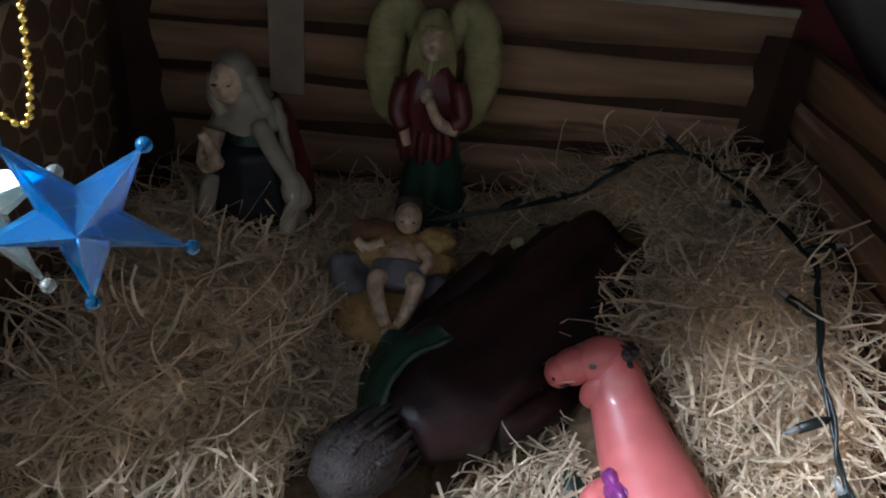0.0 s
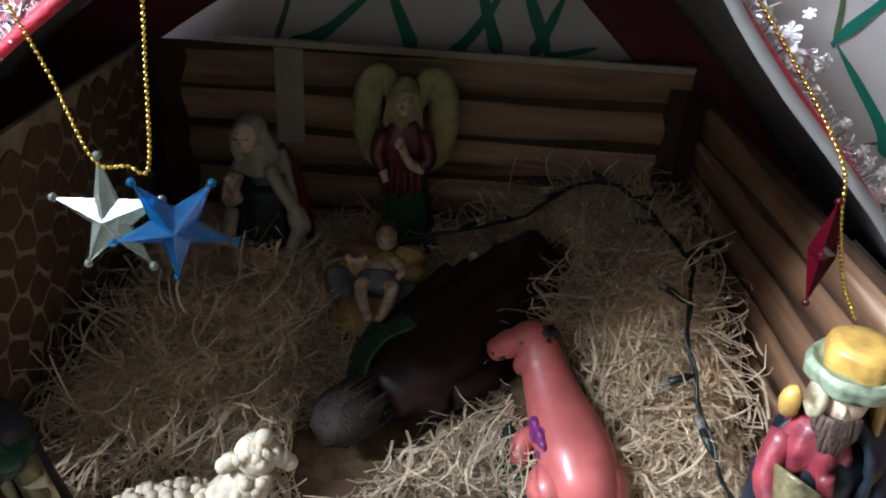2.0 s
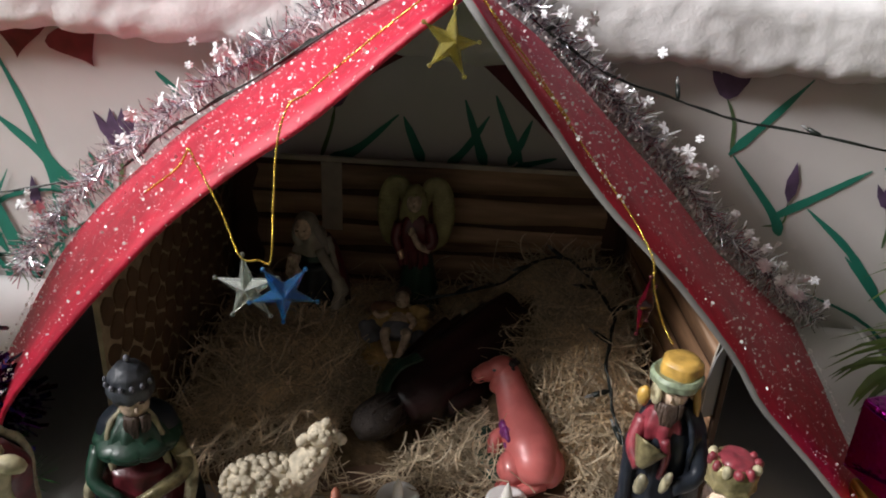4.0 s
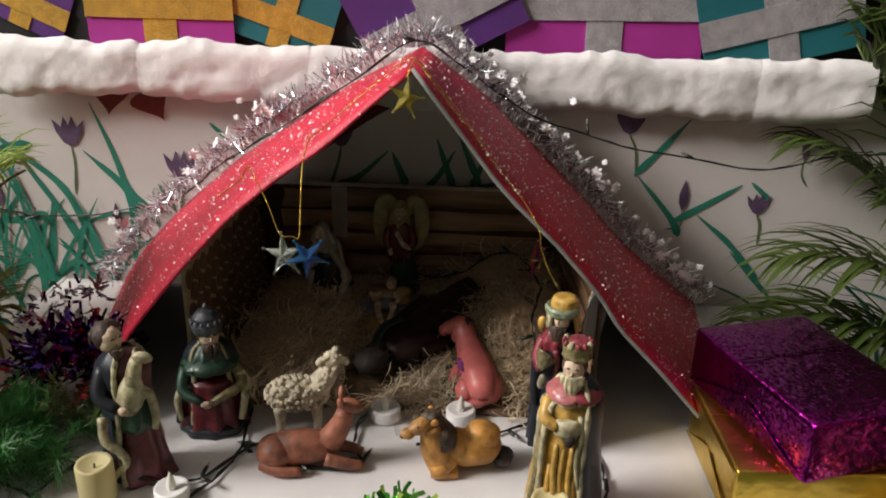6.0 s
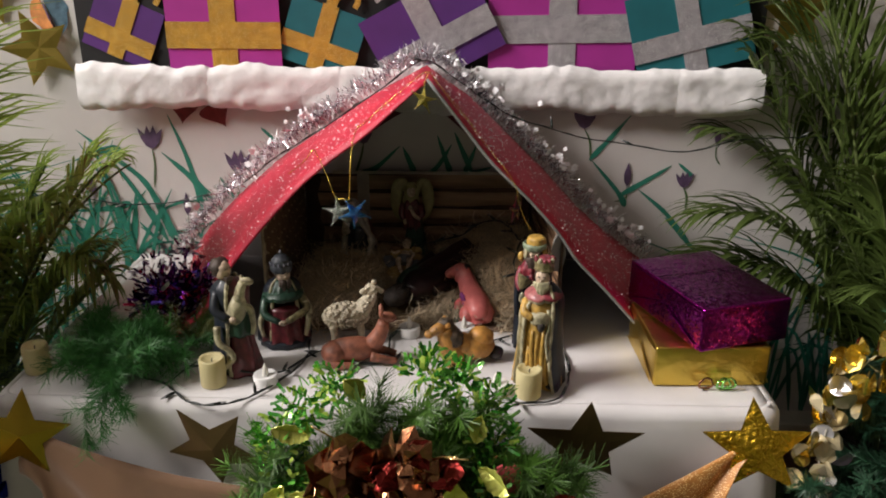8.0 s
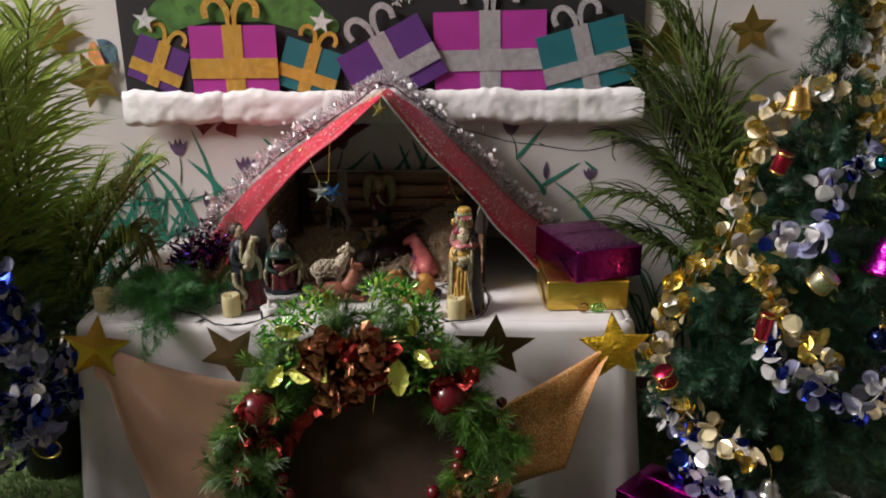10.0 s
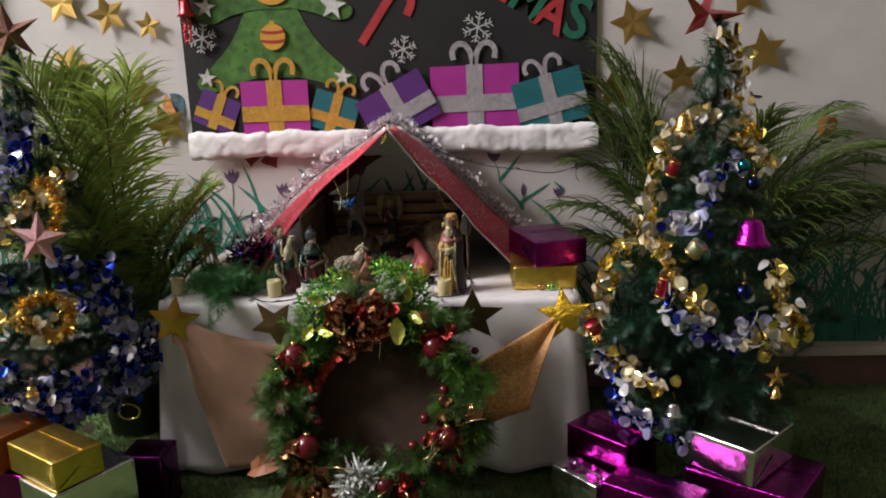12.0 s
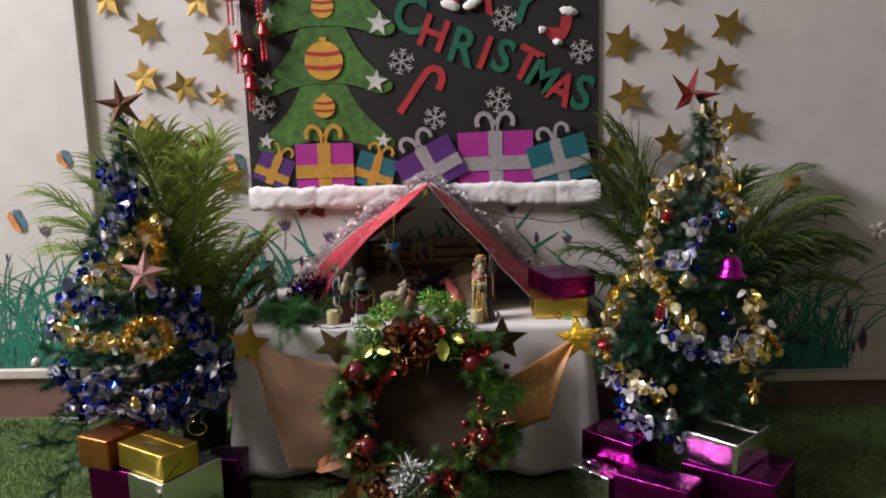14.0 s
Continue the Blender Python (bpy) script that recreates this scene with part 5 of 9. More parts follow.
def palm(x, y, label, fronds, seed, reach=9.0, leaf=None):
    rnd = random.Random(seed)
    t = thing("potted_palm", label, "potted palm", "potted palms", at=Matrix.Translation((x, y, FLOOR)))
    bm = bmesh.new()
    lathe(bm, [(0.085, 0.0), (0.105, 0.16), (0.115, 0.165), (0.115, 0.19), (0.105, 0.19), (0.10, 0.165), (0.0, 0.16)], 28)
    part("pot", bm, M_POT, t, "black plastic pot")
    bm = bmesh.new()
    lathe(bm, [(0.0, 0.168), (0.099, 0.170)], 24)
    part("soil", bm, M_SOIL, t)
    if x < 0:
        bm = bmesh.new()
        tube(bm, [(0.02 + 0.034 * math.cos(k * 0.3927), -0.098 - 0.0002 * k, 0.10 + 0.026 * math.sin(k * 0.3927)) for k in range(16)], 0.0035, 6, closed=True)
        part("gold_ring", bm, M_DGOLD, t, "gold ring printed on the pot")
    for bearing, up, length, droop in fronds:
        a = radians(bearing)
        d = Vector((math.sin(a), -math.cos(a), 0))
        o = d * 0.03 + Vector((rnd.uniform(-0.03, 0.03), rnd.uniform(-0.03, 0.03), 0.17))
        pts = []
        n = 16
        ang = radians(up)
        p = o.copy()
        for i in range(n + 1):
            pts.append(p.copy())
            s = i / n
            p = p + (d * math.cos(ang) + Vector((0, 0, 1)) * math.sin(ang)) * (length / n)
            ang -= radians(droop) / n * (0.25 + 2.0 * s * s + 0.4 * s)
        pts = [Vector((keep(q.x, reach), min(q.y, 0.525 - y), q.z)) for q in pts]
        bm = bmesh.new()
        tube(bm, pts, [0.006 * (1 - 0.8 * i / n) + 0.0006 for i in range(n + 1)], 6)
        fr = part("frond", bm, M_PALMSTEM, t)
        vs, fs = [], []
        m = 40
        for k in range(m):
            f = 0.30 + 0.69 * k / (m - 1)
            i = min(n - 1, int(f * n))
            c = pts[i].lerp(pts[i + 1], f * n - i)
            u = (pts[i + 1] - pts[i]).normalized()
            side0 = u.cross(Vector((0, 0, 1)))
            side0 = side0.normalized() if side0.length > 0.05 else Vector((1, 0, 0))
            nrm = side0.cross(u).normalized()
            g = (f - 0.3) / 0.69
            ll = length * 0.20 * (0.55 + 0.9 * math.sin(math.pi * min(1, 0.18 + 0.75 * g))) * rnd.uniform(0.85, 1.12) * (0.7 if g > 0.9 else 1)
            for s in (-1, 1):
                w = (side0 * s * (0.85 - 0.45 * g) + u * (0.65 + 0.5 * g) + nrm * rnd.uniform(0.12, 0.42)).normalized()
                wid = rnd.uniform(0.0028, 0.0060)
                q = c.copy()
                e = w.cross(nrm).normalized()
                prev = None
                way = w.copy()
                for j in range(5):
                    h = wid * (0.55, 1.0, 0.95, 0.6, 0.05)[j]
                    i0 = len(vs)
                    vs += [tuple(q + e * h + nrm * h * 0.35), tuple(q - nrm * h * 0.2), tuple(q - e * h + nrm * h * 0.35)]
                    if prev is not None:
                        fs += [(prev, prev + 1, i0 + 1, i0), (prev + 1, prev + 2, i0 + 2, i0 + 1)]
                    prev = i0
                    q = q + way * (ll / 4)
                    way = (way + Vector((0, 0, -0.26 - 0.22 * rnd.random()))).normalized()
        vs = [(keep(a_, reach), min(b_, 0.535 - y), c_) for a_, b_, c_ in vs]
        me = soup(vs, fs)
        me.materials.append(leaf or M_PALM)
        me.shade_smooth()
        lf = new("leaflet", me)
        lf.parent = fr
        tagged(lf, kind="stuff")


prnd = random.Random(8)
east = [(prnd.uniform(-150, 150), prnd.uniform(70, 87), prnd.uniform(0.5, 0.85), prnd.uniform(20, 60)) for _ in range(12)]
east += [(-95, 85, 0.98, 34), (-105, 82, 0.95, 42), (-88, 84, 1.0, 30), (-115, 80, 0.92, 50), (-80, 74, 0.74, 88), (-100, 83, 0.88, 45), (-74, 68, 0.66, 95), (60, 76, 0.80, 85), (75, 72, 0.82, 95), (95, 74, 0.86, 85), (80, 78, 0.88, 80), (50, 82, 0.84, 60), (-84, 66, 0.70, 90), (20, 84, 0.86, 45), (110, 66, 0.75, 90), (70, 62, 0.70, 85), (-90, 87, 1.0, 36), (-120, 76, 0.8, 70), (100, 80, 0.95, 70), (90, 68, 0.8, 100)]
west = [(prnd.uniform(-150, 150), prnd.uniform(70, 87), prnd.uniform(0.6, 0.85), prnd.uniform(20, 50)) for _ in range(4)]
west += [(-60, 84, 0.90, 45), (-80, 80, 0.92, 58), (-95, 76, 0.88, 75), (-100, 72, 0.82, 85), (-30, 85, 0.92, 40), (10, 87, 1.0, 26), (-85, 85, 0.95, 42), (0, 88, 0.98, 30), (30, 86, 0.96, 40), (-10, 86, 1.02, 34), (50, 87, 1.0, 32), (80, 80, 0.66, 95), (92, 76, 0.62, 100), (70, 84, 0.72, 80), (-20, 78, 0.66, 70), (110, 82, 0.74, 80), (95, 84, 0.78, 85), (85, 78, 0.7, 110)]
palm(0.96, 0.40, "green areca palm in a pot against the wall", east, 3)
# window light on this nearer palm is put into a lighter leaf colour
palm(-0.85, 0.23, "green areca palm in a black pot with a gold ring", west, 4, 0.34, leaf_material("lit_palm_leaf", (0.25, 0.34, 0.075), 0.35, 0.45))
# ---- gift boxes ----
M_MAG = foil("magenta_foil", (0.28, 0.010, 0.19), 0.2, crinkle=0.2, cscale=18)
M_MAGH = foil("magenta_hologram_foil", (0.27, 0.013, 0.21), 0.24, 330, crinkle=0.12, cscale=18, facet=0.34)
M_GOLD = foil("gold_foil", (0.66, 0.46, 0.09), 0.32, crinkle=0.38, cscale=22)
M_SILVER = foil("silver_foil", (0.70, 0.69, 0.66), 0.2, crinkle=0.35, cscale=22)
M_SILVERH = foil("silver_hologram_foil", (0.62, 0.60, 0.62), 0.2, 75, crinkle=0.2, cscale=20)
M_COPF = foil("copper_wrap", (0.50, 0.19, 0.06), 0.35, crinkle=0.2, cscale=16)
M_PURF = foil("purple_foil", (0.16, 0.015, 0.16), 0.25, crinkle=0.15, cscale=16)


def gift_box(c, size, z0, turn, mat, label, group=""):
    """A wrapped carton: soft edges, folded end flaps, and an overlap seam."""
    t = thing("gift_box", label, "gift box", group, at=pose(c[0], c[1], z0, 0, 0, turn))
    w, d, h = size[0] / 2, size[1] / 2, size[2]
    bm = bmesh.new()
    box(bm, (-w, -d, 0), (w, d, h), bevel=0.0035)
    bmesh.ops.subdivide_edges(bm, edges=[e for e in bm.edges if e.calc_length() > 0.05], cuts=5, use_grid_fill=True)
    for v in bm.verts:
        v.co += v.co.normalized() * 0.0016 * noise.noise(v.co * 30 + Vector((c[0] * 9, turn, 0)))
    part("wrapping", bm, mat, t)
    for s in (-1, 1):
        bm = bmesh.new()
        x = s * (w + 0.0022)
        for a, b, e in (((-d, 0.004), (d, 0.004), (0, h * 0.56)), ((-d, h - 0.004), (d, h - 0.004), (0, h * 0.5))):
            k = 0.0012 if e[1] > h * 0.53 else 0.0
            A = [bm.verts.new((x + s * k, p[0] * 0.97, p[1])) for p in (a, b, e)]
            B = [bm.verts.new((x + s * k - s * 0.001, p[0] * 0.97, p[1])) for p in (a, b, e)]
            bm.faces.new(A)
            bm.faces.new(B[::-1])
            for i in range(3):
                bm.faces.new((A[i], A[(i + 1) % 3], B[(i + 1) % 3], B[i]))
        bmesh.ops.recalc_face_normals(bm, faces=bm.faces)
        part("end_flap", bm, mat, t, smooth=False)
    bm = bmesh.new()
    box(bm, (-w * 0.985, d * 0.2, h + 0.0014), (w * 0.985, d * 0.22, h + 0.0026))
    part("seam", bm, mat, t, smooth=False)
    return t


gift_box((0.447, 0.083), (0.172, 0.165, 0.0645), TOP + 0.001, 2, M_GOLD, "gold foil gift box under a magenta one on the table")
gift_box((0.459, 0.100), (0.150, 0.208, 0.068), TOP + 0.0685, 19, M_MAGH, "magenta hologram-foil gift box resting on a gold one")
G = "gift boxes on the floor"
gift_box((-0.700, -0.427), (0.153, 0.207, 0.2205), FLOOR, -32, M_SILVER, "crumpled silver foil gift box under a gold one", G)
gift_box((-0.738, -0.444), (0.197, 0.122, 0.0735), FLOOR + 0.224, -32, M_GOLD, "gold foil gift box on top of a pile", G)
gift_box((-0.872, -0.331), (0.15, 0.18, 0.205), FLOOR, -21, M_MAG, "magenta foil gift box under a copper one", G)
gift_box((-0.906, -0.340), (0.115, 0.170, 0.090), FLOOR + 0.2085, -23, M_COPF, "copper foil gift box on top of a magenta one", G)
gift_box((-0.615, -0.225), (0.11, 0.10, 0.165), FLOOR, -3, M_PURF, "dark purple foil gift box behind a pile", G)
gift_box((-1.08, -0.66), (0.10, 0.10, 0.08), FLOOR, 14, M_SILVERH, "small silver hologram-foil gift box on the turf", G)
gift_box((0.522, -0.305), (0.150, 0.075, 0.140), FLOOR, -50, M_SILVERH, "silver hologram-foil gift box beside magenta ones", G)
gift_box((0.6025, -0.215), (0.185, 0.134, 0.215), FLOOR, -44, M_MAG, "plain magenta foil gift box under a tree", G)
gift_box((0.667, -0.446), (0.212, 0.110, 0.180), FLOOR, -35, M_MAGH, "long magenta hologram-foil gift box in front of a pile", G)
gift_box((0.920, -0.360), (0.26, 0.21, 0.181), FLOOR, -36, M_MAGH, "patterned magenta foil gift box under a silver one", G)
gift_box((0.892, -0.342), (0.156, 0.200, 0.089), FLOOR + 0.1845, -44, M_SILVER, "silver foil gift box on top of a pile", G)
gift_box((1.06, -0.60), (0.18, 0.12, 0.07), FLOOR, -24, M_SILVERH, "flat silver foil gift box on the turf", G)

# ---- wreath leaning against the table ----
wrnd = random.Random(15)
WC, WR = Vector((0.005, -0.255, 0.305)), 0.222
LEAN_W = radians(20)


def on_wreath(a, r=WR, out=0.0):
    """Point on the leaning ring: a is degrees from the top, clockwise as seen; out is towards the viewer."""
    x, v = r * math.sin(radians(a)), r * math.cos(radians(a))
    return WC + Vector((x, v * math.sin(LEAN_W) - out * math.cos(LEAN_W), v * math.cos(LEAN_W) + out * math.sin(LEAN_W)))


wreath = thing("wreath", "large pine wreath with red baubles, leaning on the table", "wreath")
bm = bmesh.new()
tube(bm, [on_wreath(i * 10) for i in range(36)], 0.014, 8, closed=True)
part("wire_ring", bm, M_WIRE_G, wreath)
# added disc behind the ring: shade on the satin put into its colour
bm = bmesh.new()
A = [bm.verts.new(on_wreath(i * 7.5, WR + 0.005, -0.022)) for i in range(48)]
B = [bm.verts.new(on_wreath(i * 7.5, WR + 0.005, -0.026)) for i in range(48)]
bm.faces.new(A)
bm.faces.new(B[::-1])
for i in range(48):
    bm.faces.new((A[(i + 1) % 48], A[i], B[i], B[(i + 1) % 48]))
bmesh.ops.recalc_face_normals(bm, faces=bm.faces)
M_RINGSHADE = material("ring_shade_brown", (0.050, 0.027, 0.017), 0.9, vary=0.15, scale=30, bump=0.4, bump_scale=300)
part("ring_shade", bm, M_RINGSHADE, wreath, "added dark brown disc for the shade inside the ring", False)
for k in range(120):
    a = k * 360 / 120 + wrnd.uniform(-3, 3)
    o = on_wreath(a)
    rr = WR + wrnd.uniform(-0.07, 0.075)
    e = on_wreath(a + wrnd.uniform(14, 26), rr, wrnd.uniform(-0.02, 0.07))
    m = (o + e) / 2 + Vector((0, -0.015, 0.005))
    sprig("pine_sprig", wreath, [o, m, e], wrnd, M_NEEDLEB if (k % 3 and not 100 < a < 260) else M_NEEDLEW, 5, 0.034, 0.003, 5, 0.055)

M_LIME = material("lime_foil_leaf", (0.62, 0.64, 0.15), 0.22, metal=0.4, vary=0.1, scale=60)
M_TGREEN = leaf_material("green_tinsel_film", (0.14, 0.46, 0.07), 0.3, 0.3, 0.2)
M_TLIME = leaf_material("lime_tinsel_film", (0.48, 0.64, 0.12), 0.3, 0.3, 0.2)
M_TFOIL = foil("green_foil_strip", (0.32, 0.75, 0.22), 0.25, crinkle=0.0)
M_RIB = foil("copper_ribbon", (0.36, 0.165, 0.085), 0.26, crinkle=0.4, cscale=34)
M_RIBRED = foil("red_gold_ribbon", (0.22, 0.026, 0.022), 0.32, crinkle=0.6, cscale=70)
M_BALLRED = material("matt_red_bauble", (0.10, 0.003, 0.008), 0.25, vary=0.08, spec=0.5)
M_GOLDWIRE = foil("gold_wire", (0.70, 0.48, 0.22), 0.25, crinkle=0.0)



def shredded(name, clumps, mats, weights, rnd, length, width, label):
    """Clumps of cut foil strips, each bent once, tumbled every way."""
    vs, fs, ms = [], [], []
    for c, rad, count in clumps:
        for _ in range(count):
            o = Vector((rnd.gauss(0, 0.5), rnd.gauss(0, 0.5), rnd.gauss(0, 0.5)))
            if o.length > 1:
                o.normalize()
            p = c + o * rad
            w = (o * 1.3 + Vector((rnd.gauss(0, 0.6), rnd.gauss(0, 0.6), rnd.gauss(0.25, 0.6)))).normalized()
            sd = w.cross(Vector((rnd.gauss(0, 1), rnd.gauss(0, 1), rnd.gauss(0, 1)))).normalized() * width * rnd.uniform(0.35, 0.65)
            bend = w.cross(sd).normalized() * rnd.uniform(-0.6, 0.6)
            l = length * rnd.uniform(0.6, 1.2)
            a, b = p + w * l * 0.5, p + (w + bend).normalized() * l * 0.5 + w * l * 0.5
            k = len(vs)
            vs += [tuple(q) for q in (p - sd, p + sd, a + sd, a - sd, b + sd * 0.9, b - sd * 0.9)]
            fs += [(k, k + 1, k + 2, k + 3), (k + 3, k + 2, k + 4, k + 5)]
            m = rnd.choices(range(len(mats)), weights)[0]
            ms += [m, m]
    me = soup(vs, fs, ms)
    for m in mats:
        me.materials.append(m)
    ob = new(name, me)
    ob["label"] = label
    return tagged(ob, kind="stuff")


TUFTS = [(on_wreath(a, WR + r, o), rad, n) for a, r, o, rad, n in ((-34, 0.062, 0.03, 0.030, 110), (-26, 0.078, 0.03, 0.030, 120), (-17, 0.088, 0.025, 0.028, 110), (-40, 0.02, 0.04, 0.028, 80), (-34, -0.01, 0.05, 0.026, 60), (5, 0.098, 0.025, 0.030, 130), (13, 0.092, 0.03, 0.030, 140), (21, 0.075, 0.035, 0.030, 130), (26, 0.035, 0.045, 0.028, 90), (30, -0.005, 0.05, 0.026, 80), (34, -0.04, 0.055, 0.022, 60))]
M_TDEEP = leaf_material("deep_green_tinsel_film", (0.03, 0.17, 0.02), 0.3, 0.3, 0.25)
shredded("foil_tinsel", TUFTS, [M_TGREEN, M_TLIME, M_TFOIL, M_TDEEP], (3, 3, 4, 3), wrnd, 0.017, 0.0050, "bright green shredded foil tinsel").parent = wreath


def foil_flower(p, s, mat, name="foil_leaf", label="lime gold foil leaf with a saw edge"):
    """A creased leaf of thin foil with a toothed outline."""
    bm = bmesh.new()
    ax = pose(*p, wrnd.uniform(-50, 10), wrnd.uniform(0, 360), wrnd.uniform(-50, 50))
    n = 9
    mid = [bm.verts.new(ax @ Vector((0, 0.12 * s * math.sin(3 * i / n), s * (2.4 * i / n - 1.2)))) for i in range(n + 1)]
    for sd in (-1, 1):
        edge = [bm.verts.new(ax @ Vector((sd * s * 0.75 * math.sin(math.pi * (0.06 + 0.9 * i / n)) * (1 if i % 2 else 0.86), -0.22 * s, s * (2.4 * i / n - 1.2)))) for i in range(n + 1)]
        for i in range(n):
            bm.faces.new((mid[i], mid[i + 1], edge[i + 1], edge[i]))
    ob = part(name, bm, mat, wreath, label, False)
    so = ob.modifiers.new("thickness", "SOLIDIFY")
    so.thickness = 0.0006


for a, r, o, s in ((-34, WR - 0.02, 0.08, 0.022), (-44, WR + 0.005, 0.07, 0.020), (-22, WR - 0.03, 0.09, 0.022), (22, WR - 0.045, 0.085, 0.028), (30, WR + 0.005, 0.08, 0.022), (20, WR + 0.05, 0.065, 0.018), (-30, WR + 0.06, 0.055, 0.020), (-12, WR + 0.085, 0.05, 0.020)):
    foil_flower(on_wreath(a, r, o), s, M_LIME)


def ribbon_loop(pts, w, mat, label, name="ribbon"):
    bm = bmesh.new()
    P = smooth_path(pts, 3)
    P = [p + Vector((noise.noise(p * 60), noise.noise(p * 60 + Vector((5, 0, 0))), noise.noise(p * 60 + Vector((0, 5, 0))))) * 0.011 for p in P]
    prev = None
    for i, p in enumerate(P):
        d = (P[min(i + 1, len(P) - 1)] - P[max(i - 1, 0)]).normalized()
        s = d.cross(Vector((0.3, -0.6, 0.5)) + Vector((noise.noise(p * 45), noise.noise(p * 45 + Vector((9, 0, 0))), 0)) * 0.8).normalized() * w * (0.42 + 0.3 * noise.noise(p * 80))
        q = (bm.verts.new(p + s), bm.verts.new(p + s * 0.0 + d.cross(s).normalized() * w * 0.12), bm.verts.new(p - s))
        if prev:
            bm.faces.new((prev[0], prev[1], q[1], q[0]))
            bm.faces.new((prev[1], prev[2], q[2], q[1]))
        prev = q
    ob = part(name, bm, mat, wreath, label, False)
    so = ob.modifiers.new("thickness", "SOLIDIFY")
    so.thickness = 0.0008


def bow(a, r, out, s, mat, label, loops=7):
    c = on_wreath(a, r, out)
    for k in range(loops):
        b = wrnd.uniform(0, 6.28)
        d = Vector((math.cos(b), -0.55, math.sin(b))) * s
        e = Vector((math.cos(b + 0.7), -0.25, math.sin(b + 0.7))) * s * 0.9
        ribbon_loop([c, c + d * 0.6 + Vector((0, -0.01, 0.008)), c + d, c + (d + e) * 0.62, c + e * 0.5, c], s * 0.62, mat, label)


bow(-8, WR - 0.01, 0.075, 0.062, M_RIB, "crinkled copper ribbon loop", 9)
bow(6, WR - 0.02, 0.08, 0.045, M_RIBRED, "red and gold ribbon loop", 6)
bow(-18, WR - 0.045, 0.06, 0.055, M_RIB, "crinkled copper ribbon loop", 5)
bow(50, WR + 0.005, 0.06, 0.040, M_RIBRED, "red and gold ribbon loop", 5)
bow(100, WR - 0.01, 0.05, 0.042, M_RIB, "red-copper ribbon loop", 7)
bow(125, WR - 0.01, 0.05, 0.045, M_RIBRED, "red-copper ribbon loop", 7)
bow(-72, WR - 0.01, 0.05, 0.050, M_RIBRED, "dark red ribbon loop", 6)
bow(-128, WR - 0.0, 0.05, 0.042, M_RIB, "copper ribbon loop", 6)
bow(168, WR, 0.045, 0.045, M_RIBRED, "dark red ribbon loop", 7)
bow(-150, WR + 0.01, 0.045, 0.045, M_RIB, "copper ribbon loop", 6)


def red_ball(a, r, out, rad, name, label):
    p = on_wreath(a, r, out)
    bm = bmesh.new()
    lathe(bm, [(0.001, -rad)] + [(rad * math.cos(b), rad * math.sin(b)) for b in [radians(-80 + 160 * i / 12) for i in range(13)]] + [(0.001, rad)], 22, 0, Matrix.Translation(p))
    b = part(name, bm, M_BALLRED, wreath, label)
    if rad > 0.02:
        bm = bmesh.new()
        lathe(bm, [(0.26 * rad, 0.94 * rad), (0.26 * rad, 1.18 * rad), (0.1 * rad, 1.22 * rad)], 12, 0, Matrix.Translation(p))
        part("cap", bm, M_GOLDWIRE, b)


for a, r, rad in ((52, WR - 0.022, 0.034), (-62, WR - 0.005, 0.036), (-126, WR - 0.025, 0.033), (118, WR - 0.015, 0.032), (172, WR - 0.01, 0.024), (-95, WR + 0.0, 0.02)):
    red_ball(a, r, 0.06, rad, "red_bauble", "matt red bauble")
for a, r, rad in ((84, WR - 0.045, 0.013), (92, WR - 0.05, 0.013), (112, WR - 0.085, 0.013), (140, WR - 0.07, 0.014), (128, WR - 0.055, 0.014), (-158, WR - 0.05, 0.014), (-166, WR - 0.05, 0.013), (72, WR + 0.04, 0.011), (66, WR + 0.055, 0.010), (76, WR + 0.055, 0.010), (-100, WR - 0.07, 0.012), (-112, WR - 0.075, 0.011), (-106, WR - 0.06, 0.011), (150, WR + 0.02, 0.012), (80, WR + 0.02, 0.01)):
    red_ball(a, r, 0.045, rad, "red_berry", "")
for k in range(22):
    a = wrnd.choice([-5, 0, 5, 10, 55, 100, 115, 125, -120, -140, -70, 160])
    o = on_wreath(a + wrnd.uniform(-6, 6), WR - 0.01, 0.06)
    d = Vector((wrnd.gauss(0, 1), -abs(wrnd.gauss(0, 0.5)), wrnd.gauss(-0.5, 0.8))).normalized() * wrnd.uniform(0.05, 0.12)
    bm = bmesh.new()
    tube(bm, smooth_path([o, o + d * 0.5 + Vector((0, -0.012, 0.012)), o + d], 6), 0.0013, 5)
    part("gold_wire", bm, M_GOLDWIRE, wreath, "curved gold wire")
# big glossy ribbon curl that hangs inside the ring
ribbon_loop([on_wreath(-8, WR - 0.05, 0.05), on_wreath(-14, WR - 0.085, 0.06), on_wreath(-28, WR - 0.10, 0.06), on_wreath(-50, WR - 0.085, 0.055), on_wreath(-68, WR - 0.085, 0.05), on_wreath(-84, WR - 0.075, 0.04)], 0.030, M_RIBRED, "glossy dark red ribbon curl")
M_FROST = material("frosted_white_foil", (0.93, 0.93, 0.93), 0.35, vary=0.1)
ob = new("white_rosette", tinsel([WC + Vector((-0.035 + 0.035 * math.cos(i * 0.5236), -0.115, -0.185 + 0.035 * math.sin(i * 0.5236))) for i in range(12)], 0.042, [M_FROST, M_SILV], (9, 1), wrnd, 26, 0.0075, True, 0.006))
ob.parent = wreath
ob["label"] = "frosted white foil rosette"
tagged(ob, kind="stuff")
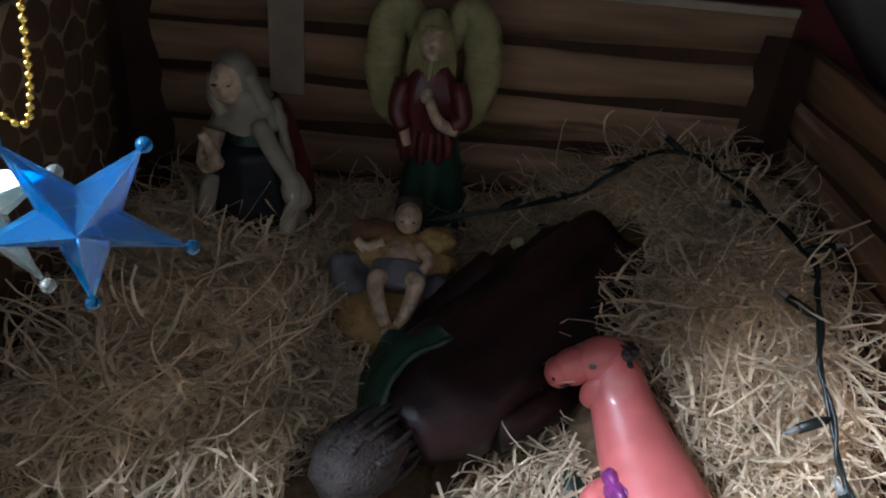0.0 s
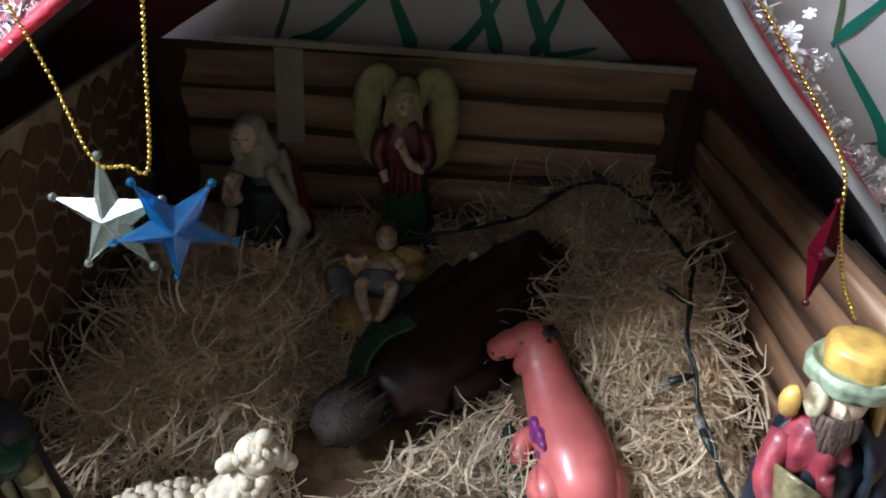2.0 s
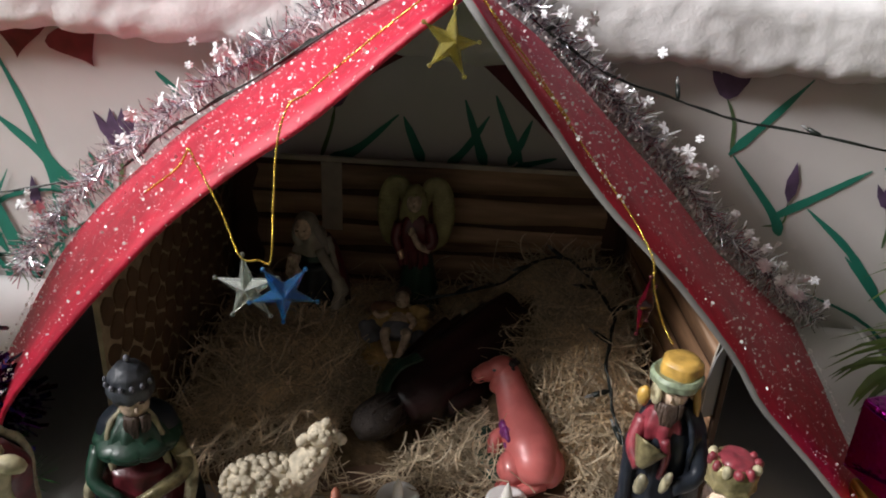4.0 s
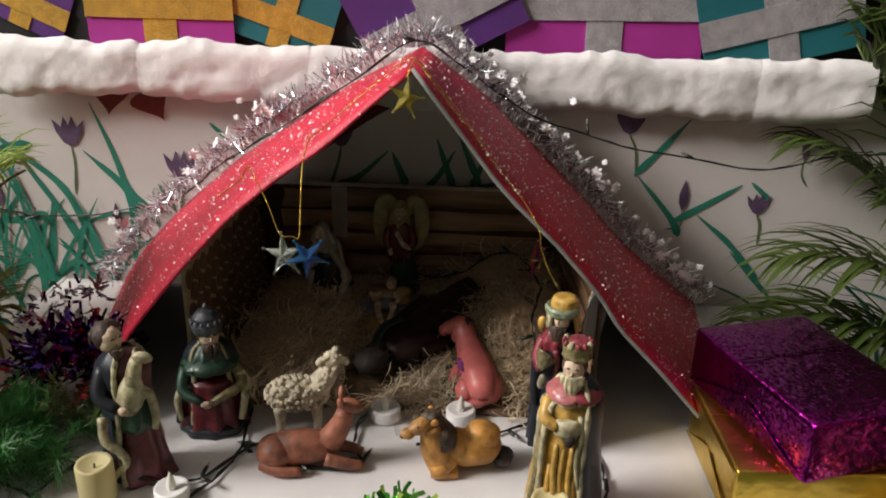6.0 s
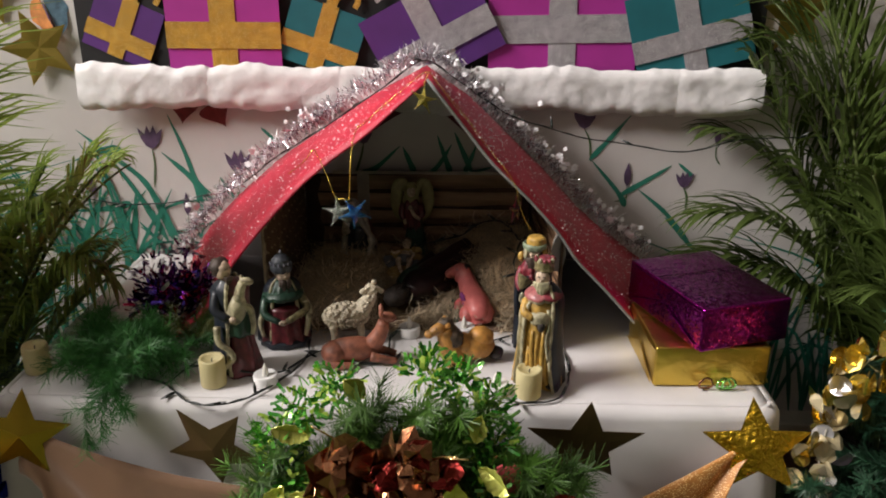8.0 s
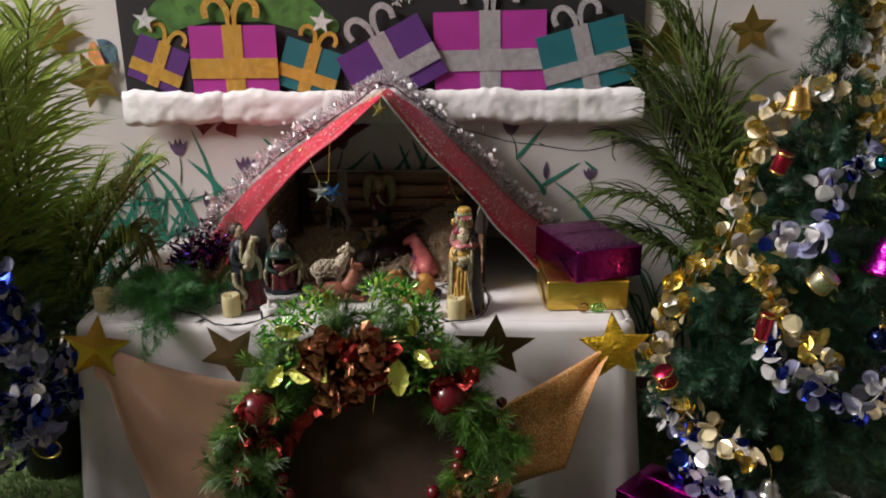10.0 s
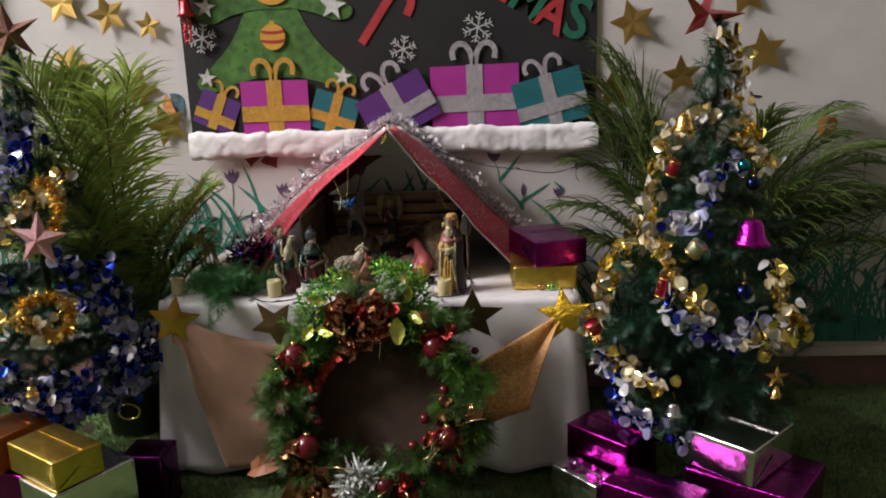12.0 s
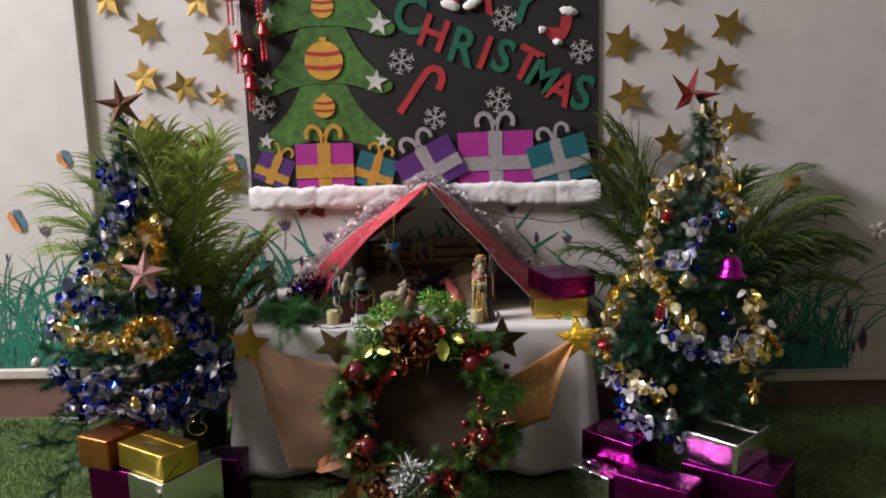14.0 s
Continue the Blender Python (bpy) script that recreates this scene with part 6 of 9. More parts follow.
# coral felt snowflake near the top
t = bmesh.new()
for k in range(3):
    box_m = on_wreath(34, WR + 0.01, 0.065)
    a = radians(60 * k)
    prism(t, [(-0.022, -0.004), (-0.022, 0.004), (0.022, 0.004), (0.022, -0.004)], 0.004, Matrix.Translation(box_m + Vector((0, 0.0003 * k, 0))) @ pose(0, 0, 0, 0, 60 * k, 0))
    for f in (-0.014, 0.014):
        prism(t, [(-0.008, -0.003), (-0.008, 0.003), (0.008, 0.003), (0.008, -0.003)], 0.004, Matrix.Translation(box_m + Vector((0, 0.0003 * k + 0.0001, 0))) @ pose(0, 0, 0, 0, 60 * k, 0) @ Matrix.Translation((f, 0, 0)) @ pose(0, 0, 0, 0, 90, 0))
M_CORAL = material("coral_felt", (0.50, 0.07, 0.08), 0.85, vary=0.1, scale=80)
part("felt_snowflake", t, M_CORAL, wreath, "coral felt snowflake", False)
# orange organza tails at the foot
M_ORGANZA = material("orange_organza", (0.22, 0.075, 0.025), 0.5, vary=0.15, scale=20, bump=0.3)
for a, e in ((-140, Vector((-0.10, -0.04, -0.12))), (-150, Vector((-0.02, -0.05, -0.10))), (-125, Vector((-0.13, -0.03, -0.04)))):
    o = on_wreath(a, WR, 0.03)
    ribbon_loop([o, o + e * 0.5 + Vector((0, -0.02, 0.01)), o + e], 0.07, M_ORGANZA, "orange organza ribbon tail", "ribbon_tail")
# ---- painted stones on the crib's side wall ----
strnd = random.Random(9)
seeds = {}
for r in range(-1, 10):
    for k in range(-1, 15):
        seeds[(r, k)] = Vector((0.165 + 0.0262 * (k + (0.5 if r % 2 else 0)) + strnd.uniform(-0.006, 0.006), TOP + 0.012 + r * 0.0225 + strnd.uniform(-0.005, 0.005)))
for (r, k), c in seeds.items():
    if not (0.168 < c.x < 0.503 and TOP + 0.004 < c.y < 0.680):
        continue
    # the cell of points nearer to this stone than to its neighbours, drawn in by the joint
    cell = [Vector((0.167, TOP + 0.003)), Vector((0.504, TOP + 0.003)), Vector((0.504, 0.683)), Vector((0.167, 0.690))]
    gap = strnd.uniform(0.0013, 0.0024)
    for (r2, k2), o in seeds.items():
        if (r2, k2) == (r, k) or (o - c).length > 0.07:
            continue
        nn = (o - c).normalized()
        lim = nn.dot((o + c) / 2) - gap
        cut = []
        for p, q in zip(cell, cell[1:] + cell[:1]):
            dp, dq = nn.dot(p) - lim, nn.dot(q) - lim
            if dp <= 0:
                cut.append(p)
            if dp * dq < 0:
                cut.append(p.lerp(q, dp / (dp - dq)))
        cell = cut
        if len(cell) < 3:
            break
    if len(cell) < 3:
        continue
    soft = []
    for p, q in zip(cell, cell[1:] + cell[:1]):
        soft += [p.lerp(q, 0.18), p.lerp(q, 0.5), p.lerp(q, 0.82)]
    bm = bmesh.new()
    X = lambda y: -0.252 + 0.004 * (y - 0.165) / 0.343
    A = [bm.verts.new((X(p.x) + 0.0016, p.x + 0.0012 * noise.noise(Vector((p.x * 260, p.y * 260, 0))), p.y + 0.0012 * noise.noise(Vector((p.x * 260, p.y * 260, 9))))) for p in soft]
    B = [bm.verts.new(v.co + Vector((-0.0016, 0, 0))) for v in A]
    bm.faces.new(A)
    for i in range(len(A)):
        bm.faces.new((A[(i + 1) % len(A)], A[i], B[i], B[(i + 1) % len(A)]))
    part("stone", bm, M_STONE, ts, "", False)
# dark brown strips in the two back corners, widening towards the foot
M_CORNER = material("dark_corner_brown", (0.050, 0.022, 0.013), 0.8, vary=0.25, scale=30)
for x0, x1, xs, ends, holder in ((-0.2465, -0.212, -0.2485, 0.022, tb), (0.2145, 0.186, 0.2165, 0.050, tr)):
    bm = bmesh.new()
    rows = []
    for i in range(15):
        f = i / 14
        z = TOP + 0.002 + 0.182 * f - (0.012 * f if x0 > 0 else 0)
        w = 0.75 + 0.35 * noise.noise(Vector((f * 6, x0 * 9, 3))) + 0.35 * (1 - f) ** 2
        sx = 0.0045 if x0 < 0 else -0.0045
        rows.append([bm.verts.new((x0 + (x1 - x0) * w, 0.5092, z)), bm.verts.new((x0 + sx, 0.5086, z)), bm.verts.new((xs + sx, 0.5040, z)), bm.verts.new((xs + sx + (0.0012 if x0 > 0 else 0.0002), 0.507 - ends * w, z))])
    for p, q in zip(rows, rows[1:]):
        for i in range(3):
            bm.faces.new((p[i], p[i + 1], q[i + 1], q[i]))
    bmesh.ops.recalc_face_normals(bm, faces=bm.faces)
    ob = part("corner_strip", bm, M_CORNER, holder, "dark brown strip in the corner", False)
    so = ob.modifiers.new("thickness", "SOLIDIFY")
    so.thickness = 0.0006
# pale batten painted on the plank wall, and the torn paper edge along its top
bm = bmesh.new()
M_PALE = material("pale_tape", (0.46, 0.40, 0.33), 0.7, vary=0.12, scale=40)
box(bm, (-0.140, 0.5078, 0.600), (-0.116, 0.5102, 0.6845))
part("batten", bm, M_PALE, tb, "pale strip of tape", False)
bm = bmesh.new()
box(bm, (-0.19, 0.5092, 0.6848), (0.212, 0.5150, 0.6905), bevel=0.0008)
part("top_edge", bm, M_PALE, tb, "pale paper edge", False)
# torn flap at the front of the side wall
for o, mat, yaw in ((0.0, M_PALE, 62), (0.0045, M_CARDIN, 48)):
    bm = bmesh.new()
    prism(bm, [(-0.034, -0.002), (-0.030, 0.022), (-0.020, 0.046), (-0.006, 0.056), (0.010, 0.050), (0.018, 0.030), (0.012, 0.004), (0.004, -0.016)], 0.0012, pose(0.2325 + o, 0.168 - o, 0.632, 0, 0, yaw))
    part("torn_flap", bm, mat, tr, "torn pale paper flap", False)
# brown card floor of the crib
bm = bmesh.new()
box(bm, (-0.246, 0.172, TOP + 0.0008), (0.228, 0.510, TOP + 0.0042), bevel=0.001)
M_BROWNCARD = material("brown_card", (0.16, 0.095, 0.06), 0.85, vary=0.15, scale=25)
tagged(link("crib_floor", bm, M_BROWNCARD, False), "brown card floor of the crib on the table", "crib floor")

# ---- straw ----
M_STRAW = leaf_material("wood_wool", (0.66, 0.54, 0.38), 0.42, 0.25, 0.5)
# mound under the strands: shade in the gaps put into its dark colour
M_STRAWB = material("wood_wool_shade", (0.11, 0.072, 0.036), 0.9, vary=0.3, scale=90, bump=0.8, bump_scale=250)


def smoothstep(a, b, v):
    v = max(0.0, min(1.0, (v - a) / (b - a)))
    return v * v * (3 - 2 * v)


def straw_height(x, y):
    edge = smoothstep(-0.235, -0.17, x) * smoothstep(0.225, 0.18, x) * smoothstep(0.185, 0.25, y) * smoothstep(0.52, 0.46, y)
    h = 0.027 + 0.060 * smoothstep(0.02, 0.15, x) * smoothstep(0.20, 0.32, y) + 0.022 * smoothstep(-0.05, -0.14, x) + 0.012 * noise.noise(Vector((x * 22, y * 22, 1)))
    h -= 0.022 * smoothstep(0.05, 0.0, abs(x - 0.03)) * smoothstep(0.33, 0.25, y)
    h -= 0.016 * smoothstep(0.050, 0.02, abs((x - 0.015) * 0.76 - (y - 0.293) * 0.65)) * smoothstep(-0.07, -0.03, x) * smoothstep(0.11, 0.07, x)
    h -= 0.025 * smoothstep(0.42, 0.47, y) * smoothstep(-0.06, -0.12, x)
    return TOP + 0.004 + max(0.0, h) * edge


def near_line(x, y, a, b):
    """Distance in the plan from a point to the line between a and b."""
    p, a, b = Vector((x, y)), Vector(a), Vector(b)
    f = max(0.0, min(1.0, (p - a).dot(b - a) / (b - a).length_squared))
    return (p - a.lerp(b, f)).length


straw = thing("straw_bed", "tangled pale wood-wool straw heaped on the crib's floor", "straw")
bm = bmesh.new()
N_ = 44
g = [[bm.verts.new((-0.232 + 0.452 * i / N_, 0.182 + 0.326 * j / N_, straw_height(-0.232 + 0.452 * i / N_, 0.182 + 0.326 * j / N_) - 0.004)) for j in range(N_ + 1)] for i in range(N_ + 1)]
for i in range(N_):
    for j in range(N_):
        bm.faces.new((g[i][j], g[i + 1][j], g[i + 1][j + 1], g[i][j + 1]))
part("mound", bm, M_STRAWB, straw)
rs = random.Random(33)
vs, fs = [], []
for k in range(18400):
    if k < 18000:
        x, y = rs.uniform(-0.225, 0.212), rs.uniform(0.198, 0.500)
    else:
        x, y = rs.uniform(-0.16, 0.20), rs.uniform(0.165, 0.21)
    if near_line(x, y, (0.080, 0.272), (0.112, 0.180)) < 0.022 or near_line(x, y, (0.090, 0.388), (-0.050, 0.214)) < 0.027 or near_line(x, y, (-0.034, 0.335), (-0.034, 0.385)) < 0.028:
        if rs.random() < 0.93:
            continue
    z = straw_height(x, y) + rs.uniform(-0.004, 0.010)
    L_ = rs.uniform(0.02, 0.075)
    a = rs.uniform(0, 6.283)
    turn = rs.gauss(0, 2.3)
    tilt = rs.gauss(0.05, 0.24)
    w = rs.choice((0.00028, 0.00035, 0.00045, 0.0006, 0.0009))
    p = Vector((x, y, z))
    n = 8
    prev = None
    for i in range(n + 1):
        d = Vector((math.cos(a) * math.cos(tilt), math.sin(a) * math.cos(tilt), math.sin(tilt)))
        s = Vector((-math.sin(a), math.cos(a), rs.uniform(-0.4, 0.4))).normalized() * w
        i0 = len(vs)
        q = Vector((min(0.215, max(-0.240, p.x)), min(0.505, p.y), max(p.z, TOP + 0.0065 if p.y > 0.172 else TOP + 0.002)))
        vs += [tuple(q + s), tuple(q - s)]
        if prev is not None:
            fs.append((prev, prev + 1, i0 + 1, i0))
        prev = i0
        p = p + d * (L_ / n)
        if near_line(p.x, p.y, (0.080, 0.272), (0.112, 0.180)) < 0.019 or near_line(p.x, p.y, (0.090, 0.388), (-0.050, 0.214)) < 0.024 or near_line(p.x, p.y, (-0.034, 0.330), (-0.034, 0.385)) < 0.026:
            break
        a += turn / n + rs.gauss(0, 0.12)
        tilt += rs.gauss(-0.05, 0.16)
        floor_z = straw_height(p.x, p.y) - 0.003
        if p.z < floor_z:
            p.z, tilt = floor_z, abs(tilt) * 0.5
me = soup(vs, fs)
me.materials.append(M_STRAW)
ob = new("strand", me)
ob.parent = straw
tagged(ob, kind="stuff")

# ---- figurines: each one plain painted mesh ----
SKIN = material("painted_skin", (0.50, 0.38, 0.28), 0.5, vary=0.3, scale=160, coat=0.1, bump=0.2, bump_scale=300, stain=((0.16, 0.10, 0.07), 110, 0.60))
CREAM = material("painted_cream", (0.40, 0.36, 0.23), 0.5, vary=0.3, scale=110, coat=0.1, bump=0.25, bump_scale=260, stain=((0.14, 0.11, 0.06), 70, 0.56))
NAVY = material("painted_navy", (0.014, 0.018, 0.026), 0.42, vary=0.25, scale=80, coat=0.08, spec=0.35)
DGREEN = material("painted_dark_green", (0.013, 0.048, 0.029), 0.42, vary=0.25, scale=80, coat=0.12, bump=0.2, bump_scale=160)
DRED = material("painted_dark_red", (0.105, 0.012, 0.018), 0.4, bump=0.25, bump_scale=200, vary=0.35, scale=80, coat=0.3, stain=((0.10, 0.012, 0.015), 60, 0.6))
YELLOW = material("painted_ochre", (0.48, 0.29, 0.065), 0.42, vary=0.25, scale=90, coat=0.25, bump=0.25, bump_scale=220, stain=((0.22, 0.12, 0.03), 60, 0.60))
HAIR = material("painted_brown_hair", (0.06, 0.038, 0.028), 0.55, vary=0.3, scale=120, bump=0.5, bump_scale=500)
MAROON = material("painted_maroon", (0.019, 0.006, 0.007), 0.42, vary=0.45, scale=70, bump=0.75, bump_scale=75, spec=0.35, stain=((0.040, 0.015, 0.015), 40, 0.60), stretch=(1.0, 1.0, 0.25))
GREYH = material("painted_grey_hair", (0.030, 0.022, 0.018), 0.7, vary=0.35, scale=140, bump=0.7, bump_scale=600)
WING = material("painted_wing", (0.31, 0.28, 0.125), 0.5, vary=0.15, scale=90, bump=0.4, bump_scale=300)
SHEEP = material("painted_fleece", (0.56, 0.49, 0.37), 0.7, vary=0.2, scale=150, stain=((0.42, 0.35, 0.24), 110, 0.62))
DEER = material("painted_russet", (0.25, 0.085, 0.05), 0.55, vary=0.3, scale=90, bump=0.2, bump_scale=200, stain=((0.13, 0.05, 0.03), 34, 0.55))
CAMEL = material("painted_tan", (0.42, 0.20, 0.045), 0.5, vary=0.3, scale=80, bump=0.35, bump_scale=160, stain=((0.20, 0.10, 0.03), 40, 0.58))
MANE = material("painted_dark_mane", (0.07, 0.045, 0.025), 0.6, vary=0.4, scale=120, bump=0.7, bump_scale=260, stain=((0.22, 0.12, 0.05), 60, 0.60))
ROSE = material("painted_rose", (0.36, 0.115, 0.115), 0.4, vary=0.25, scale=120, coat=0.3, bump=0.2, stain=((0.10, 0.02, 0.03), 60, 0.58))
OLIVE = material("painted_olive_gilt", (0.20, 0.17, 0.085), 0.35, metal=0.3, vary=0.35, scale=150, bump=0.4, bump_scale=240)
PINK = material("painted_coral", (0.52, 0.13, 0.12), 0.42, vary=0.14, scale=40, coat=0.2, bump=0.12, bump_scale=120, stain=((0.58, 0.22, 0.20), 30, 0.60))
VIOLET = material("painted_violet", (0.20, 0.03, 0.18), 0.4, vary=0.2, scale=120, coat=0.3)
BLACKP = material("painted_black", (0.02, 0.014, 0.014), 0.4, vary=0.3, scale=100)
HAY = material("painted_hay", (0.36, 0.235, 0.085), 0.6, vary=0.2, scale=150, bump=0.7, bump_scale=400)
VEIL = material("painted_veil", (0.30, 0.275, 0.23), 0.55, vary=0.15, scale=90, bump=0.2, bump_scale=200)
SLATE = material("painted_slate", (0.045, 0.05, 0.06), 0.45, vary=0.35, scale=120, bump=0.4, bump_scale=220, stain=((0.11, 0.115, 0.12), 90, 0.60))
SCARF = material("painted_scarf_red", (0.21, 0.030, 0.042), 0.45, vary=0.3, scale=100, bump=0.3, bump_scale=180, coat=0.2, stain=((0.10, 0.012, 0.02), 60, 0.58))
RUST = material("painted_rust", (0.15, 0.07, 0.035), 0.6, vary=0.25, scale=120, bump=0.4, bump_scale=300)
MINT = material("painted_pale_green", (0.24, 0.29, 0.19), 0.45, vary=0.3, scale=120, bump=0.3, bump_scale=220, stain=((0.09, 0.10, 0.06), 70, 0.56))
GREYB = material("painted_grey_blue", (0.14, 0.14, 0.17), 0.5, vary=0.2, scale=90)


def robe(bm, prof, mat, at=Matrix(), squash=(1, 1), folds=9, deep=0.10, seed=0.0, seg=40):
    """A draped garment: a turned form whose surface falls in folds that deepen downwards."""
    z0, z1 = prof[0][1], prof[-1][1]
    rings = []
    pts = []
    for (r0, a), (r1, b) in zip(prof, prof[1:]):
        for k in range(4):
            pts.append((r0 + (r1 - r0) * k / 4, a + (b - a) * k / 4))
    pts.append(prof[-1])
    for r, z in pts:
        f = abs((z1 - z) / (z1 - z0)) ** 0.7
        ring = []
        for k in range(seg):
            u = 6.28318 * k / seg
            w = 1 + deep * f * (math.sin(folds * u + seed + 1.2 * noise.noise(Vector((math.cos(u), math.sin(u), z * 30 + seed)))) * 0.7 + 0.5 * noise.noise(Vector((3 * math.cos(u), 3 * math.sin(u), seed))))
            ring.append(bm.verts.new(at @ Vector((r * w * squash[0] * math.cos(u), r * w * squash[1] * math.sin(u), z))))
        rings.append(ring)
    for A, B in zip(rings, rings[1:]):
        for k in range(seg):
            bm.faces.new((A[k], A[(k + 1) % seg], B[(k + 1) % seg], B[k])).material_index = mat
    bm.faces.new(rings[0][::-1]).material_index = mat
    bm.faces.new(rings[-1]).material_index = mat


def limb(bm, pts, radii, mat, seg=10):
    tube(bm, smooth_path(pts, 4), [radii[0] + (radii[-1] - radii[0]) * i / (4 * (len(pts) - 1)) for i in range(4 * (len(pts) - 1) + 1)], seg, mat)


def head(bm, c, r, skin, hair, beard, turn=0.0, veil=None):
    """Face with brow, nose and beard, and hair or a veil behind it."""
    m = pose(*c, 0, 0, turn)
    P = lambda x, y, z: tuple(m @ Vector((x * r, y * r, z * r)))
    blob(bm, P(0, 0, 0), (0.82 * r, 0.9 * r, 1.05 * r), skin, (0, 0, turn), 3)
    blob(bm, P(0, -0.92, -0.05), (0.13 * r, 0.2 * r, 0.22 * r), skin, (0, 0, turn), 1)
    for s in (-1, 1):
        blob(bm, P(0.3 * s, -0.8, 0.28), (0.22 * r, 0.1 * r, 0.07 * r), hair, (0, 0, turn), 1)
    blob(bm, P(0, 0.28, 0.2), (0.98 * r, 0.9 * r, 1.05 * r), veil if veil is not None else hair, (0, 0, turn), 3, r * 0.12, 3 / r)
    if beard is not None:
        blob(bm, P(0, -0.6, -0.75), (0.62 * r, 0.5 * r, 0.75 * r), beard, (0, 0, turn), 3, r * 0.18, 5 / r)


def statue(name, bm, mats, m, label, cat="figurine"):
    for f in bm.faces:
        f.smooth = True
    ob = link(name, bm, mats)
    ob.matrix_world = m
    return tagged(ob, label, cat, "crib figurines")


def cloak(bm, prof, a0, a1, mat, trim, at=Matrix(), squash=(1, 0.8), seed=0.0, seg=26, thick=0.0035, hem=0.0028):
    """A cloak open in front: a thick sheet round part of a turned form, with a raised trim along its two edges."""
    pts = smooth_path([(r, 0, z) for r, z in prof], 5)
    n = len(pts)
    skins = []
    for off in (0.0, -thick):
        rows = []
        for i, q in enumerate(pts):
            f = 1 - i / (n - 1)
            row = []
            for k in range(seg + 1):
                sway = 10 * math.sin(4.2 * f + seed) * f
                u = radians(a0 + sway + (a1 - a0) * k / seg)
                w = 1 + 0.13 * f * math.sin(0.42 * k + seed) + 0.06 * noise.noise(Vector((k * 0.4, f * 4, seed)))
                r = q.x * w + off
                row.append(bm.verts.new(at @ Vector((r * squash[0] * math.cos(u), r * squash[1] * math.sin(u), q.z))))
            rows.append(row)
        skins.append(rows)
    A, B = skins
    for i in range(n - 1):
        for k in range(seg):
            bm.faces.new((A[i][k], A[i][k + 1], A[i + 1][k + 1], A[i + 1][k])).material_index = mat
            bm.faces.new((B[i][k], B[i + 1][k], B[i + 1][k + 1], B[i][k + 1])).material_index = mat
    for i in (0, n - 1):
        for k in range(seg):
            bm.faces.new((A[i][k], A[i][k + 1], B[i][k + 1], B[i][k])).material_index = mat
    for k in (0, seg):
        tube(bm, [A[i][k].co.copy() for i in range(n)], [hem * (0.75 + 0.5 * abs(math.sin(0.9 * i + seed))) for i in range(n)], 8, trim)


def petals(bm, c, r, z, count, mat, trim, size, a0=0, a1=360):
    """A ruff of scalloped lobes round the neck."""
    for k in range(count):
        a = a0 + (a1 - a0) * (k + 0.5) / count
        u = radians(a)
        blob(bm, (c[0] + r * math.cos(u), c[1] + r * math.sin(u), z), (size * 1.15, size * 0.95, size * 0.30), mat, (26, 0, a + 90), 2, size * 0.12, 60)
        blob(bm, (c[0] + r * 1.22 * math.cos(u), c[1] + r * 1.22 * math.sin(u), z - size * 0.42), (size * 0.95, size * 0.45, size * 0.22), trim, (34, 0, a + 90), 2, size * 0.1, 60)


def beard_of(bm, c, w, d, h, mat, rnd, count=16):
    """Locks of a beard hanging from the chin."""
    for k in range(count):
        f = rnd.uniform(-1, 1)
        o = Vector((c[0] + w * f, c[1] + d * (abs(f) ** 2) * 0.7, c[2]))
        l = h * (1.05 - 0.55 * abs(f)) * rnd.uniform(0.8, 1.1)
        limb(bm, [o, o + Vector((w * 0.1 * rnd.gauss(0, 1), -d * 0.5, -l * 0.5)), o + Vector((-w * f * 0.45, -d * 0.2, -l))], [0.0030, 0.0010], mat, 6)


frd = random.Random(77)
# robed figure with a lamb in the arms
bm = bmesh.new()
robe(bm, [(0.035, 0.0), (0.032, 0.014), (0.025, 0.045), (0.021, 0.085), (0.022, 0.12), (0.024, 0.138), (0.011, 0.155)], 0, squash=(1, 0.78), seed=1, folds=7, deep=0.20)
cloak(bm, [(0.036, 0.004), (0.031, 0.05), (0.027, 0.09), (0.029, 0.135), (0.013, 0.157)], 60, 262, 1, 2, Matrix.Translation((-0.004, 0.003, 0)), (1, 0.85), 2)
limb(bm, [(-0.026, -0.020, 0.085), (-0.024, -0.028, 0.062), (-0.010, -0.030, 0.050), (-0.004, -0.031, 0.036), (-0.016, -0.031, 0.022), (-0.024, -0.028, 0.010)], [0.0055, 0.0030], 2)
head(bm, (-0.013, -0.004, 0.170), 0.0150, 3, 4, None, 55)
for k in range(26):
    u, v = frd.uniform(0, 6.283), frd.uniform(0.0, 1)
    q = math.sqrt(1 - v * v)
    o = Vector((-0.017 + 0.0145 * q * math.cos(u), 0.002 + 0.0145 * q * math.sin(u), 0.173 + 0.0145 * v))
    limb(bm, [o, o + Vector((-0.002, 0.001, -0.006)), o + Vector((-0.002, 0.002, -0.014))], [0.0026, 0.0015], 4, 6)
beard_of(bm, (-0.004, -0.014, 0.162), 0.006, 0.004, 0.014, 4, frd, 9)
blob(bm, (0.006, -0.021, 0.112), (0.0135, 0.0105, 0.026), 2, (0, 14, 0), 3, 0.003, 90)
limb(bm, [(0.010, -0.022, 0.128), (0.014, -0.023, 0.145), (0.018, -0.024, 0.156)], [0.0085, 0.0065], 2)
blob(bm, (0.024, -0.025, 0.159), (0.0105, 0.0065, 0.0062), 2, (0, 12, 0), 2, 0.001, 120)
blob(bm, (0.016, -0.019, 0.163), (0.003, 0.006, 0.004), 2, (20, 0, 0), 1)
limb(bm, [(0.014, -0.022, 0.120), (0.025, -0.020, 0.112), (0.028, -0.018, 0.086), (0.026, -0.018, 0.070)], [0.0060, 0.0035], 2)
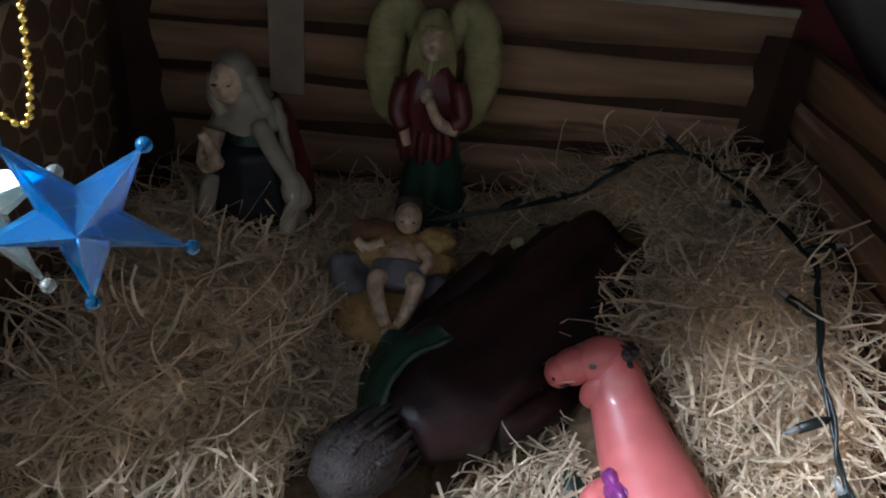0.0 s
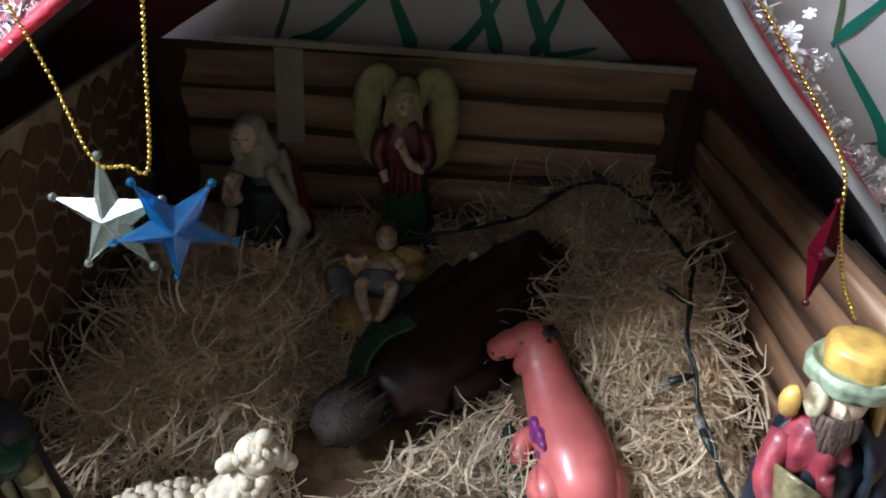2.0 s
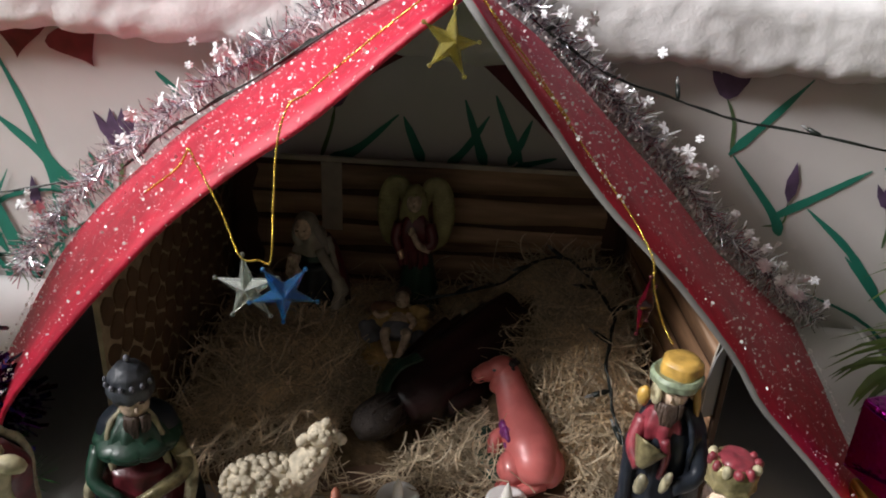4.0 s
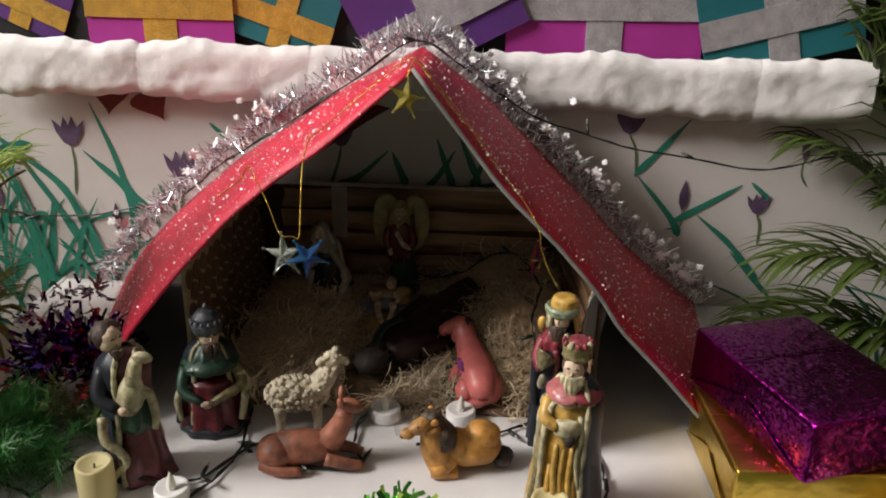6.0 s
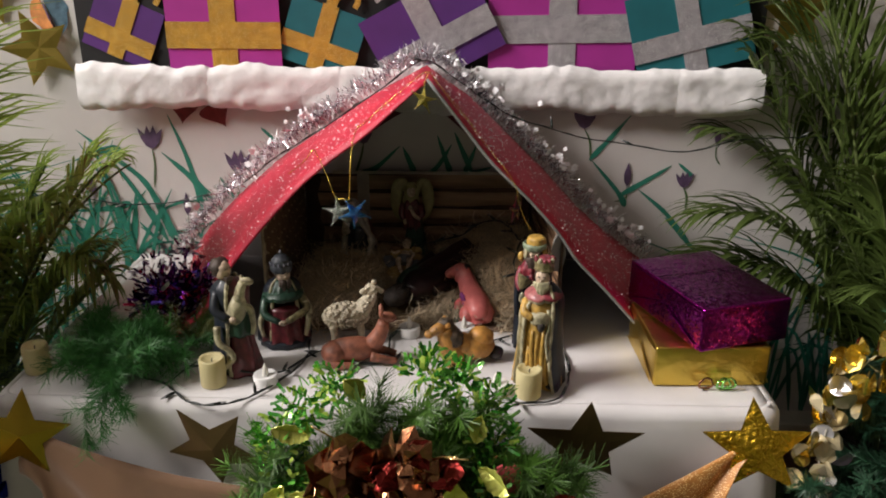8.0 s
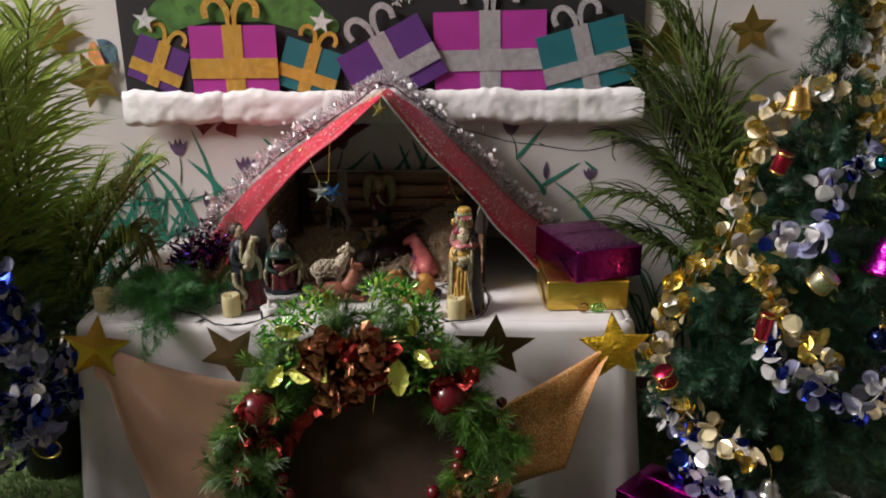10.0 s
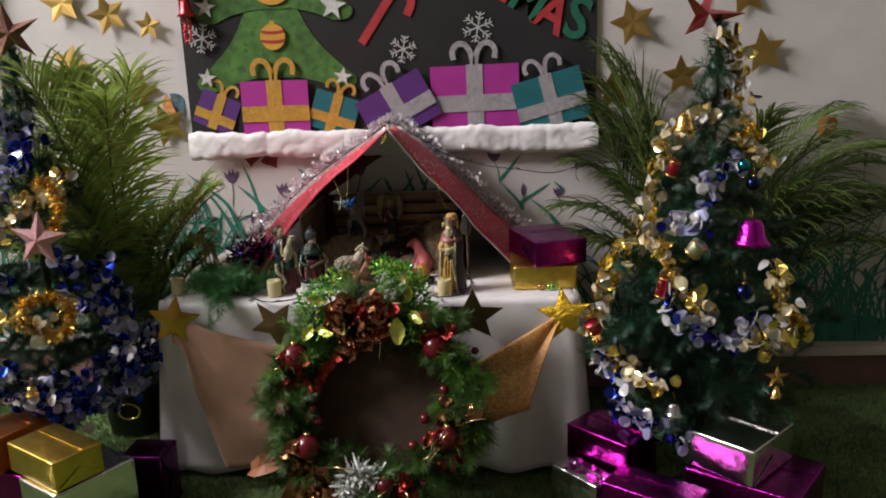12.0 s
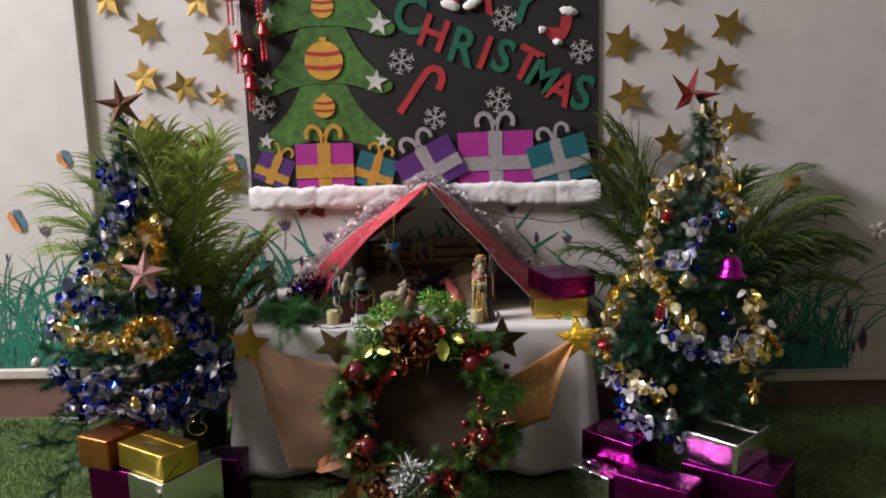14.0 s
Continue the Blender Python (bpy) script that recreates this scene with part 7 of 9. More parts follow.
limb(bm, [(-0.022, -0.004, 0.136), (-0.026, -0.020, 0.112), (-0.006, -0.030, 0.100)], [0.010, 0.006], 1)
blob(bm, (0.000, -0.032, 0.100), (0.006, 0.004, 0.005), 3, (0, 0, 0), 2)
robe(bm, [(0.024, 0.066), (0.021, 0.085), (0.019, 0.105)], 5, Matrix.Translation((0.002, -0.004, 0)), (1, 0.8), 6, 0.2, 3)
statue("shepherd_figurine", bm, [DRED, NAVY, CREAM, SKIN, HAIR, DGREEN], pose(-0.268, 0.028, TOP + 0.0008, 0, 0, 8), "painted standing shepherd figurine with a cream lamb on the chest")

# kneeling crowned figure in dark green and red
bm = bmesh.new()
robe(bm, [(0.043, 0.0), (0.044, 0.010), (0.040, 0.012)], 1, squash=(1, 0.85), seed=3, deep=0.06)
robe(bm, [(0.041, 0.010), (0.039, 0.025), (0.034, 0.05), (0.028, 0.07)], 0, squash=(1, 0.85), seed=4, deep=0.20, folds=10)
cloak(bm, [(0.043, 0.006), (0.040, 0.035), (0.033, 0.075), (0.029, 0.105), (0.013, 0.120)], -48, 228, 1, 6, Matrix.Translation((0, 0.008, 0)), (1.02, 0.80), 5)
petals(bm, (0, 0.002), 0.024, 0.096, 9, 2, 2, 0.0145)
robe(bm, [(0.030, 0.090), (0.022, 0.106), (0.012, 0.118)], 2, squash=(1.05, 0.9), folds=13, deep=0.2, seed=6)
head(bm, (0.002, -0.004, 0.130), 0.0150, 3, 4, None, 16)
beard_of(bm, (0.004, -0.016, 0.122), 0.010, 0.006, 0.026, 4, frd, 20)
robe(bm, [(0.0170, 0.134), (0.0185, 0.138), (0.0185, 0.146), (0.0165, 0.149), (0.0160, 0.155), (0.010, 0.162), (0.002, 0.165)], 5, squash=(1, 1), folds=8, deep=0.06, seed=7)
for k in range(7):
    u = radians(180 + 26 * k)
    blob(bm, (0.0185 * math.cos(u), 0.0185 * math.sin(u), 0.150), (0.0022, 0.0022, 0.0032), 7, (0, 0, 0), 1)
blob(bm, (0.0, 0.0, 0.168), (0.003, 0.003, 0.004), 7, (0, 0, 0), 1)
limb(bm, [(-0.030, -0.002, 0.086), (-0.034, -0.020, 0.064), (-0.010, -0.037, 0.054)], [0.0080, 0.0050], 2)
limb(bm, [(0.030, -0.002, 0.086), (0.038, -0.018, 0.068), (0.018, -0.036, 0.062), (0.002, -0.040, 0.055)], [0.0080, 0.0048], 8)
blob(bm, (-0.004, -0.042, 0.054), (0.007, 0.005, 0.005), 3, (0, 0, 0), 2, 0.001, 200)
limb(bm, [(0.036, -0.010, 0.080), (0.042, -0.014, 0.060), (0.038, -0.018, 0.034), (0.034, -0.022, 0.018)], [0.007, 0.004], 6)
limb(bm, [(-0.036, -0.010, 0.060), (-0.042, -0.014, 0.045), (-0.038, -0.020, 0.022)], [0.006, 0.003], 6)
statue("king_figurine", bm, [DRED, NAVY, DGREEN, SKIN, HAIR, SLATE, CREAM, GREYB, OLIVE], pose(-0.217, 0.128, TOP + 0.0008, 0, 0, 14) @ Matrix.Diagonal((0.94, 0.94, 0.945, 1)), "painted kneeling king figurine in dark green and red robes")

# tall crowned figure in gold and black
bm = bmesh.new()
robe(bm, [(0.037, 0.0), (0.035, 0.03), (0.031, 0.07), (0.029, 0.105), (0.028, 0.132), (0.014, 0.152)], 1, Matrix.Translation((-0.004, -0.004, 0)), (1, 0.80), 8, 0.26, 9, 64)
cloak(bm, [(0.044, 0.0), (0.039, 0.04), (0.034, 0.09), (0.032, 0.140), (0.014, 0.162)], -66, 150, 0, 2, Matrix.Translation((0.004, 0.002, 0)), (1, 0.92), 8.5, hem=0.0030)
cloak(bm, [(0.041, 0.004), (0.037, 0.04), (0.034, 0.09), (0.031, 0.128), (0.020, 0.142)], 172, 226, 7, 2, Matrix.Translation((-0.003, -0.002, 0)), (1, 0.86), 3.1, hem=0.0036)
for x, z0, z1 in ((-0.014, 0.096, 0.030), (-0.006, 0.092, 0.012), (0.004, 0.094, 0.020), (-0.020, 0.070, 0.008), (0.010, 0.070, 0.012)):
    limb(bm, [(x, -0.026, z0), (x - 0.002, -0.031, (z0 + z1) / 2), (x + 0.002, -0.034, z1)], [0.0032, 0.0046], 1)
# hands and sleeves over the robe
blob(bm, (-0.004, -0.030, 0.116), (0.0170, 0.0080, 0.0130), 2, (12, 0, 0), 3, 0.004, 120)
blob(bm, (-0.001, -0.034, 0.106), (0.0070, 0.0055, 0.0090), 6, (0, 0, 0), 2, 0.002, 160)
limb(bm, [(-0.027, -0.008, 0.136), (-0.030, -0.024, 0.124), (-0.014, -0.032, 0.118)], [0.0085, 0.0060], 1)
limb(bm, [(0.010, -0.026, 0.130), (0.012, -0.031, 0.108), (0.009, -0.033, 0.080), (0.014, -0.034, 0.050)], [0.0032, 0.0026], 2)
robe(bm, [(0.026, 0.130), (0.022, 0.140), (0.014, 0.150)], 0, Matrix.Translation((-0.002, -0.002, 0)), (1.05, 0.85), 6, 0.1, 5)
petals(bm, (0, 0.000), 0.020, 0.150, 3, 4, 2, 0.0155, 182, 262)
petals(bm, (0, 0.000), 0.021, 0.150, 5, 8, 7, 0.0150, 290, 440)
head(bm, (-0.002, -0.008, 0.174), 0.0150, 3, 5, None, -10)
beard_of(bm, (-0.003, -0.021, 0.170), 0.0120, 0.006, 0.026, 2, frd, 40)
robe(bm, [(0.0148, 0.184), (0.0168, 0.187), (0.0160, 0.190), (0.0170, 0.198), (0.0150, 0.202)], 7, Matrix.Translation((0, -0.003, 0)), folds=9, deep=0.07, seed=11)
for k in range(9):
    u = radians(150 + 30 * k)
    blob(bm, (0.0150 * math.cos(u), -0.003 + 0.0150 * math.sin(u), 0.2015), (0.0036, 0.0032, 0.0036 + 0.001 * (k % 2)), 2 if k % 3 == 0 else 8, (0, 0, 30 * k), 2, 0.001, 200)
blob(bm, (0.002, -0.001, 0.201), (0.0130, 0.0130, 0.0046), 8, (0, 0, 0), 3, 0.003, 130)
blob(bm, (0.022, -0.020, 0.008), (0.014, 0.018, 0.008), 0, (0, 0, 10), 2, 0.002, 90)
statue("king_figurine", bm, [NAVY, YELLOW, CREAM, SKIN, ROSE, HAIR, GREYH, OLIVE, SCARF], pose(0.194, 0.006, TOP + 0.0008, 0, 0, -6) @ Matrix.Diagonal((0.86, 0.86, 1, 1)), "painted standing king figurine in a gold robe and rose crown")

# hatted figure holding a bowl
bm = bmesh.new()
robe(bm, [(0.036, 0.0), (0.034, 0.04), (0.028, 0.10), (0.027, 0.128), (0.013, 0.150)], 0, squash=(1.02, 0.85), seed=12, deep=0.18)
cloak(bm, [(0.038, 0.002), (0.036, 0.05), (0.031, 0.11), (0.030, 0.136), (0.014, 0.154)], -58, 190, 0, 0, Matrix.Translation((0.004, 0.004, 0)), (1.02, 0.88), 13.0)
robe(bm, [(0.0195, 0.128), (0.0200, 0.139), (0.013, 0.152)], 1, Matrix.Translation((-0.006, -0.006, 0)), (1, 0.85), 8, 0.22, 13)
limb(bm, [(-0.003, -0.026, 0.134), (0.001, -0.028, 0.118), (-0.002, -0.028, 0.100)], [0.0050, 0.0030], 1)
limb(bm, [(-0.022, -0.004, 0.138), (-0.029, -0.016, 0.120), (-0.022, -0.030, 0.108)], [0.0085, 0.0055], 1)
limb(bm, [(-0.029, -0.010, 0.124), (-0.030, -0.016, 0.090), (-0.028, -0.018, 0.060)], [0.0075, 0.0060], 0)
blob(bm, (-0.016, -0.012, 0.166), (0.0050, 0.0080, 0.0110), 2, (0, 0, 20), 2)
limb(bm, [(0.026, -0.004, 0.130), (0.032, -0.020, 0.104), (0.010, -0.034, 0.096)], [0.0100, 0.0065], 0)
lathe(bm, [(0.003, 0.0), (0.006, 0.004), (0.0135, 0.017), (0.014, 0.019), (0.012, 0.018), (0.004, 0.006)], 18, 8, pose(-0.022, -0.036, 0.112, -26, 26, 0) @ Matrix.Diagonal((1.15, 1.15, 1.1, 1)))
blob(bm, (-0.018, -0.038, 0.098), (0.0065, 0.005, 0.010), 2, (0, 10, 0), 2, 0.001, 200)
blob(bm, (0.004, -0.036, 0.102), (0.0045, 0.005, 0.011), 2, (0, 20, 0), 2)
head(bm, (0.0, -0.006, 0.166), 0.0150, 3, 5, None, -14)
beard_of(bm, (-0.003, -0.018, 0.160), 0.011, 0.006, 0.026, 5, frd, 24)
robe(bm, [(0.0180, 0.170), (0.0225, 0.173), (0.0240, 0.179), (0.0215, 0.182), (0.0170, 0.180)], 9, Matrix.Translation((0, -0.002, 0)), folds=6, deep=0.09, seed=14)
robe(bm, [(0.0180, 0.178), (0.0190, 0.184), (0.0180, 0.1890), (0.0140, 0.1915), (0.004, 0.1920)], 7, Matrix.Translation((0.003, 0.001, 0)), folds=5, deep=0.12, seed=15)
for k in range(7):
    f = k / 6
    limb(bm, [(0.018, -0.004 + 0.02 * f, 0.172), (0.022, -0.003 + 0.022 * f, 0.154), (0.023, -0.002 + 0.022 * f, 0.134)], [0.0042, 0.0026], 7, 6)
blob(bm, (-0.026, -0.006, 0.158), (0.006, 0.006, 0.009), 7, (0, 0, 0), 2, 0.001, 200)
statue("king_figurine", bm, [NAVY, SCARF, CREAM, SKIN, DRED, HAIR, OLIVE, YELLOW, OLIVE, MINT], pose(0.190, 0.126, TOP + 0.0008, 0, 0, -10) @ Matrix.Diagonal((0.80, 0.82, 1, 1)), "painted bearded king figurine with an ochre hat and a bowl")

# veiled seated figure
bm = bmesh.new()
robe(bm, [(0.036, -0.030), (0.034, 0.010), (0.030, 0.040), (0.024, 0.066), (0.017, 0.086), (0.010, 0.096)], 1, Matrix.Translation((0.002, 0.002, 0)), (0.95, 0.70), 7, 0.16, 16)
cloak(bm, [(0.038, -0.026), (0.036, 0.020), (0.030, 0.052), (0.020, 0.084), (0.012, 0.096)], -44, 205, 0, 2, Matrix.Translation((0.003, 0.004, 0)), (0.98, 0.78), 16.0, hem=0.0034)
limb(bm, [(0.004, -0.014, 0.086), (0.014, -0.022, 0.070), (0.026, -0.024, 0.048), (0.022, -0.028, 0.030), (0.016, -0.028, 0.004)], [0.0055, 0.0052], 2)
blob(bm, (0.026, -0.022, 0.046), (0.0085, 0.0070, 0.013), 2, (0, -18, 0), 3, 0.002, 90)
limb(bm, [(-0.024, -0.014, 0.052), (-0.028, -0.020, 0.030), (-0.020, -0.028, 0.016), (-0.018, -0.028, -0.008)], [0.0058, 0.0045], 2)
robe(bm, [(0.021, 0.028), (0.019, 0.048), (0.017, 0.070)], 4, Matrix.Translation((-0.001, -0.012, 0)), (1.0, 0.75), 6, 0.2, 31)
limb(bm, [(-0.022, -0.010, 0.078), (-0.026, -0.020, 0.062), (-0.018, -0.026, 0.066)], [0.0070, 0.0045], 3)
limb(bm, [(-0.018, -0.026, 0.064), (-0.022, -0.027, 0.076), (-0.026, -0.027, 0.084)], [0.0042, 0.0028], 3)
blob(bm, (-0.013, -0.010, 0.108), (0.0095, 0.0105, 0.0125), 3, (16, 0, -14), 3)
blob(bm, (-0.0155, -0.0205, 0.106), (0.0016, 0.0022, 0.0030), 3, (0, 0, 0), 1)
for k in (-1, 1):
    blob(bm, (-0.0150 + 0.0036 * k, -0.0195, 0.110), (0.0022, 0.0010, 0.0010), 5, (0, 0, 0), 1)
blob(bm, (-0.010, -0.002, 0.110), (0.0135, 0.0125, 0.0150), 2, (12, 6, -14), 3, 0.0012, 90)
limb(bm, [(-0.020, -0.008, 0.112), (-0.021, -0.010, 0.100), (-0.016, -0.012, 0.090)], [0.0042, 0.0040], 2)
limb(bm, [(-0.002, -0.008, 0.114), (0.003, -0.008, 0.102), (0.009, -0.008, 0.090)], [0.0046, 0.0050], 2)
robe(bm, [(0.021, 0.080), (0.0165, 0.092), (0.0130, 0.104)], 2, Matrix.Translation((-0.004, 0.000, 0)), (1, 0.9), 6, 0.16, 18)
statue("veiled_figurine", bm, [DRED, DGREEN, VEIL, SKIN, NAVY, HAIR], pose(-0.128, 0.412, TOP + 0.040, 0, 0, 6), "painted seated figurine with a white veil and dark robe")

# winged figure
bm = bmesh.new()
robe(bm, [(0.030, -0.030), (0.026, 0.0), (0.022, 0.035), (0.0165, 0.068), (0.016, 0.074)], 0, squash=(1, 0.75), seed=19, deep=0.20, folds=7)
robe(bm, [(0.0185, 0.060), (0.0185, 0.080), (0.0195, 0.102), (0.012, 0.120)], 1, Matrix.Translation((-0.006, -0.003, 0)), (1.08, 0.75), 8, 0.18, 20)
for k in range(6):
    f = -1 + 2 * k / 5
    limb(bm, [(-0.006 + 0.013 * f, -0.014 + 0.004 * abs(f), 0.078), (-0.006 + 0.016 * f, -0.016 + 0.004 * abs(f), 0.066), (-0.006 + 0.015 * f, -0.017 + 0.004 * abs(f), 0.056 + 0.004 * (k % 2))], [0.0040, 0.0030], 1, 8)
limb(bm, [(0.012, -0.008, 0.108), (0.018, -0.018, 0.092), (0.010, -0.022, 0.086)], [0.0075, 0.0058], 1)
limb(bm, [(0.014, -0.022, 0.084), (0.002, -0.026, 0.090), (-0.006, -0.026, 0.104)], [0.0046, 0.0036], 2)
blob(bm, (-0.008, -0.026, 0.107), (0.0040, 0.0035, 0.0055), 2, (0, 20, 0), 2)
limb(bm, [(-0.024, -0.006, 0.108), (-0.028, -0.014, 0.092), (-0.022, -0.018, 0.080)], [0.0075, 0.0060], 1)
limb(bm, [(-0.024, -0.016, 0.084), (-0.019, -0.020, 0.070)], [0.0044, 0.0030], 2)
blob(bm, (-0.007, -0.008, 0.134), (0.0092, 0.0100, 0.0120), 2, (0, 0, 4), 3)
blob(bm, (-0.007, -0.0185, 0.133), (0.0015, 0.0024, 0.0030), 2, (0, 0, 0), 1)
blob(bm, (-0.007, 0.0, 0.138), (0.0125, 0.0115, 0.0150), 3, (0, 0, 0), 3, 0.002, 120)
for k in range(18):
    f = -1 + 2 * k / 17
    o = Vector((-0.007 + 0.010 * f, -0.012 + 0.009 * abs(f), 0.146 - 0.004 * abs(f)))
    limb(bm, [o, o + Vector((0.004 * f, -0.001, -0.014)), o + Vector((0.0065 * f, -0.001, -0.030 - 0.004 * (k % 3)))], [0.0026, 0.0020], 3, 6)
# wings: tapering sheets with a rounded shoulder, drooping outside the body
for sd in (-1, 1):
    spine_w = smooth_path([(sd * 0.010, 0.010, 0.128), (sd * 0.020, 0.012, 0.150), (sd * 0.031, 0.012, 0.140), (sd * 0.035, 0.012, 0.112), (sd * 0.031, 0.012, 0.086), (sd * 0.022, 0.012, 0.068)], 6)
    wide = [0.010, 0.012, 0.0145, 0.0150, 0.0125, 0.0030]
    for i, p in enumerate(spine_w):
        f = i / 6
        a = min(4, int(f))
        w = wide[a] + (wide[a + 1] - wide[a]) * (f - a)
        blob(bm, (p.x - 0.006, p.y, p.z), (w, 0.0046, 0.0075), 3, (0, sd * (-40 + 100 * i / len(spine_w)), 0), 2)
statue("winged_figurine", bm, [DGREEN, DRED, SKIN, WING], pose(-0.020, 0.452, TOP + 0.036, 0, 0, 0) @ Matrix.Diagonal((0.90, 1, 0.98, 1)), "painted standing winged figurine in red and dark green")

# infant figure on its bed of hay
bm = bmesh.new()
robe(bm, [(0.030, 0.0), (0.036, 0.008), (0.035, 0.016), (0.024, 0.024)], 0, pose(0, 0.0, 0, 14, 0, 0), (1.0, 0.82), 22, 0.10, 41, 88)
blob(bm, (0.000, 0.026, 0.032), (0.034, 0.016, 0.018), 0, (34, 0, 0), 3, 0.005, 110)
blob(bm, (-0.017, 0.034, 0.042), (0.015, 0.009, 0.012), 4, (34, 0, 10), 3, 0.003, 110)
blob(bm, (0.020, 0.030, 0.042), (0.012, 0.009, 0.012), 0, (34, 0, -10), 3, 0.004, 120)
blob(bm, (-0.028, 0.010, 0.030), (0.013, 0.014, 0.009), 1, (20, 24, 0), 3, 0.005, 100)
blob(bm, (0.024, 0.002, 0.026), (0.012, 0.013, 0.008), 1, (20, -24, 0), 3, 0.005, 100)
blob(bm, (0, 0.012, 0.037), (0.0120, 0.0150, 0.0095), 2, (38, 0, 0), 3)
robe(bm, [(0.0155, -0.008), (0.0165, 0.0), (0.0150, 0.008)], 1, pose(0.0, 0.003, 0.034, -52, 0, 0), (1.0, 0.75), 9, 0.14, 43)
blob(bm, (0.003, 0.030, 0.058), (0.0080, 0.0088, 0.0102), 2, (20, 0, 0), 3)
blob(bm, (0.003, 0.0375, 0.0605), (0.0090, 0.0085, 0.0092), 3, (20, 0, 0), 3, 0.0015, 200)
for sx in (-1, 1):
    blob(bm, (0.003 + 0.0032 * sx, 0.0220, 0.0600), (0.0012, 0.0008, 0.0008), 3, (0, 0, 0), 1)
limb(bm, [(-0.010, 0.019, 0.046), (-0.020, 0.016, 0.044), (-0.026, 0.018, 0.048)], [0.0038, 0.0026], 2)
limb(bm, [(0.010, 0.019, 0.046), (0.017, 0.008, 0.044), (0.014, 0.000, 0.042)], [0.0038, 0.0026], 2)
for sx in (-1, 1):
    limb(bm, [(sx * 0.007, -0.002, 0.036), (sx * 0.0115, -0.012, 0.041), (sx * 0.0075, -0.020, 0.028), (sx * 0.0035, -0.024, 0.020)], [0.0058, 0.0032], 2)
    blob(bm, (sx * 0.003, -0.0265, 0.0175), (0.0032, 0.0045, 0.0026), 2, (0, 0, 0), 1)
statue("infant_figurine", bm, [HAY, GREYB, SKIN, HAIR, RUST], pose(-0.034, 0.347, TOP + 0.026, 0, 0, 0), "painted infant figurine lying on a bed of hay")

# figure in a dark cloak lying face down on the straw
bm = bmesh.new()
robe(bm, [(0.046, -0.006), (0.048, 0.03), (0.044, 0.07), (0.042, 0.11), (0.040, 0.138), (0.024, 0.160)], 0, pose(0, 0, 0), (1.0, 0.70), 5, 0.20, 21, 56)
cloak(bm, [(0.0420, 0.122), (0.0395, 0.140), (0.030, 0.156), (0.018, 0.168)], -78, 30, 1, 1, squash=(1.04, 0.80), seed=0.4, hem=0.0016)
blob(bm, (0.0, -0.002, 0.182), (0.0205, 0.0180, 0.0230), 2, (0, 0, 0), 3, 0.003, 90)
for k in range(64):
    u, v = frd.uniform(0, 6.283), frd.uniform(-0.8, 0.9)
    q = math.sqrt(1 - v * v)
    o = Vector((0.020 * q * math.cos(u), -0.002 + 0.0175 * q * math.sin(u), 0.182 + 0.022 * v))
    limb(bm, [o, o + Vector((0.0008 * math.cos(u), 0.0008 * math.sin(u), -0.008)), o + Vector((-0.001 * math.cos(u), -0.001 * math.sin(u), -0.018))], [0.0021, 0.0012], 2, 6)
limb(bm, [(0.034, 0.004, 0.128), (0.046, 0.0, 0.09), (0.040, -0.016, 0.05)], [0.012, 0.010], 0)
limb(bm, [(-0.034, 0.004, 0.128), (-0.044, 0.006, 0.09), (-0.034, 0.016, 0.05)], [0.012, 0.010], 0)
limb(bm, [(0.040, -0.018, 0.030), (0.046, -0.012, 0.012), (0.044, -0.004, -0.004)], [0.0040, 0.0034], 3)
foot, crown = Vector((0.086, 0.384, TOP + 0.056)), Vector((-0.052, 0.216, TOP + 0.036))
way = (crown - foot).normalized()
xs = way.cross(Vector((0, 0, 1))).normalized()
ys = way.cross(xs).normalized()
m = Matrix((xs, ys, way)).transposed().to_4x4()
m.translation = foot
statue("fallen_figurine", bm, [MAROON, DGREEN, GREYH, CREAM], m @ Matrix.Diagonal((0.95, 0.95, 1.10, 1)), "dark-cloaked grey-haired figurine fallen on the straw")

# coral ox sitting on a green base
bm = bmesh.new()
blob(bm, (-0.022, -0.006, 0.008), (0.024, 0.036, 0.012), 1, (0, 0, 16), 3, 0.004, 60)
blob(bm, (-0.030, 0.006, 0.014), (0.010, 0.018, 0.012), 1, (0, 10, 10), 3, 0.004, 60)
spine = smooth_path([(0.014, -0.044, 0.012), (0.012, -0.036, 0.020), (0.008, -0.018, 0.028), (0.001, 0.004, 0.036), (-0.006, 0.022, 0.046), (-0.012, 0.036, 0.057), (-0.017, 0.044, 0.066), (-0.022, 0.047, 0.070)], 4)
girth = [0.012, 0.0215, 0.0245, 0.0220, 0.0180, 0.0150, 0.0135, 0.0110]
tube(bm, spine, [girth[min(i // 4, 6)] + (girth[min(i // 4 + 1, 7)] - girth[min(i // 4, 6)]) * (i % 4) / 4 for i in range(len(spine))], 22, 0)
blob(bm, (0.022, -0.026, 0.020), (0.015, 0.022, 0.020), 0, (0, 0, 14), 3, 0.001, 60)
blob(bm, (-0.008, -0.030, 0.018), (0.015, 0.018, 0.016), 0, (0, 0, -10), 3, 0.001, 60)
# head: brow, cheek, tapered muzzle
blob(bm, (-0.022, 0.047, 0.070), (0.0155, 0.0120, 0.0120), 0, (0, -18, 6), 3)
blob(bm, (-0.034, 0.046, 0.066), (0.0125, 0.0098, 0.0095), 0, (0, -24, 4), 3)
blob(bm, (-0.042, 0.045, 0.062), (0.0072, 0.0088, 0.0078), 0, (0, -10, 0), 3)
blob(bm, (-0.022, 0.036, 0.060), (0.0090, 0.0060, 0.0120), 0, (0, 32, 0), 3)
blob(bm, (-0.0455, 0.0375, 0.0635), (0.0010, 0.0014, 0.0010), 2, (0, 0, 0), 1)
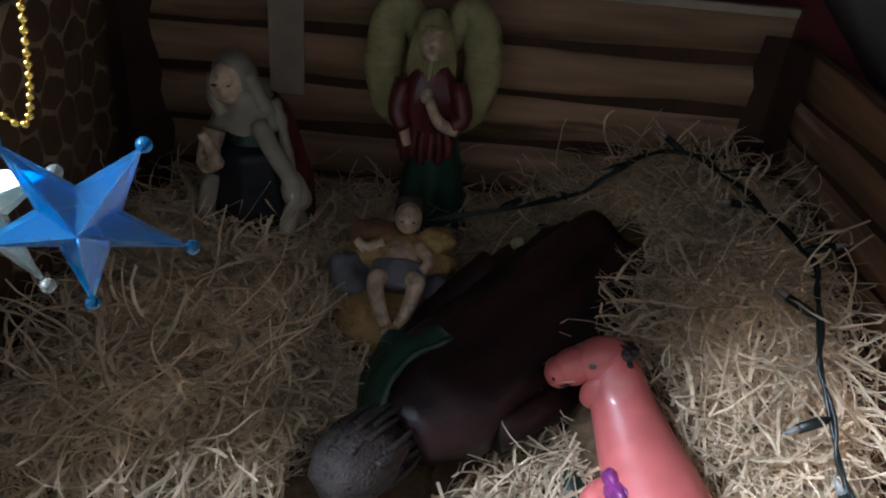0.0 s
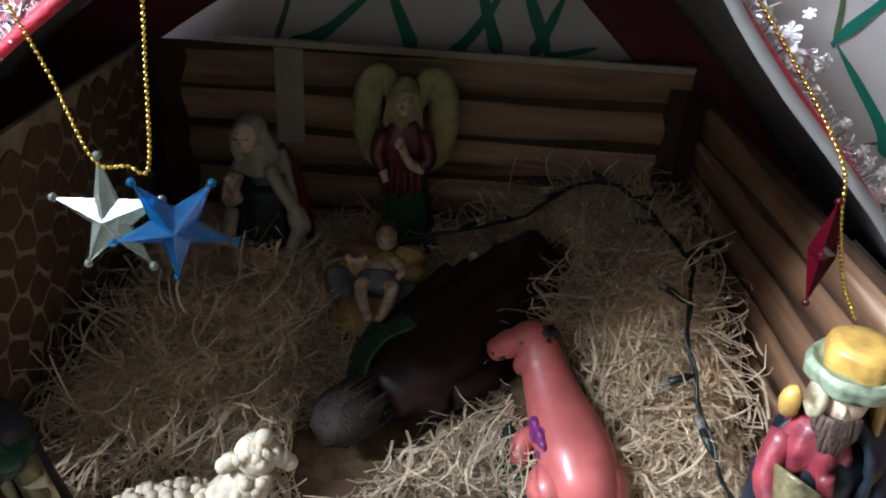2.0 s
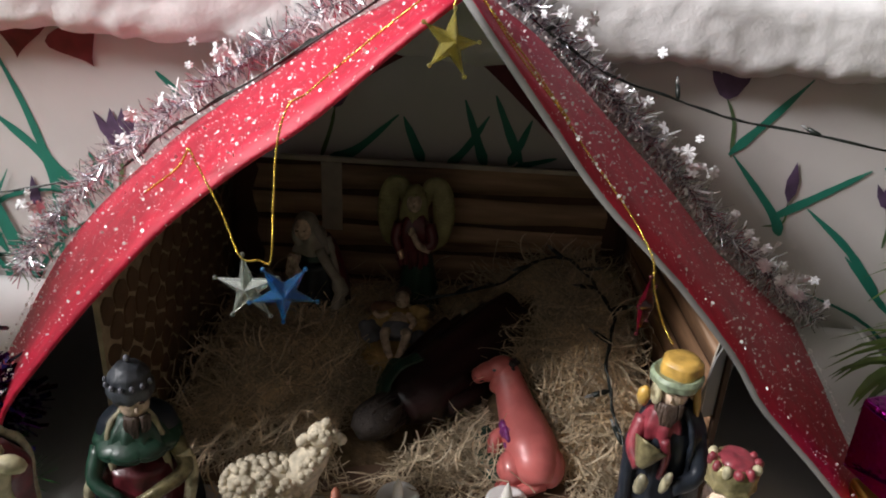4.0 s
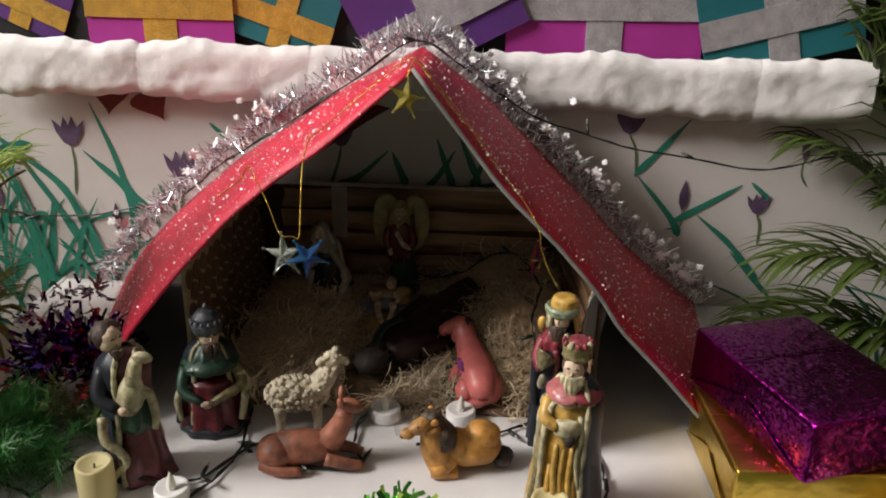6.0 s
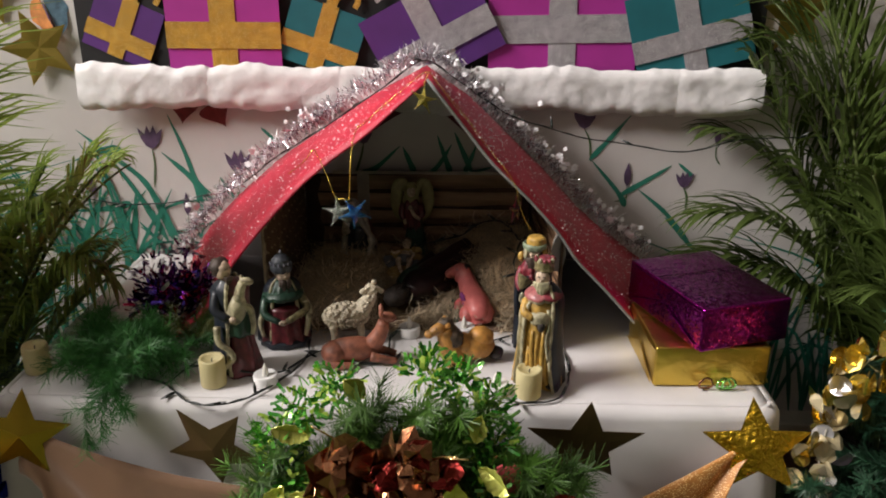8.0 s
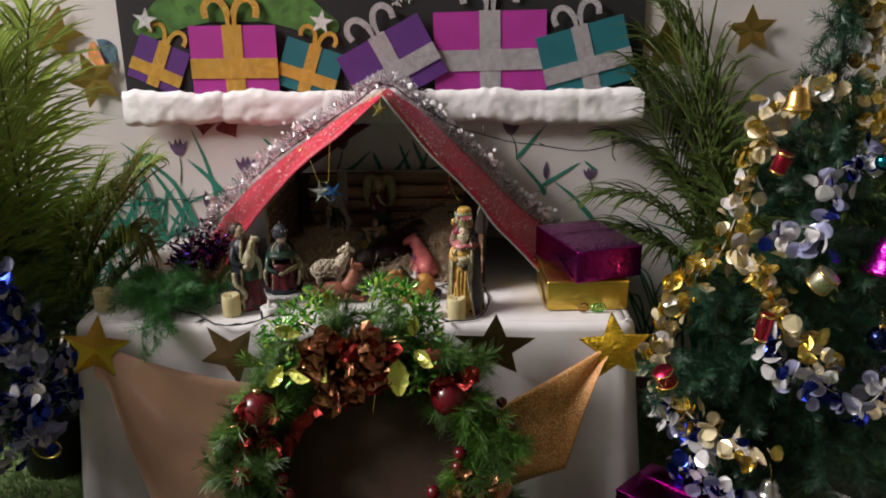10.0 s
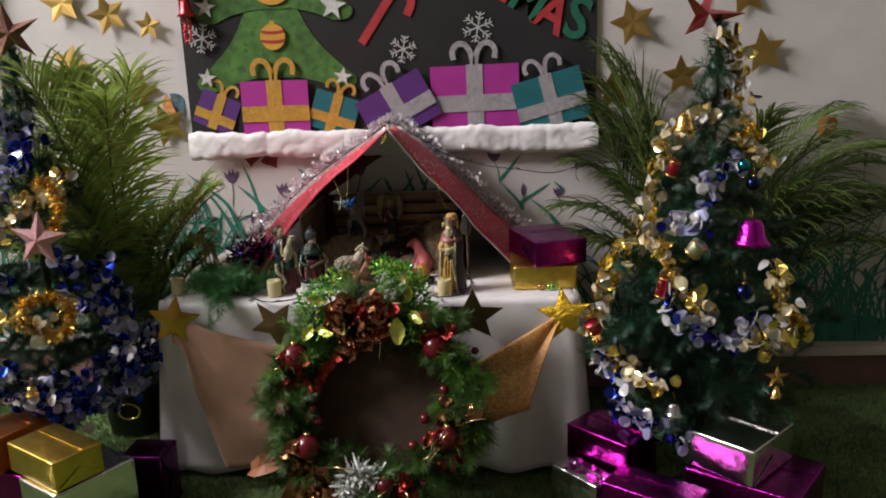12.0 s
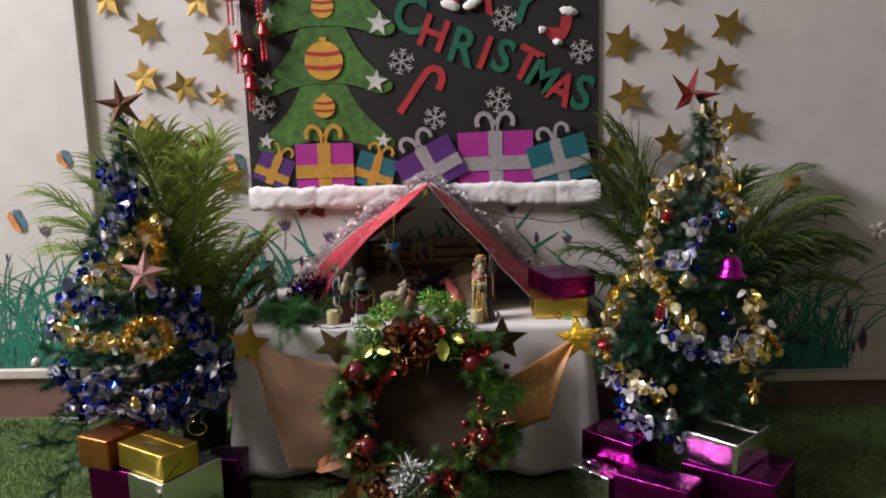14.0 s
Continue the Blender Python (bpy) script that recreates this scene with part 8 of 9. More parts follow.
blob(bm, (-0.0395, 0.0365, 0.0610), (0.0030, 0.0010, 0.0008), 2, (0, -20, 0), 1)
blob(bm, (-0.0285, 0.0365, 0.0740), (0.0020, 0.0012, 0.0016), 4, (0, 0, 0), 1)
limb(bm, [(-0.018, 0.0345, 0.066), (-0.013, 0.030, 0.058), (-0.010, 0.026, 0.053)], [0.0050, 0.0018], 0)
# chipped black forelock
oxr = random.Random(6)
for k in range(26):
    f, g2 = oxr.uniform(-1, 1), oxr.uniform(-1, 1)
    blob(bm, (-0.0155 + 0.010 * f, 0.046 + 0.008 * g2, 0.0795 - 0.0035 * f * f - 0.0040 * g2 * g2), (0.0034, 0.0030, 0.0022), 2, (oxr.uniform(-30, 30), oxr.uniform(-30, 30), oxr.uniform(0, 180)), 1, 0.0008, 300)
# violet stain on the chest
for k in range(34):
    f = k / 33
    blob(bm, (-0.0175 + 0.006 * f + oxr.uniform(-0.002, 0.003), -0.002 - 0.018 * f, 0.036 - 0.002 * f + oxr.uniform(-0.006, 0.007)), (0.0030, 0.0058, 0.0052), 3, (0, -25, 20), 2, 0.0008, 160)
# folded forelegs with dark hooves
limb(bm, [(-0.012, 0.004, 0.028), (-0.024, -0.002, 0.026), (-0.026, -0.014, 0.018)], [0.0085, 0.0055], 0)
blob(bm, (-0.0265, -0.017, 0.0145), (0.0036, 0.0050, 0.0060), 2, (20, 0, 0), 2)
limb(bm, [(0.018, -0.040, 0.012), (-0.004, -0.048, 0.006), (-0.022, -0.040, 0.006)], [0.008, 0.005], 0)
statue("ox_figurine", bm, [PINK, DGREEN, BLACKP, VIOLET, GREYB], pose(0.094, 0.228, TOP + 0.004, 0, 0, 0), "coral-pink ox figurine with a chipped black forelock, sitting on straw")

# sheep, deer and camel on the cloth
bm = bmesh.new()
srr = random.Random(2)
blob(bm, (0, 0, 0.048), (0.036, 0.019, 0.021), 0, (0, -6, 0), 3, 0.003, 90)
for k in range(240):
    u, v = srr.uniform(0, 6.283), srr.uniform(-0.75, 1)
    q = math.sqrt(max(0, 1 - v * v))
    blob(bm, (0.036 * q * math.cos(u), 0.0195 * q * math.sin(u), 0.048 + 0.0215 * v), (0.0042, 0.0042, 0.0038), 0, (0, 0, 0), 1)
limb(bm, [(0.024, 0, 0.055), (0.036, 0, 0.072), (0.042, -0.002, 0.084)], [0.016, 0.010], 0)
for k in range(70):
    f = srr.random()
    u = srr.uniform(0, 6.283)
    blob(bm, (0.026 + 0.016 * f + 0.012 * (1 - 0.3 * f) * math.cos(u) * 0.8, 0.013 * math.sin(u), 0.058 + 0.027 * f), (0.0038, 0.0038, 0.0036), 0, (0, 0, 0), 1)
blob(bm, (0.043, 0.002, 0.092), (0.0115, 0.0120, 0.0105), 0, (-20, 0, 0), 3)
blob(bm, (0.044, 0.013, 0.086), (0.0075, 0.0090, 0.0070), 0, (-30, 0, 0), 3)
for k in range(34):
    u = srr.uniform(0, 6.283)
    q = srr.uniform(0, 1)
    blob(bm, (0.043 + 0.0105 * q * math.cos(u), -0.002 + 0.0100 * q * math.sin(u), 0.1010 - 0.005 * q * q), (0.0036, 0.0036, 0.0034), 0, (0, 0, 0), 1)
blob(bm, (0.047, -0.001, 0.1055), (0.0042, 0.0040, 0.0048), 0, (0, 10, 0), 2, 0.001, 200)
for s in (-1, 1):
    blob(bm, (0.043 + 0.0125 * s, -0.003, 0.0925), (0.0055, 0.0045, 0.0050), 0, (0, 14 * s, 0), 2)
    blob(bm, (0.043 + 0.0155 * s, -0.003, 0.0900), (0.0046, 0.0044, 0.0048), 0, (0, 0, 0), 2)
    for x in (-0.022, 0.022):
        limb(bm, [(x, 0.010 * s, 0.036), (x + 0.002, 0.010 * s, 0.016), (x, 0.010 * s, 0.0)], [0.007, 0.0045], 0)
statue("sheep_figurine", bm, [SHEEP], pose(-0.115, 0.128, TOP + 0.0008, 0, 0, 10), "cream fleece-textured standing sheep figurine on the cloth")
bm = bmesh.new()
blob(bm, (-0.010, 0, 0.022), (0.046, 0.020, 0.021), 0, (0, -4, 0), 3, 0.002, 60)
blob(bm, (-0.036, -0.004, 0.020), (0.022, 0.022, 0.019), 0, (0, 0, 0), 3)
limb(bm, [(0.024, 0, 0.030), (0.036, 0, 0.050), (0.042, 0, 0.070)], [0.016, 0.009], 0)
blob(bm, (0.049, -0.001, 0.077), (0.014, 0.008, 0.0085), 0, (0, 10, -8), 3)
for s in (-1, 1):
    blob(bm, (0.038, 0.010 * s, 0.086), (0.004, 0.005, 0.009), 0, (-35 * s, 0, 0), 2)
    limb(bm, [(0.020, 0.014 * s, 0.016), (0.044, 0.016 * s, 0.010), (0.060, 0.012 * s, 0.006)], [0.008, 0.005], 0)
blob(bm, (0.050, -0.010, 0.008), (0.009, 0.006, 0.006), 1, (0, 0, 0), 2)
limb(bm, [(-0.05, -0.014, 0.010), (-0.03, -0.024, 0.007), (-0.006, -0.024, 0.006)], [0.008, 0.005], 0)
statue("deer_figurine", bm, [DEER, BLACKP], pose(-0.088, 0.060, TOP + 0.0008, 0, 0, 6), "russet-brown lying deer figurine on the cloth")
bm = bmesh.new()
blob(bm, (0.024, 0, 0.024), (0.034, 0.022, 0.023), 0, (0, 0, 0), 3, 0.003, 60)
blob(bm, (0.036, 0, 0.040), (0.021, 0.018, 0.017), 0, (0, 8, 0), 3, 0.002, 70)
blob(bm, (0.006, 0, 0.030), (0.020, 0.019, 0.018), 0, (0, 0, 0), 3, 0.003, 80)
limb(bm, [(-0.008, -0.004, 0.012), (-0.018, -0.006, 0.030), (-0.022, -0.006, 0.048), (-0.026, -0.006, 0.062)], [0.020, 0.0115], 0, 14)
limb(bm, [(0.000, 0.002, 0.030), (-0.010, 0.002, 0.046), (-0.018, 0.000, 0.060), (-0.022, -0.002, 0.072)], [0.017, 0.0100], 2, 14)
blob(bm, (-0.010, -0.008, 0.044), (0.014, 0.014, 0.018), 2, (0, -24, 0), 3, 0.004, 110)
blob(bm, (-0.036, -0.008, 0.064), (0.015, 0.0090, 0.0095), 0, (0, -18, 10), 3, 0.001, 90)
blob(bm, (-0.050, -0.010, 0.058), (0.0080, 0.0075, 0.0065), 0, (0, -10, 0), 3, 0.001, 120)
blob(bm, (-0.057, -0.011, 0.055), (0.0022, 0.0045, 0.0018), 2, (0, 0, 0), 1)
blob(bm, (-0.024, -0.004, 0.074), (0.012, 0.010, 0.006), 2, (0, -14, 0), 3, 0.003, 150)
for s in (-1, 1):
    blob(bm, (-0.022, 0.011 * s - 0.005, 0.072), (0.0045, 0.003, 0.0075), 0, (-30 * s, 0, 0), 2)
    blob(bm, (-0.040, 0.0075 * s - 0.008, 0.068), (0.0018, 0.0016, 0.0016), 1, (0, 0, 0), 1)
    limb(bm, [(-0.010, 0.014 * s, 0.018), (-0.020, 0.016 * s, 0.008), (0.004, 0.018 * s, 0.005)], [0.011, 0.006], 0)
blob(bm, (0.058, -0.004, 0.012), (0.013, 0.016, 0.011), 1, (0, 0, 10), 3, 0.003, 80)
statue("camel_figurine", bm, [CAMEL, BLACKP, MANE], pose(0.072, 0.066, TOP + 0.0008, 0, 0, 14), "tan lying camel figurine with a dark shaggy neck")
# ---- satin swag on the front of the cloth ----
def swag():
    t = thing("satin_swag", "peach satin swag with a gold glitter end pinned on the cloth", "swag")
    nu, nv = 70, 18
    rows = []
    for i in range(nu + 1):
        u = i / nu
        x = -0.565 + 1.05 * u
        up = 0.478 - 0.10 * math.sin(math.pi * min(1, u / 0.9)) ** 0.8 - 0.12 * smoothstep(0.55, 0.80, u) * smoothstep(1.0, 0.84, u)
        lo = 0.40 - 0.36 * math.sin(math.pi * min(1.0, u * 1.02)) ** 0.75
        if u < 0.5:
            lo = 0.40 - 0.06 * smoothstep(0.0, 0.06, u) - 0.28 * min(1.0, max(0.0, (u - 0.03) / 0.10))
        if x > 0.245:
            up = min(0.466, 0.33 + 0.57 * (x - 0.245))
        if u > 0.8:
            lo = 0.17 + 0.05 * (u - 0.8) / 0.119 if x < 0.40 else min(0.452, 0.22 + 0.23 * ((x - 0.40) / 0.078) ** 0.8)
        row = []
        for j in range(nv + 1):
            v = j / nv
            z = up + (lo - up) * v
            fold = 0.010 * math.sin(9 * v + 3 * math.sin(math.pi * u)) + 0.022 * math.exp(-((v - 0.12 - 0.9 * u) / 0.10) ** 2) * smoothstep(0.02, 0.10, u) + 0.008 * noise.noise(Vector((u * 9, v * 5, 2)))
            d = TOP - z
            y = TY0 - 0.020 - d * 0.10 - 0.058 * d / 0.49 - fold * (0.3 + d)
            row.append(Vector((x, y, z)))
        rows.append(row)
    for name, a, b, mat, label in (("satin", 0, 54, M_ORANGE, "peach satin"), ("glitter_end", 54, nu, M_GOLDCLOTH, "gold glitter cloth")):
        bm = bmesh.new()
        g = [[bm.verts.new(p) for p in rows[i]] for i in range(a, b + 1)]
        for i in range(b - a):
            for j in range(nv):
                bm.faces.new((g[i][j], g[i + 1][j], g[i + 1][j + 1], g[i][j + 1]))
        bmesh.ops.recalc_face_normals(bm, faces=bm.faces)
        ob = part(name, bm, mat, t, label)
        s = ob.modifiers.new("thickness", "SOLIDIFY")
        s.thickness = 0.001


swag()

# ---- big gold card stars on the table's edge ----
M_STARCARD = foil("gold_star_board", (0.40, 0.24, 0.04), 0.24, crinkle=0.16, cscale=11)
M_STARDULL = material("dull_gold_board", (0.105, 0.066, 0.022), 0.5, metal=0.3, vary=0.2, scale=14, bump=0.1, bump_scale=200)
M_STARRIB = foil("ribbed_gold_foil", (0.62, 0.38, 0.03), 0.26, crinkle=0.55, cscale=160)
for x, z, r, rot, label in ((-0.555, 0.462, 0.072, (-6, 8, 6), "large gold card star at the table's corner"), (-0.278, 0.447, 0.078, (14, 36, 0), "large dull gold card star, bent over the table's edge"), (0.250, 0.462, 0.086, (17, 2, 0), "large dull gold card star on the table's edge"), (0.492, 0.462, 0.076, (-8, -10, -14), "large shiny ribbed gold star at the table's corner")):
    bm = bmesh.new()
    bent_star(bm, r, 0.45, 0.004, 0.0012, -0.06)
    ob = link("table_star", bm, M_STARDULL if "dull" in label else M_STARRIB if "shiny" in label else M_STARCARD, False)
    ob.matrix_world = pose(x, TY0 - 0.040, z, *rot)
    tagged(ob, label, "star", "gold stars on the table's edge")

# ---- candles and tea lights ----
M_WAX = leaf_material("cream_wax", (0.72, 0.64, 0.36), 0.06, 0.35, 0.5)
M_WHITEPL = material("white_plastic", (0.74, 0.73, 0.72), 0.4, vary=0.04)
M_FLAME = material("milky_flame", (0.75, 0.72, 0.66), 0.3, vary=0.05)


def led_candle(x, y):
    t = thing("led_candle", "cream battery candle with a dipped top, on the cloth", "candle", "battery candles", at=Matrix.Translation((x, y, TOP + 0.0008)))
    bm = bmesh.new()
    lathe(bm, [(0.0185, 0.0), (0.0192, 0.002), (0.0192, 0.042), (0.0178, 0.045), (0.0150, 0.0425), (0.006, 0.038), (0.0, 0.0375)], 28)
    for v in bm.verts:
        if v.co.z > 0.04:
            v.co.z += 0.002 * noise.noise(v.co * 90)
    part("wax", bm, M_WAX, t)
    bm = bmesh.new()
    tube(bm, [(0, 0, 0.036), (0.0005, 0, 0.043)], 0.001, 6)
    part("wick", bm, M_POT, t)


def tea_light(x, y):
    t = thing("tea_light", "white plastic tea light with a milky flame tip", "tea light", "tea lights", at=Matrix.Translation((x, y, TOP + 0.0008)))
    bm = bmesh.new()
    lathe(bm, [(0.0180, 0.0), (0.0185, 0.001), (0.0185, 0.014), (0.0175, 0.016), (0.0150, 0.0155), (0.006, 0.013), (0.0, 0.0128)], 28)
    part("cup", bm, M_WHITEPL, t)
    bm = bmesh.new()
    lathe(bm, [(0.0042, 0.012), (0.0050, 0.018), (0.0036, 0.026), (0.0012, 0.033), (0.0, 0.035)], 14)
    part("flame_tip", bm, M_FLAME, t)


for x, y in ((-0.297, -0.016), (-0.581, 0.016), (0.175, -0.034)):
    led_candle(x, y)
for x, y in ((-0.219, -0.012), (0.128, -0.027), (-0.013, 0.158), (0.080, 0.162)):
    tea_light(x, y)

# pale plastic lead lying at the back of the table
t = thing("white_lead", "pale plastic lead with a clip lying on the cloth", "lead")
bm = bmesh.new()
tube(bm, smooth_path([(-0.600, 0.150, TOP + 0.006), (-0.555, 0.140, TOP + 0.010), (-0.510, 0.150, TOP + 0.010), (-0.470, 0.146, TOP + 0.007)], 8), 0.0030, 8)
part("wire", bm, M_WHITEPL, t)
bm = bmesh.new()
box(bm, (-0.525, 0.140, TOP + 0.002), (-0.485, 0.156, TOP + 0.014), bevel=0.003)
part("clip", bm, M_WHITEPL, t)

# ---- light strings: thin dark cable with small bulbs ----
M_CABLE = material("dark_green_cable", (0.010, 0.014, 0.012), 0.4, vary=0.2)
M_BULB = material("clear_bulb", (0.5, 0.5, 0.5), 0.1, vary=0.05, trans=0.6)


def light_string(paths, every, label, seed, r=0.0012):
    rnd = random.Random(seed)
    t = thing("light_string", label, "light string")
    for pts in paths:
        P = smooth_path(pts, 8)
        bm = bmesh.new()
        tube(bm, P, r, 6)
        tube(bm, [p + Vector((0.0018 * math.sin(i * 0.9), 0.0018 * math.cos(i * 0.9), 0.001)) for i, p in enumerate(P)], r, 6)
        part("cable", bm, M_CABLE, t)
        acc = every * 0.5
        for a, b in zip(P, P[1:]):
            acc += (b - a).length
            if acc > every:
                acc = 0
                d = Vector((rnd.gauss(0, 1), rnd.gauss(0, 1), rnd.uniform(-0.1, 0.8))).normalized() * 0.017
                bm = bmesh.new()
                tube(bm, [b, b + d * 0.3, b + d], [r, 0.0026, 0.0024], 8)
                s = part("socket", bm, M_CABLE, t)
                bm = bmesh.new()
                tube(bm, [b + d, b + d * 1.25, b + d * 1.5], [0.002, 0.0017, 0.0004], 8)
                part("bulb", bm, M_BULB, s, "clear bulb")


Z = TOP + 0.0035
light_string([[(-0.50, 0.05, Z), (-0.42, 0.0, Z), (-0.368, -0.025, Z), (-0.325, -0.068, Z), (-0.29, -0.082, Z), (-0.251, -0.072, Z), (-0.222, -0.045, Z), (-0.192, 0.004, Z), (-0.176, 0.045, Z), (-0.172, 0.085, Z), (-0.182, 0.160, Z)],
              [(-0.368, -0.025, Z), (-0.33, 0.010, Z + 0.012), (-0.25, 0.004, Z + 0.006), (-0.20, 0.02, Z), (-0.15, 0.09, Z), (-0.09, 0.05, Z), (-0.031, 0.056, Z), (-0.043, 0.099, Z), (-0.038, 0.150, Z + 0.004), (-0.005, 0.165, Z + 0.002)],
              [(0.03, 0.10, Z), (0.10, 0.12, Z), (0.20, 0.17, Z), (0.232, 0.139, Z), (0.240, 0.107, Z), (0.244, 0.053, Z), (0.241, 0.02, Z), (0.22, -0.045, Z), (0.17, -0.062, Z), (0.14, -0.05, Z)]], 0.07, "thin dark string of small lights winding over the cloth", 1)
light_string([[(-0.05, 0.40, TOP + 0.062), (0.015, 0.402, TOP + 0.078), (0.072, 0.422, TOP + 0.086), (0.098, 0.43, TOP + 0.102), (0.125, 0.452, TOP + 0.106), (0.165, 0.455, TOP + 0.104)],
              [(0.150, 0.445, TOP + 0.108), (0.166, 0.400, TOP + 0.110), (0.176, 0.345, TOP + 0.112), (0.180, 0.315, TOP + 0.110), (0.168, 0.265, TOP + 0.098), (0.172, 0.225, TOP + 0.070), (0.185, 0.190, TOP + 0.040), (0.205, 0.17, TOP + 0.012)]], 0.045, "thin dark string of small lights lying over the straw", 2, 0.0011)
light_string([[(-0.90, 0.540, 0.62), (-0.749, 0.543, 0.619), (-0.648, 0.543, 0.604), (-0.545, 0.543, 0.608), (-0.472, 0.541, 0.625), (-0.409, 0.530, 0.64), (-0.350, 0.49, 0.682), (-0.29, 0.42, 0.735), (-0.235, 0.36, 0.776), (-0.16, 0.33, 0.826), (-0.06, 0.34, 0.892), (0.0, 0.40, 0.926), (0.054, 0.48, 0.885), (0.107, 0.48, 0.848), (0.17, 0.48, 0.81), (0.232, 0.48, 0.791), (0.286, 0.48, 0.775), (0.322, 0.48, 0.767), (0.394, 0.48, 0.758), (0.483, 0.48, 0.744), (0.535, 0.48, 0.748), (0.618, 0.48, 0.769), (0.80, 0.49, 0.774)]], 0.16, "thin dark string of lights strung along the wall over the roof", 3, 0.0010)

# ---- tinsel on the roof ----
M_TSIL = material("silver_tinsel", (0.62, 0.62, 0.66), 0.24, metal=1.0, vary=0.05, per_piece=0.2)
M_TWHITE = material("white_film_flake", (0.93, 0.93, 0.95), 0.3, vary=0.04)
M_TPUR = foil("purple_tinsel", (0.075, 0.012, 0.13), 0.2, crinkle=0.0)
M_TGREY = foil("dull_silver_tinsel", (0.42, 0.40, 0.45), 0.3, crinkle=0.0)
M_TBLUE = foil("blue_violet_tinsel", (0.10, 0.06, 0.40), 0.2, crinkle=0.0)
M_TRED = foil("red_tinsel", (0.35, 0.02, 0.06), 0.2, crinkle=0.0)
ridge = smooth_path([(x, 0.515, z + 0.012) for x, z in ROOF_BACK], 4)
t = thing("tinsel_garland", "silver tinsel garland along the crib roof's back edge", "tinsel garland")
trd = random.Random(18)
ob = new("tinsel", tinsel([p + Vector((-0.010 if p.x < 0 else 0.010, -0.026, 0.014)) for p in ridge], 0.028, [M_TSIL, M_TWHITE], (5, 2), trd, 12, 0.0014, step=0.003))
ob.parent = t
tagged(ob, kind="stuff")


def flake(bm, p, s, rot):
    """A small film blossom with six lobes."""
    m = pose(*p, *rot)
    o = []
    for i in range(24):
        u = 6.28318 * i / 24
        r = s * (0.62 + 0.38 * abs(math.cos(3 * u)))
        o.append((r * math.cos(u), r * math.sin(u)))
    c = bm.verts.new(m @ Vector((0, -0.0006, 0)))
    A = [bm.verts.new(m @ Vector((x, 0.0012 * math.sin(9 * x / s), z))) for x, z in o]
    for i in range(24):
        bm.faces.new((c, A[i], A[(i + 1) % 24]))


spots = [(trd.uniform(0.02, 0.98), 0.016) for _ in range(20)]
for f, n in ((0.12, 5), (0.24, 4), (0.33, 6), (0.56, 4), (0.64, 9), (0.72, 5), (0.78, 10), (0.87, 6), (0.93, 7)):
    spots += [(f + trd.gauss(0, 0.008), 0.010) for _ in range(n)]
for f, loose in spots:
    p = ridge[min(len(ridge) - 1, max(0, int(f * (len(ridge) - 1))))]
    bm = bmesh.new()
    flake(bm, p + Vector(((-0.021 if p.x < 0 else 0.021) + trd.gauss(0, loose), -0.044 - abs(trd.gauss(0.006, 0.006)), 0.023 + abs(trd.gauss(0.0, loose)))), trd.uniform(0.004, 0.0095), (trd.uniform(-70, 70), trd.uniform(0, 180), trd.uniform(-70, 70)))
    part("film_blossom", bm, M_TWHITE, t, "", False)
t = thing("tinsel_bundle", "bundle of purple and silver tinsel beside the crib", "tinsel")
core = smooth_path([(-0.460, 0.175, TOP + 0.035), (-0.425, 0.15, TOP + 0.075), (-0.385, 0.165, TOP + 0.095), (-0.362, 0.195, TOP + 0.075), (-0.375, 0.185, TOP + 0.045), (-0.42, 0.205, TOP + 0.05), (-0.45, 0.20, TOP + 0.07)], 5)
ob = new("tinsel", tinsel(core, 0.030, [M_TPUR, M_TSIL, M_TRED], (14, 1, 1), trd, 12, 0.0022, step=0.004))
ob.parent = t
tagged(ob, kind="stuff")
shredded("tinsel", [(p + Vector((0, -0.008, 0)), 0.032, 85) for p in core[::3]], [M_TPUR, M_TBLUE, M_TRED, M_TGREY], (9, 3, 2, 1), trd, 0.017, 0.0045, "dark purple foil strips").parent = t
shredded("tinsel", [(Vector(p), 0.018, 34) for p in ((-0.49, 0.23, TOP + 0.07), (-0.465, 0.225, TOP + 0.095), (-0.43, 0.23, TOP + 0.115), (-0.40, 0.24, TOP + 0.12))], [M_TGREY, M_TPUR], (5, 4), trd, 0.014, 0.0035, "silver foil strips").parent = t

# ---- pine branch on the table ----
t = thing("pine_branch", "soft green artificial pine branch lying over the table's edge", "pine branch")
bp = random.Random(61)
M_NEEDLED = leaf_material("soft_pine_plastic", (0.045, 0.18, 0.042), 0.3, 0.2, 0.5)
for k in range(46):
    a = bp.uniform(0, 6.283)
    o = Vector((-0.430 + bp.uniform(-0.08, 0.06), 0.055 + bp.uniform(-0.05, 0.05), TOP + 0.018))
    e = o + Vector((math.cos(a) * 0.10, math.sin(a) * 0.07, bp.uniform(-0.004, 0.03)))
    e.x, e.y = max(-0.530, min(-0.325, e.x)), max(-0.07, min(0.15, e.y))
    sprig("sprig", t, [o, (o + e) / 2 + Vector((0, 0, 0.012)), e], bp, M_NEEDLED, 4, 0.026, 0.003, 4, 0.045, 0.0013)
for e in (Vector((-0.43, -0.118, TOP - 0.035)), Vector((-0.452, -0.125, TOP - 0.06)), Vector((-0.40, -0.11, TOP - 0.005))):
    sprig("sprig", t, [Vector((-0.44, 0.0, TOP + 0.016)), Vector((-0.435, -0.06, TOP + 0.022)), Vector((e.x, -0.108, TOP + 0.012)), e], bp, M_NEEDLED, 4, 0.026, 0.003, 4, 0.04, 0.0013)
t = thing("pine_pick", "small yellow-green pine pick beside the tinsel", "pine pick")
M_NEEDLEY = leaf_material("yellow_pine_plastic", (0.085, 0.105, 0.02), 0.3, 0.2, 0.5)
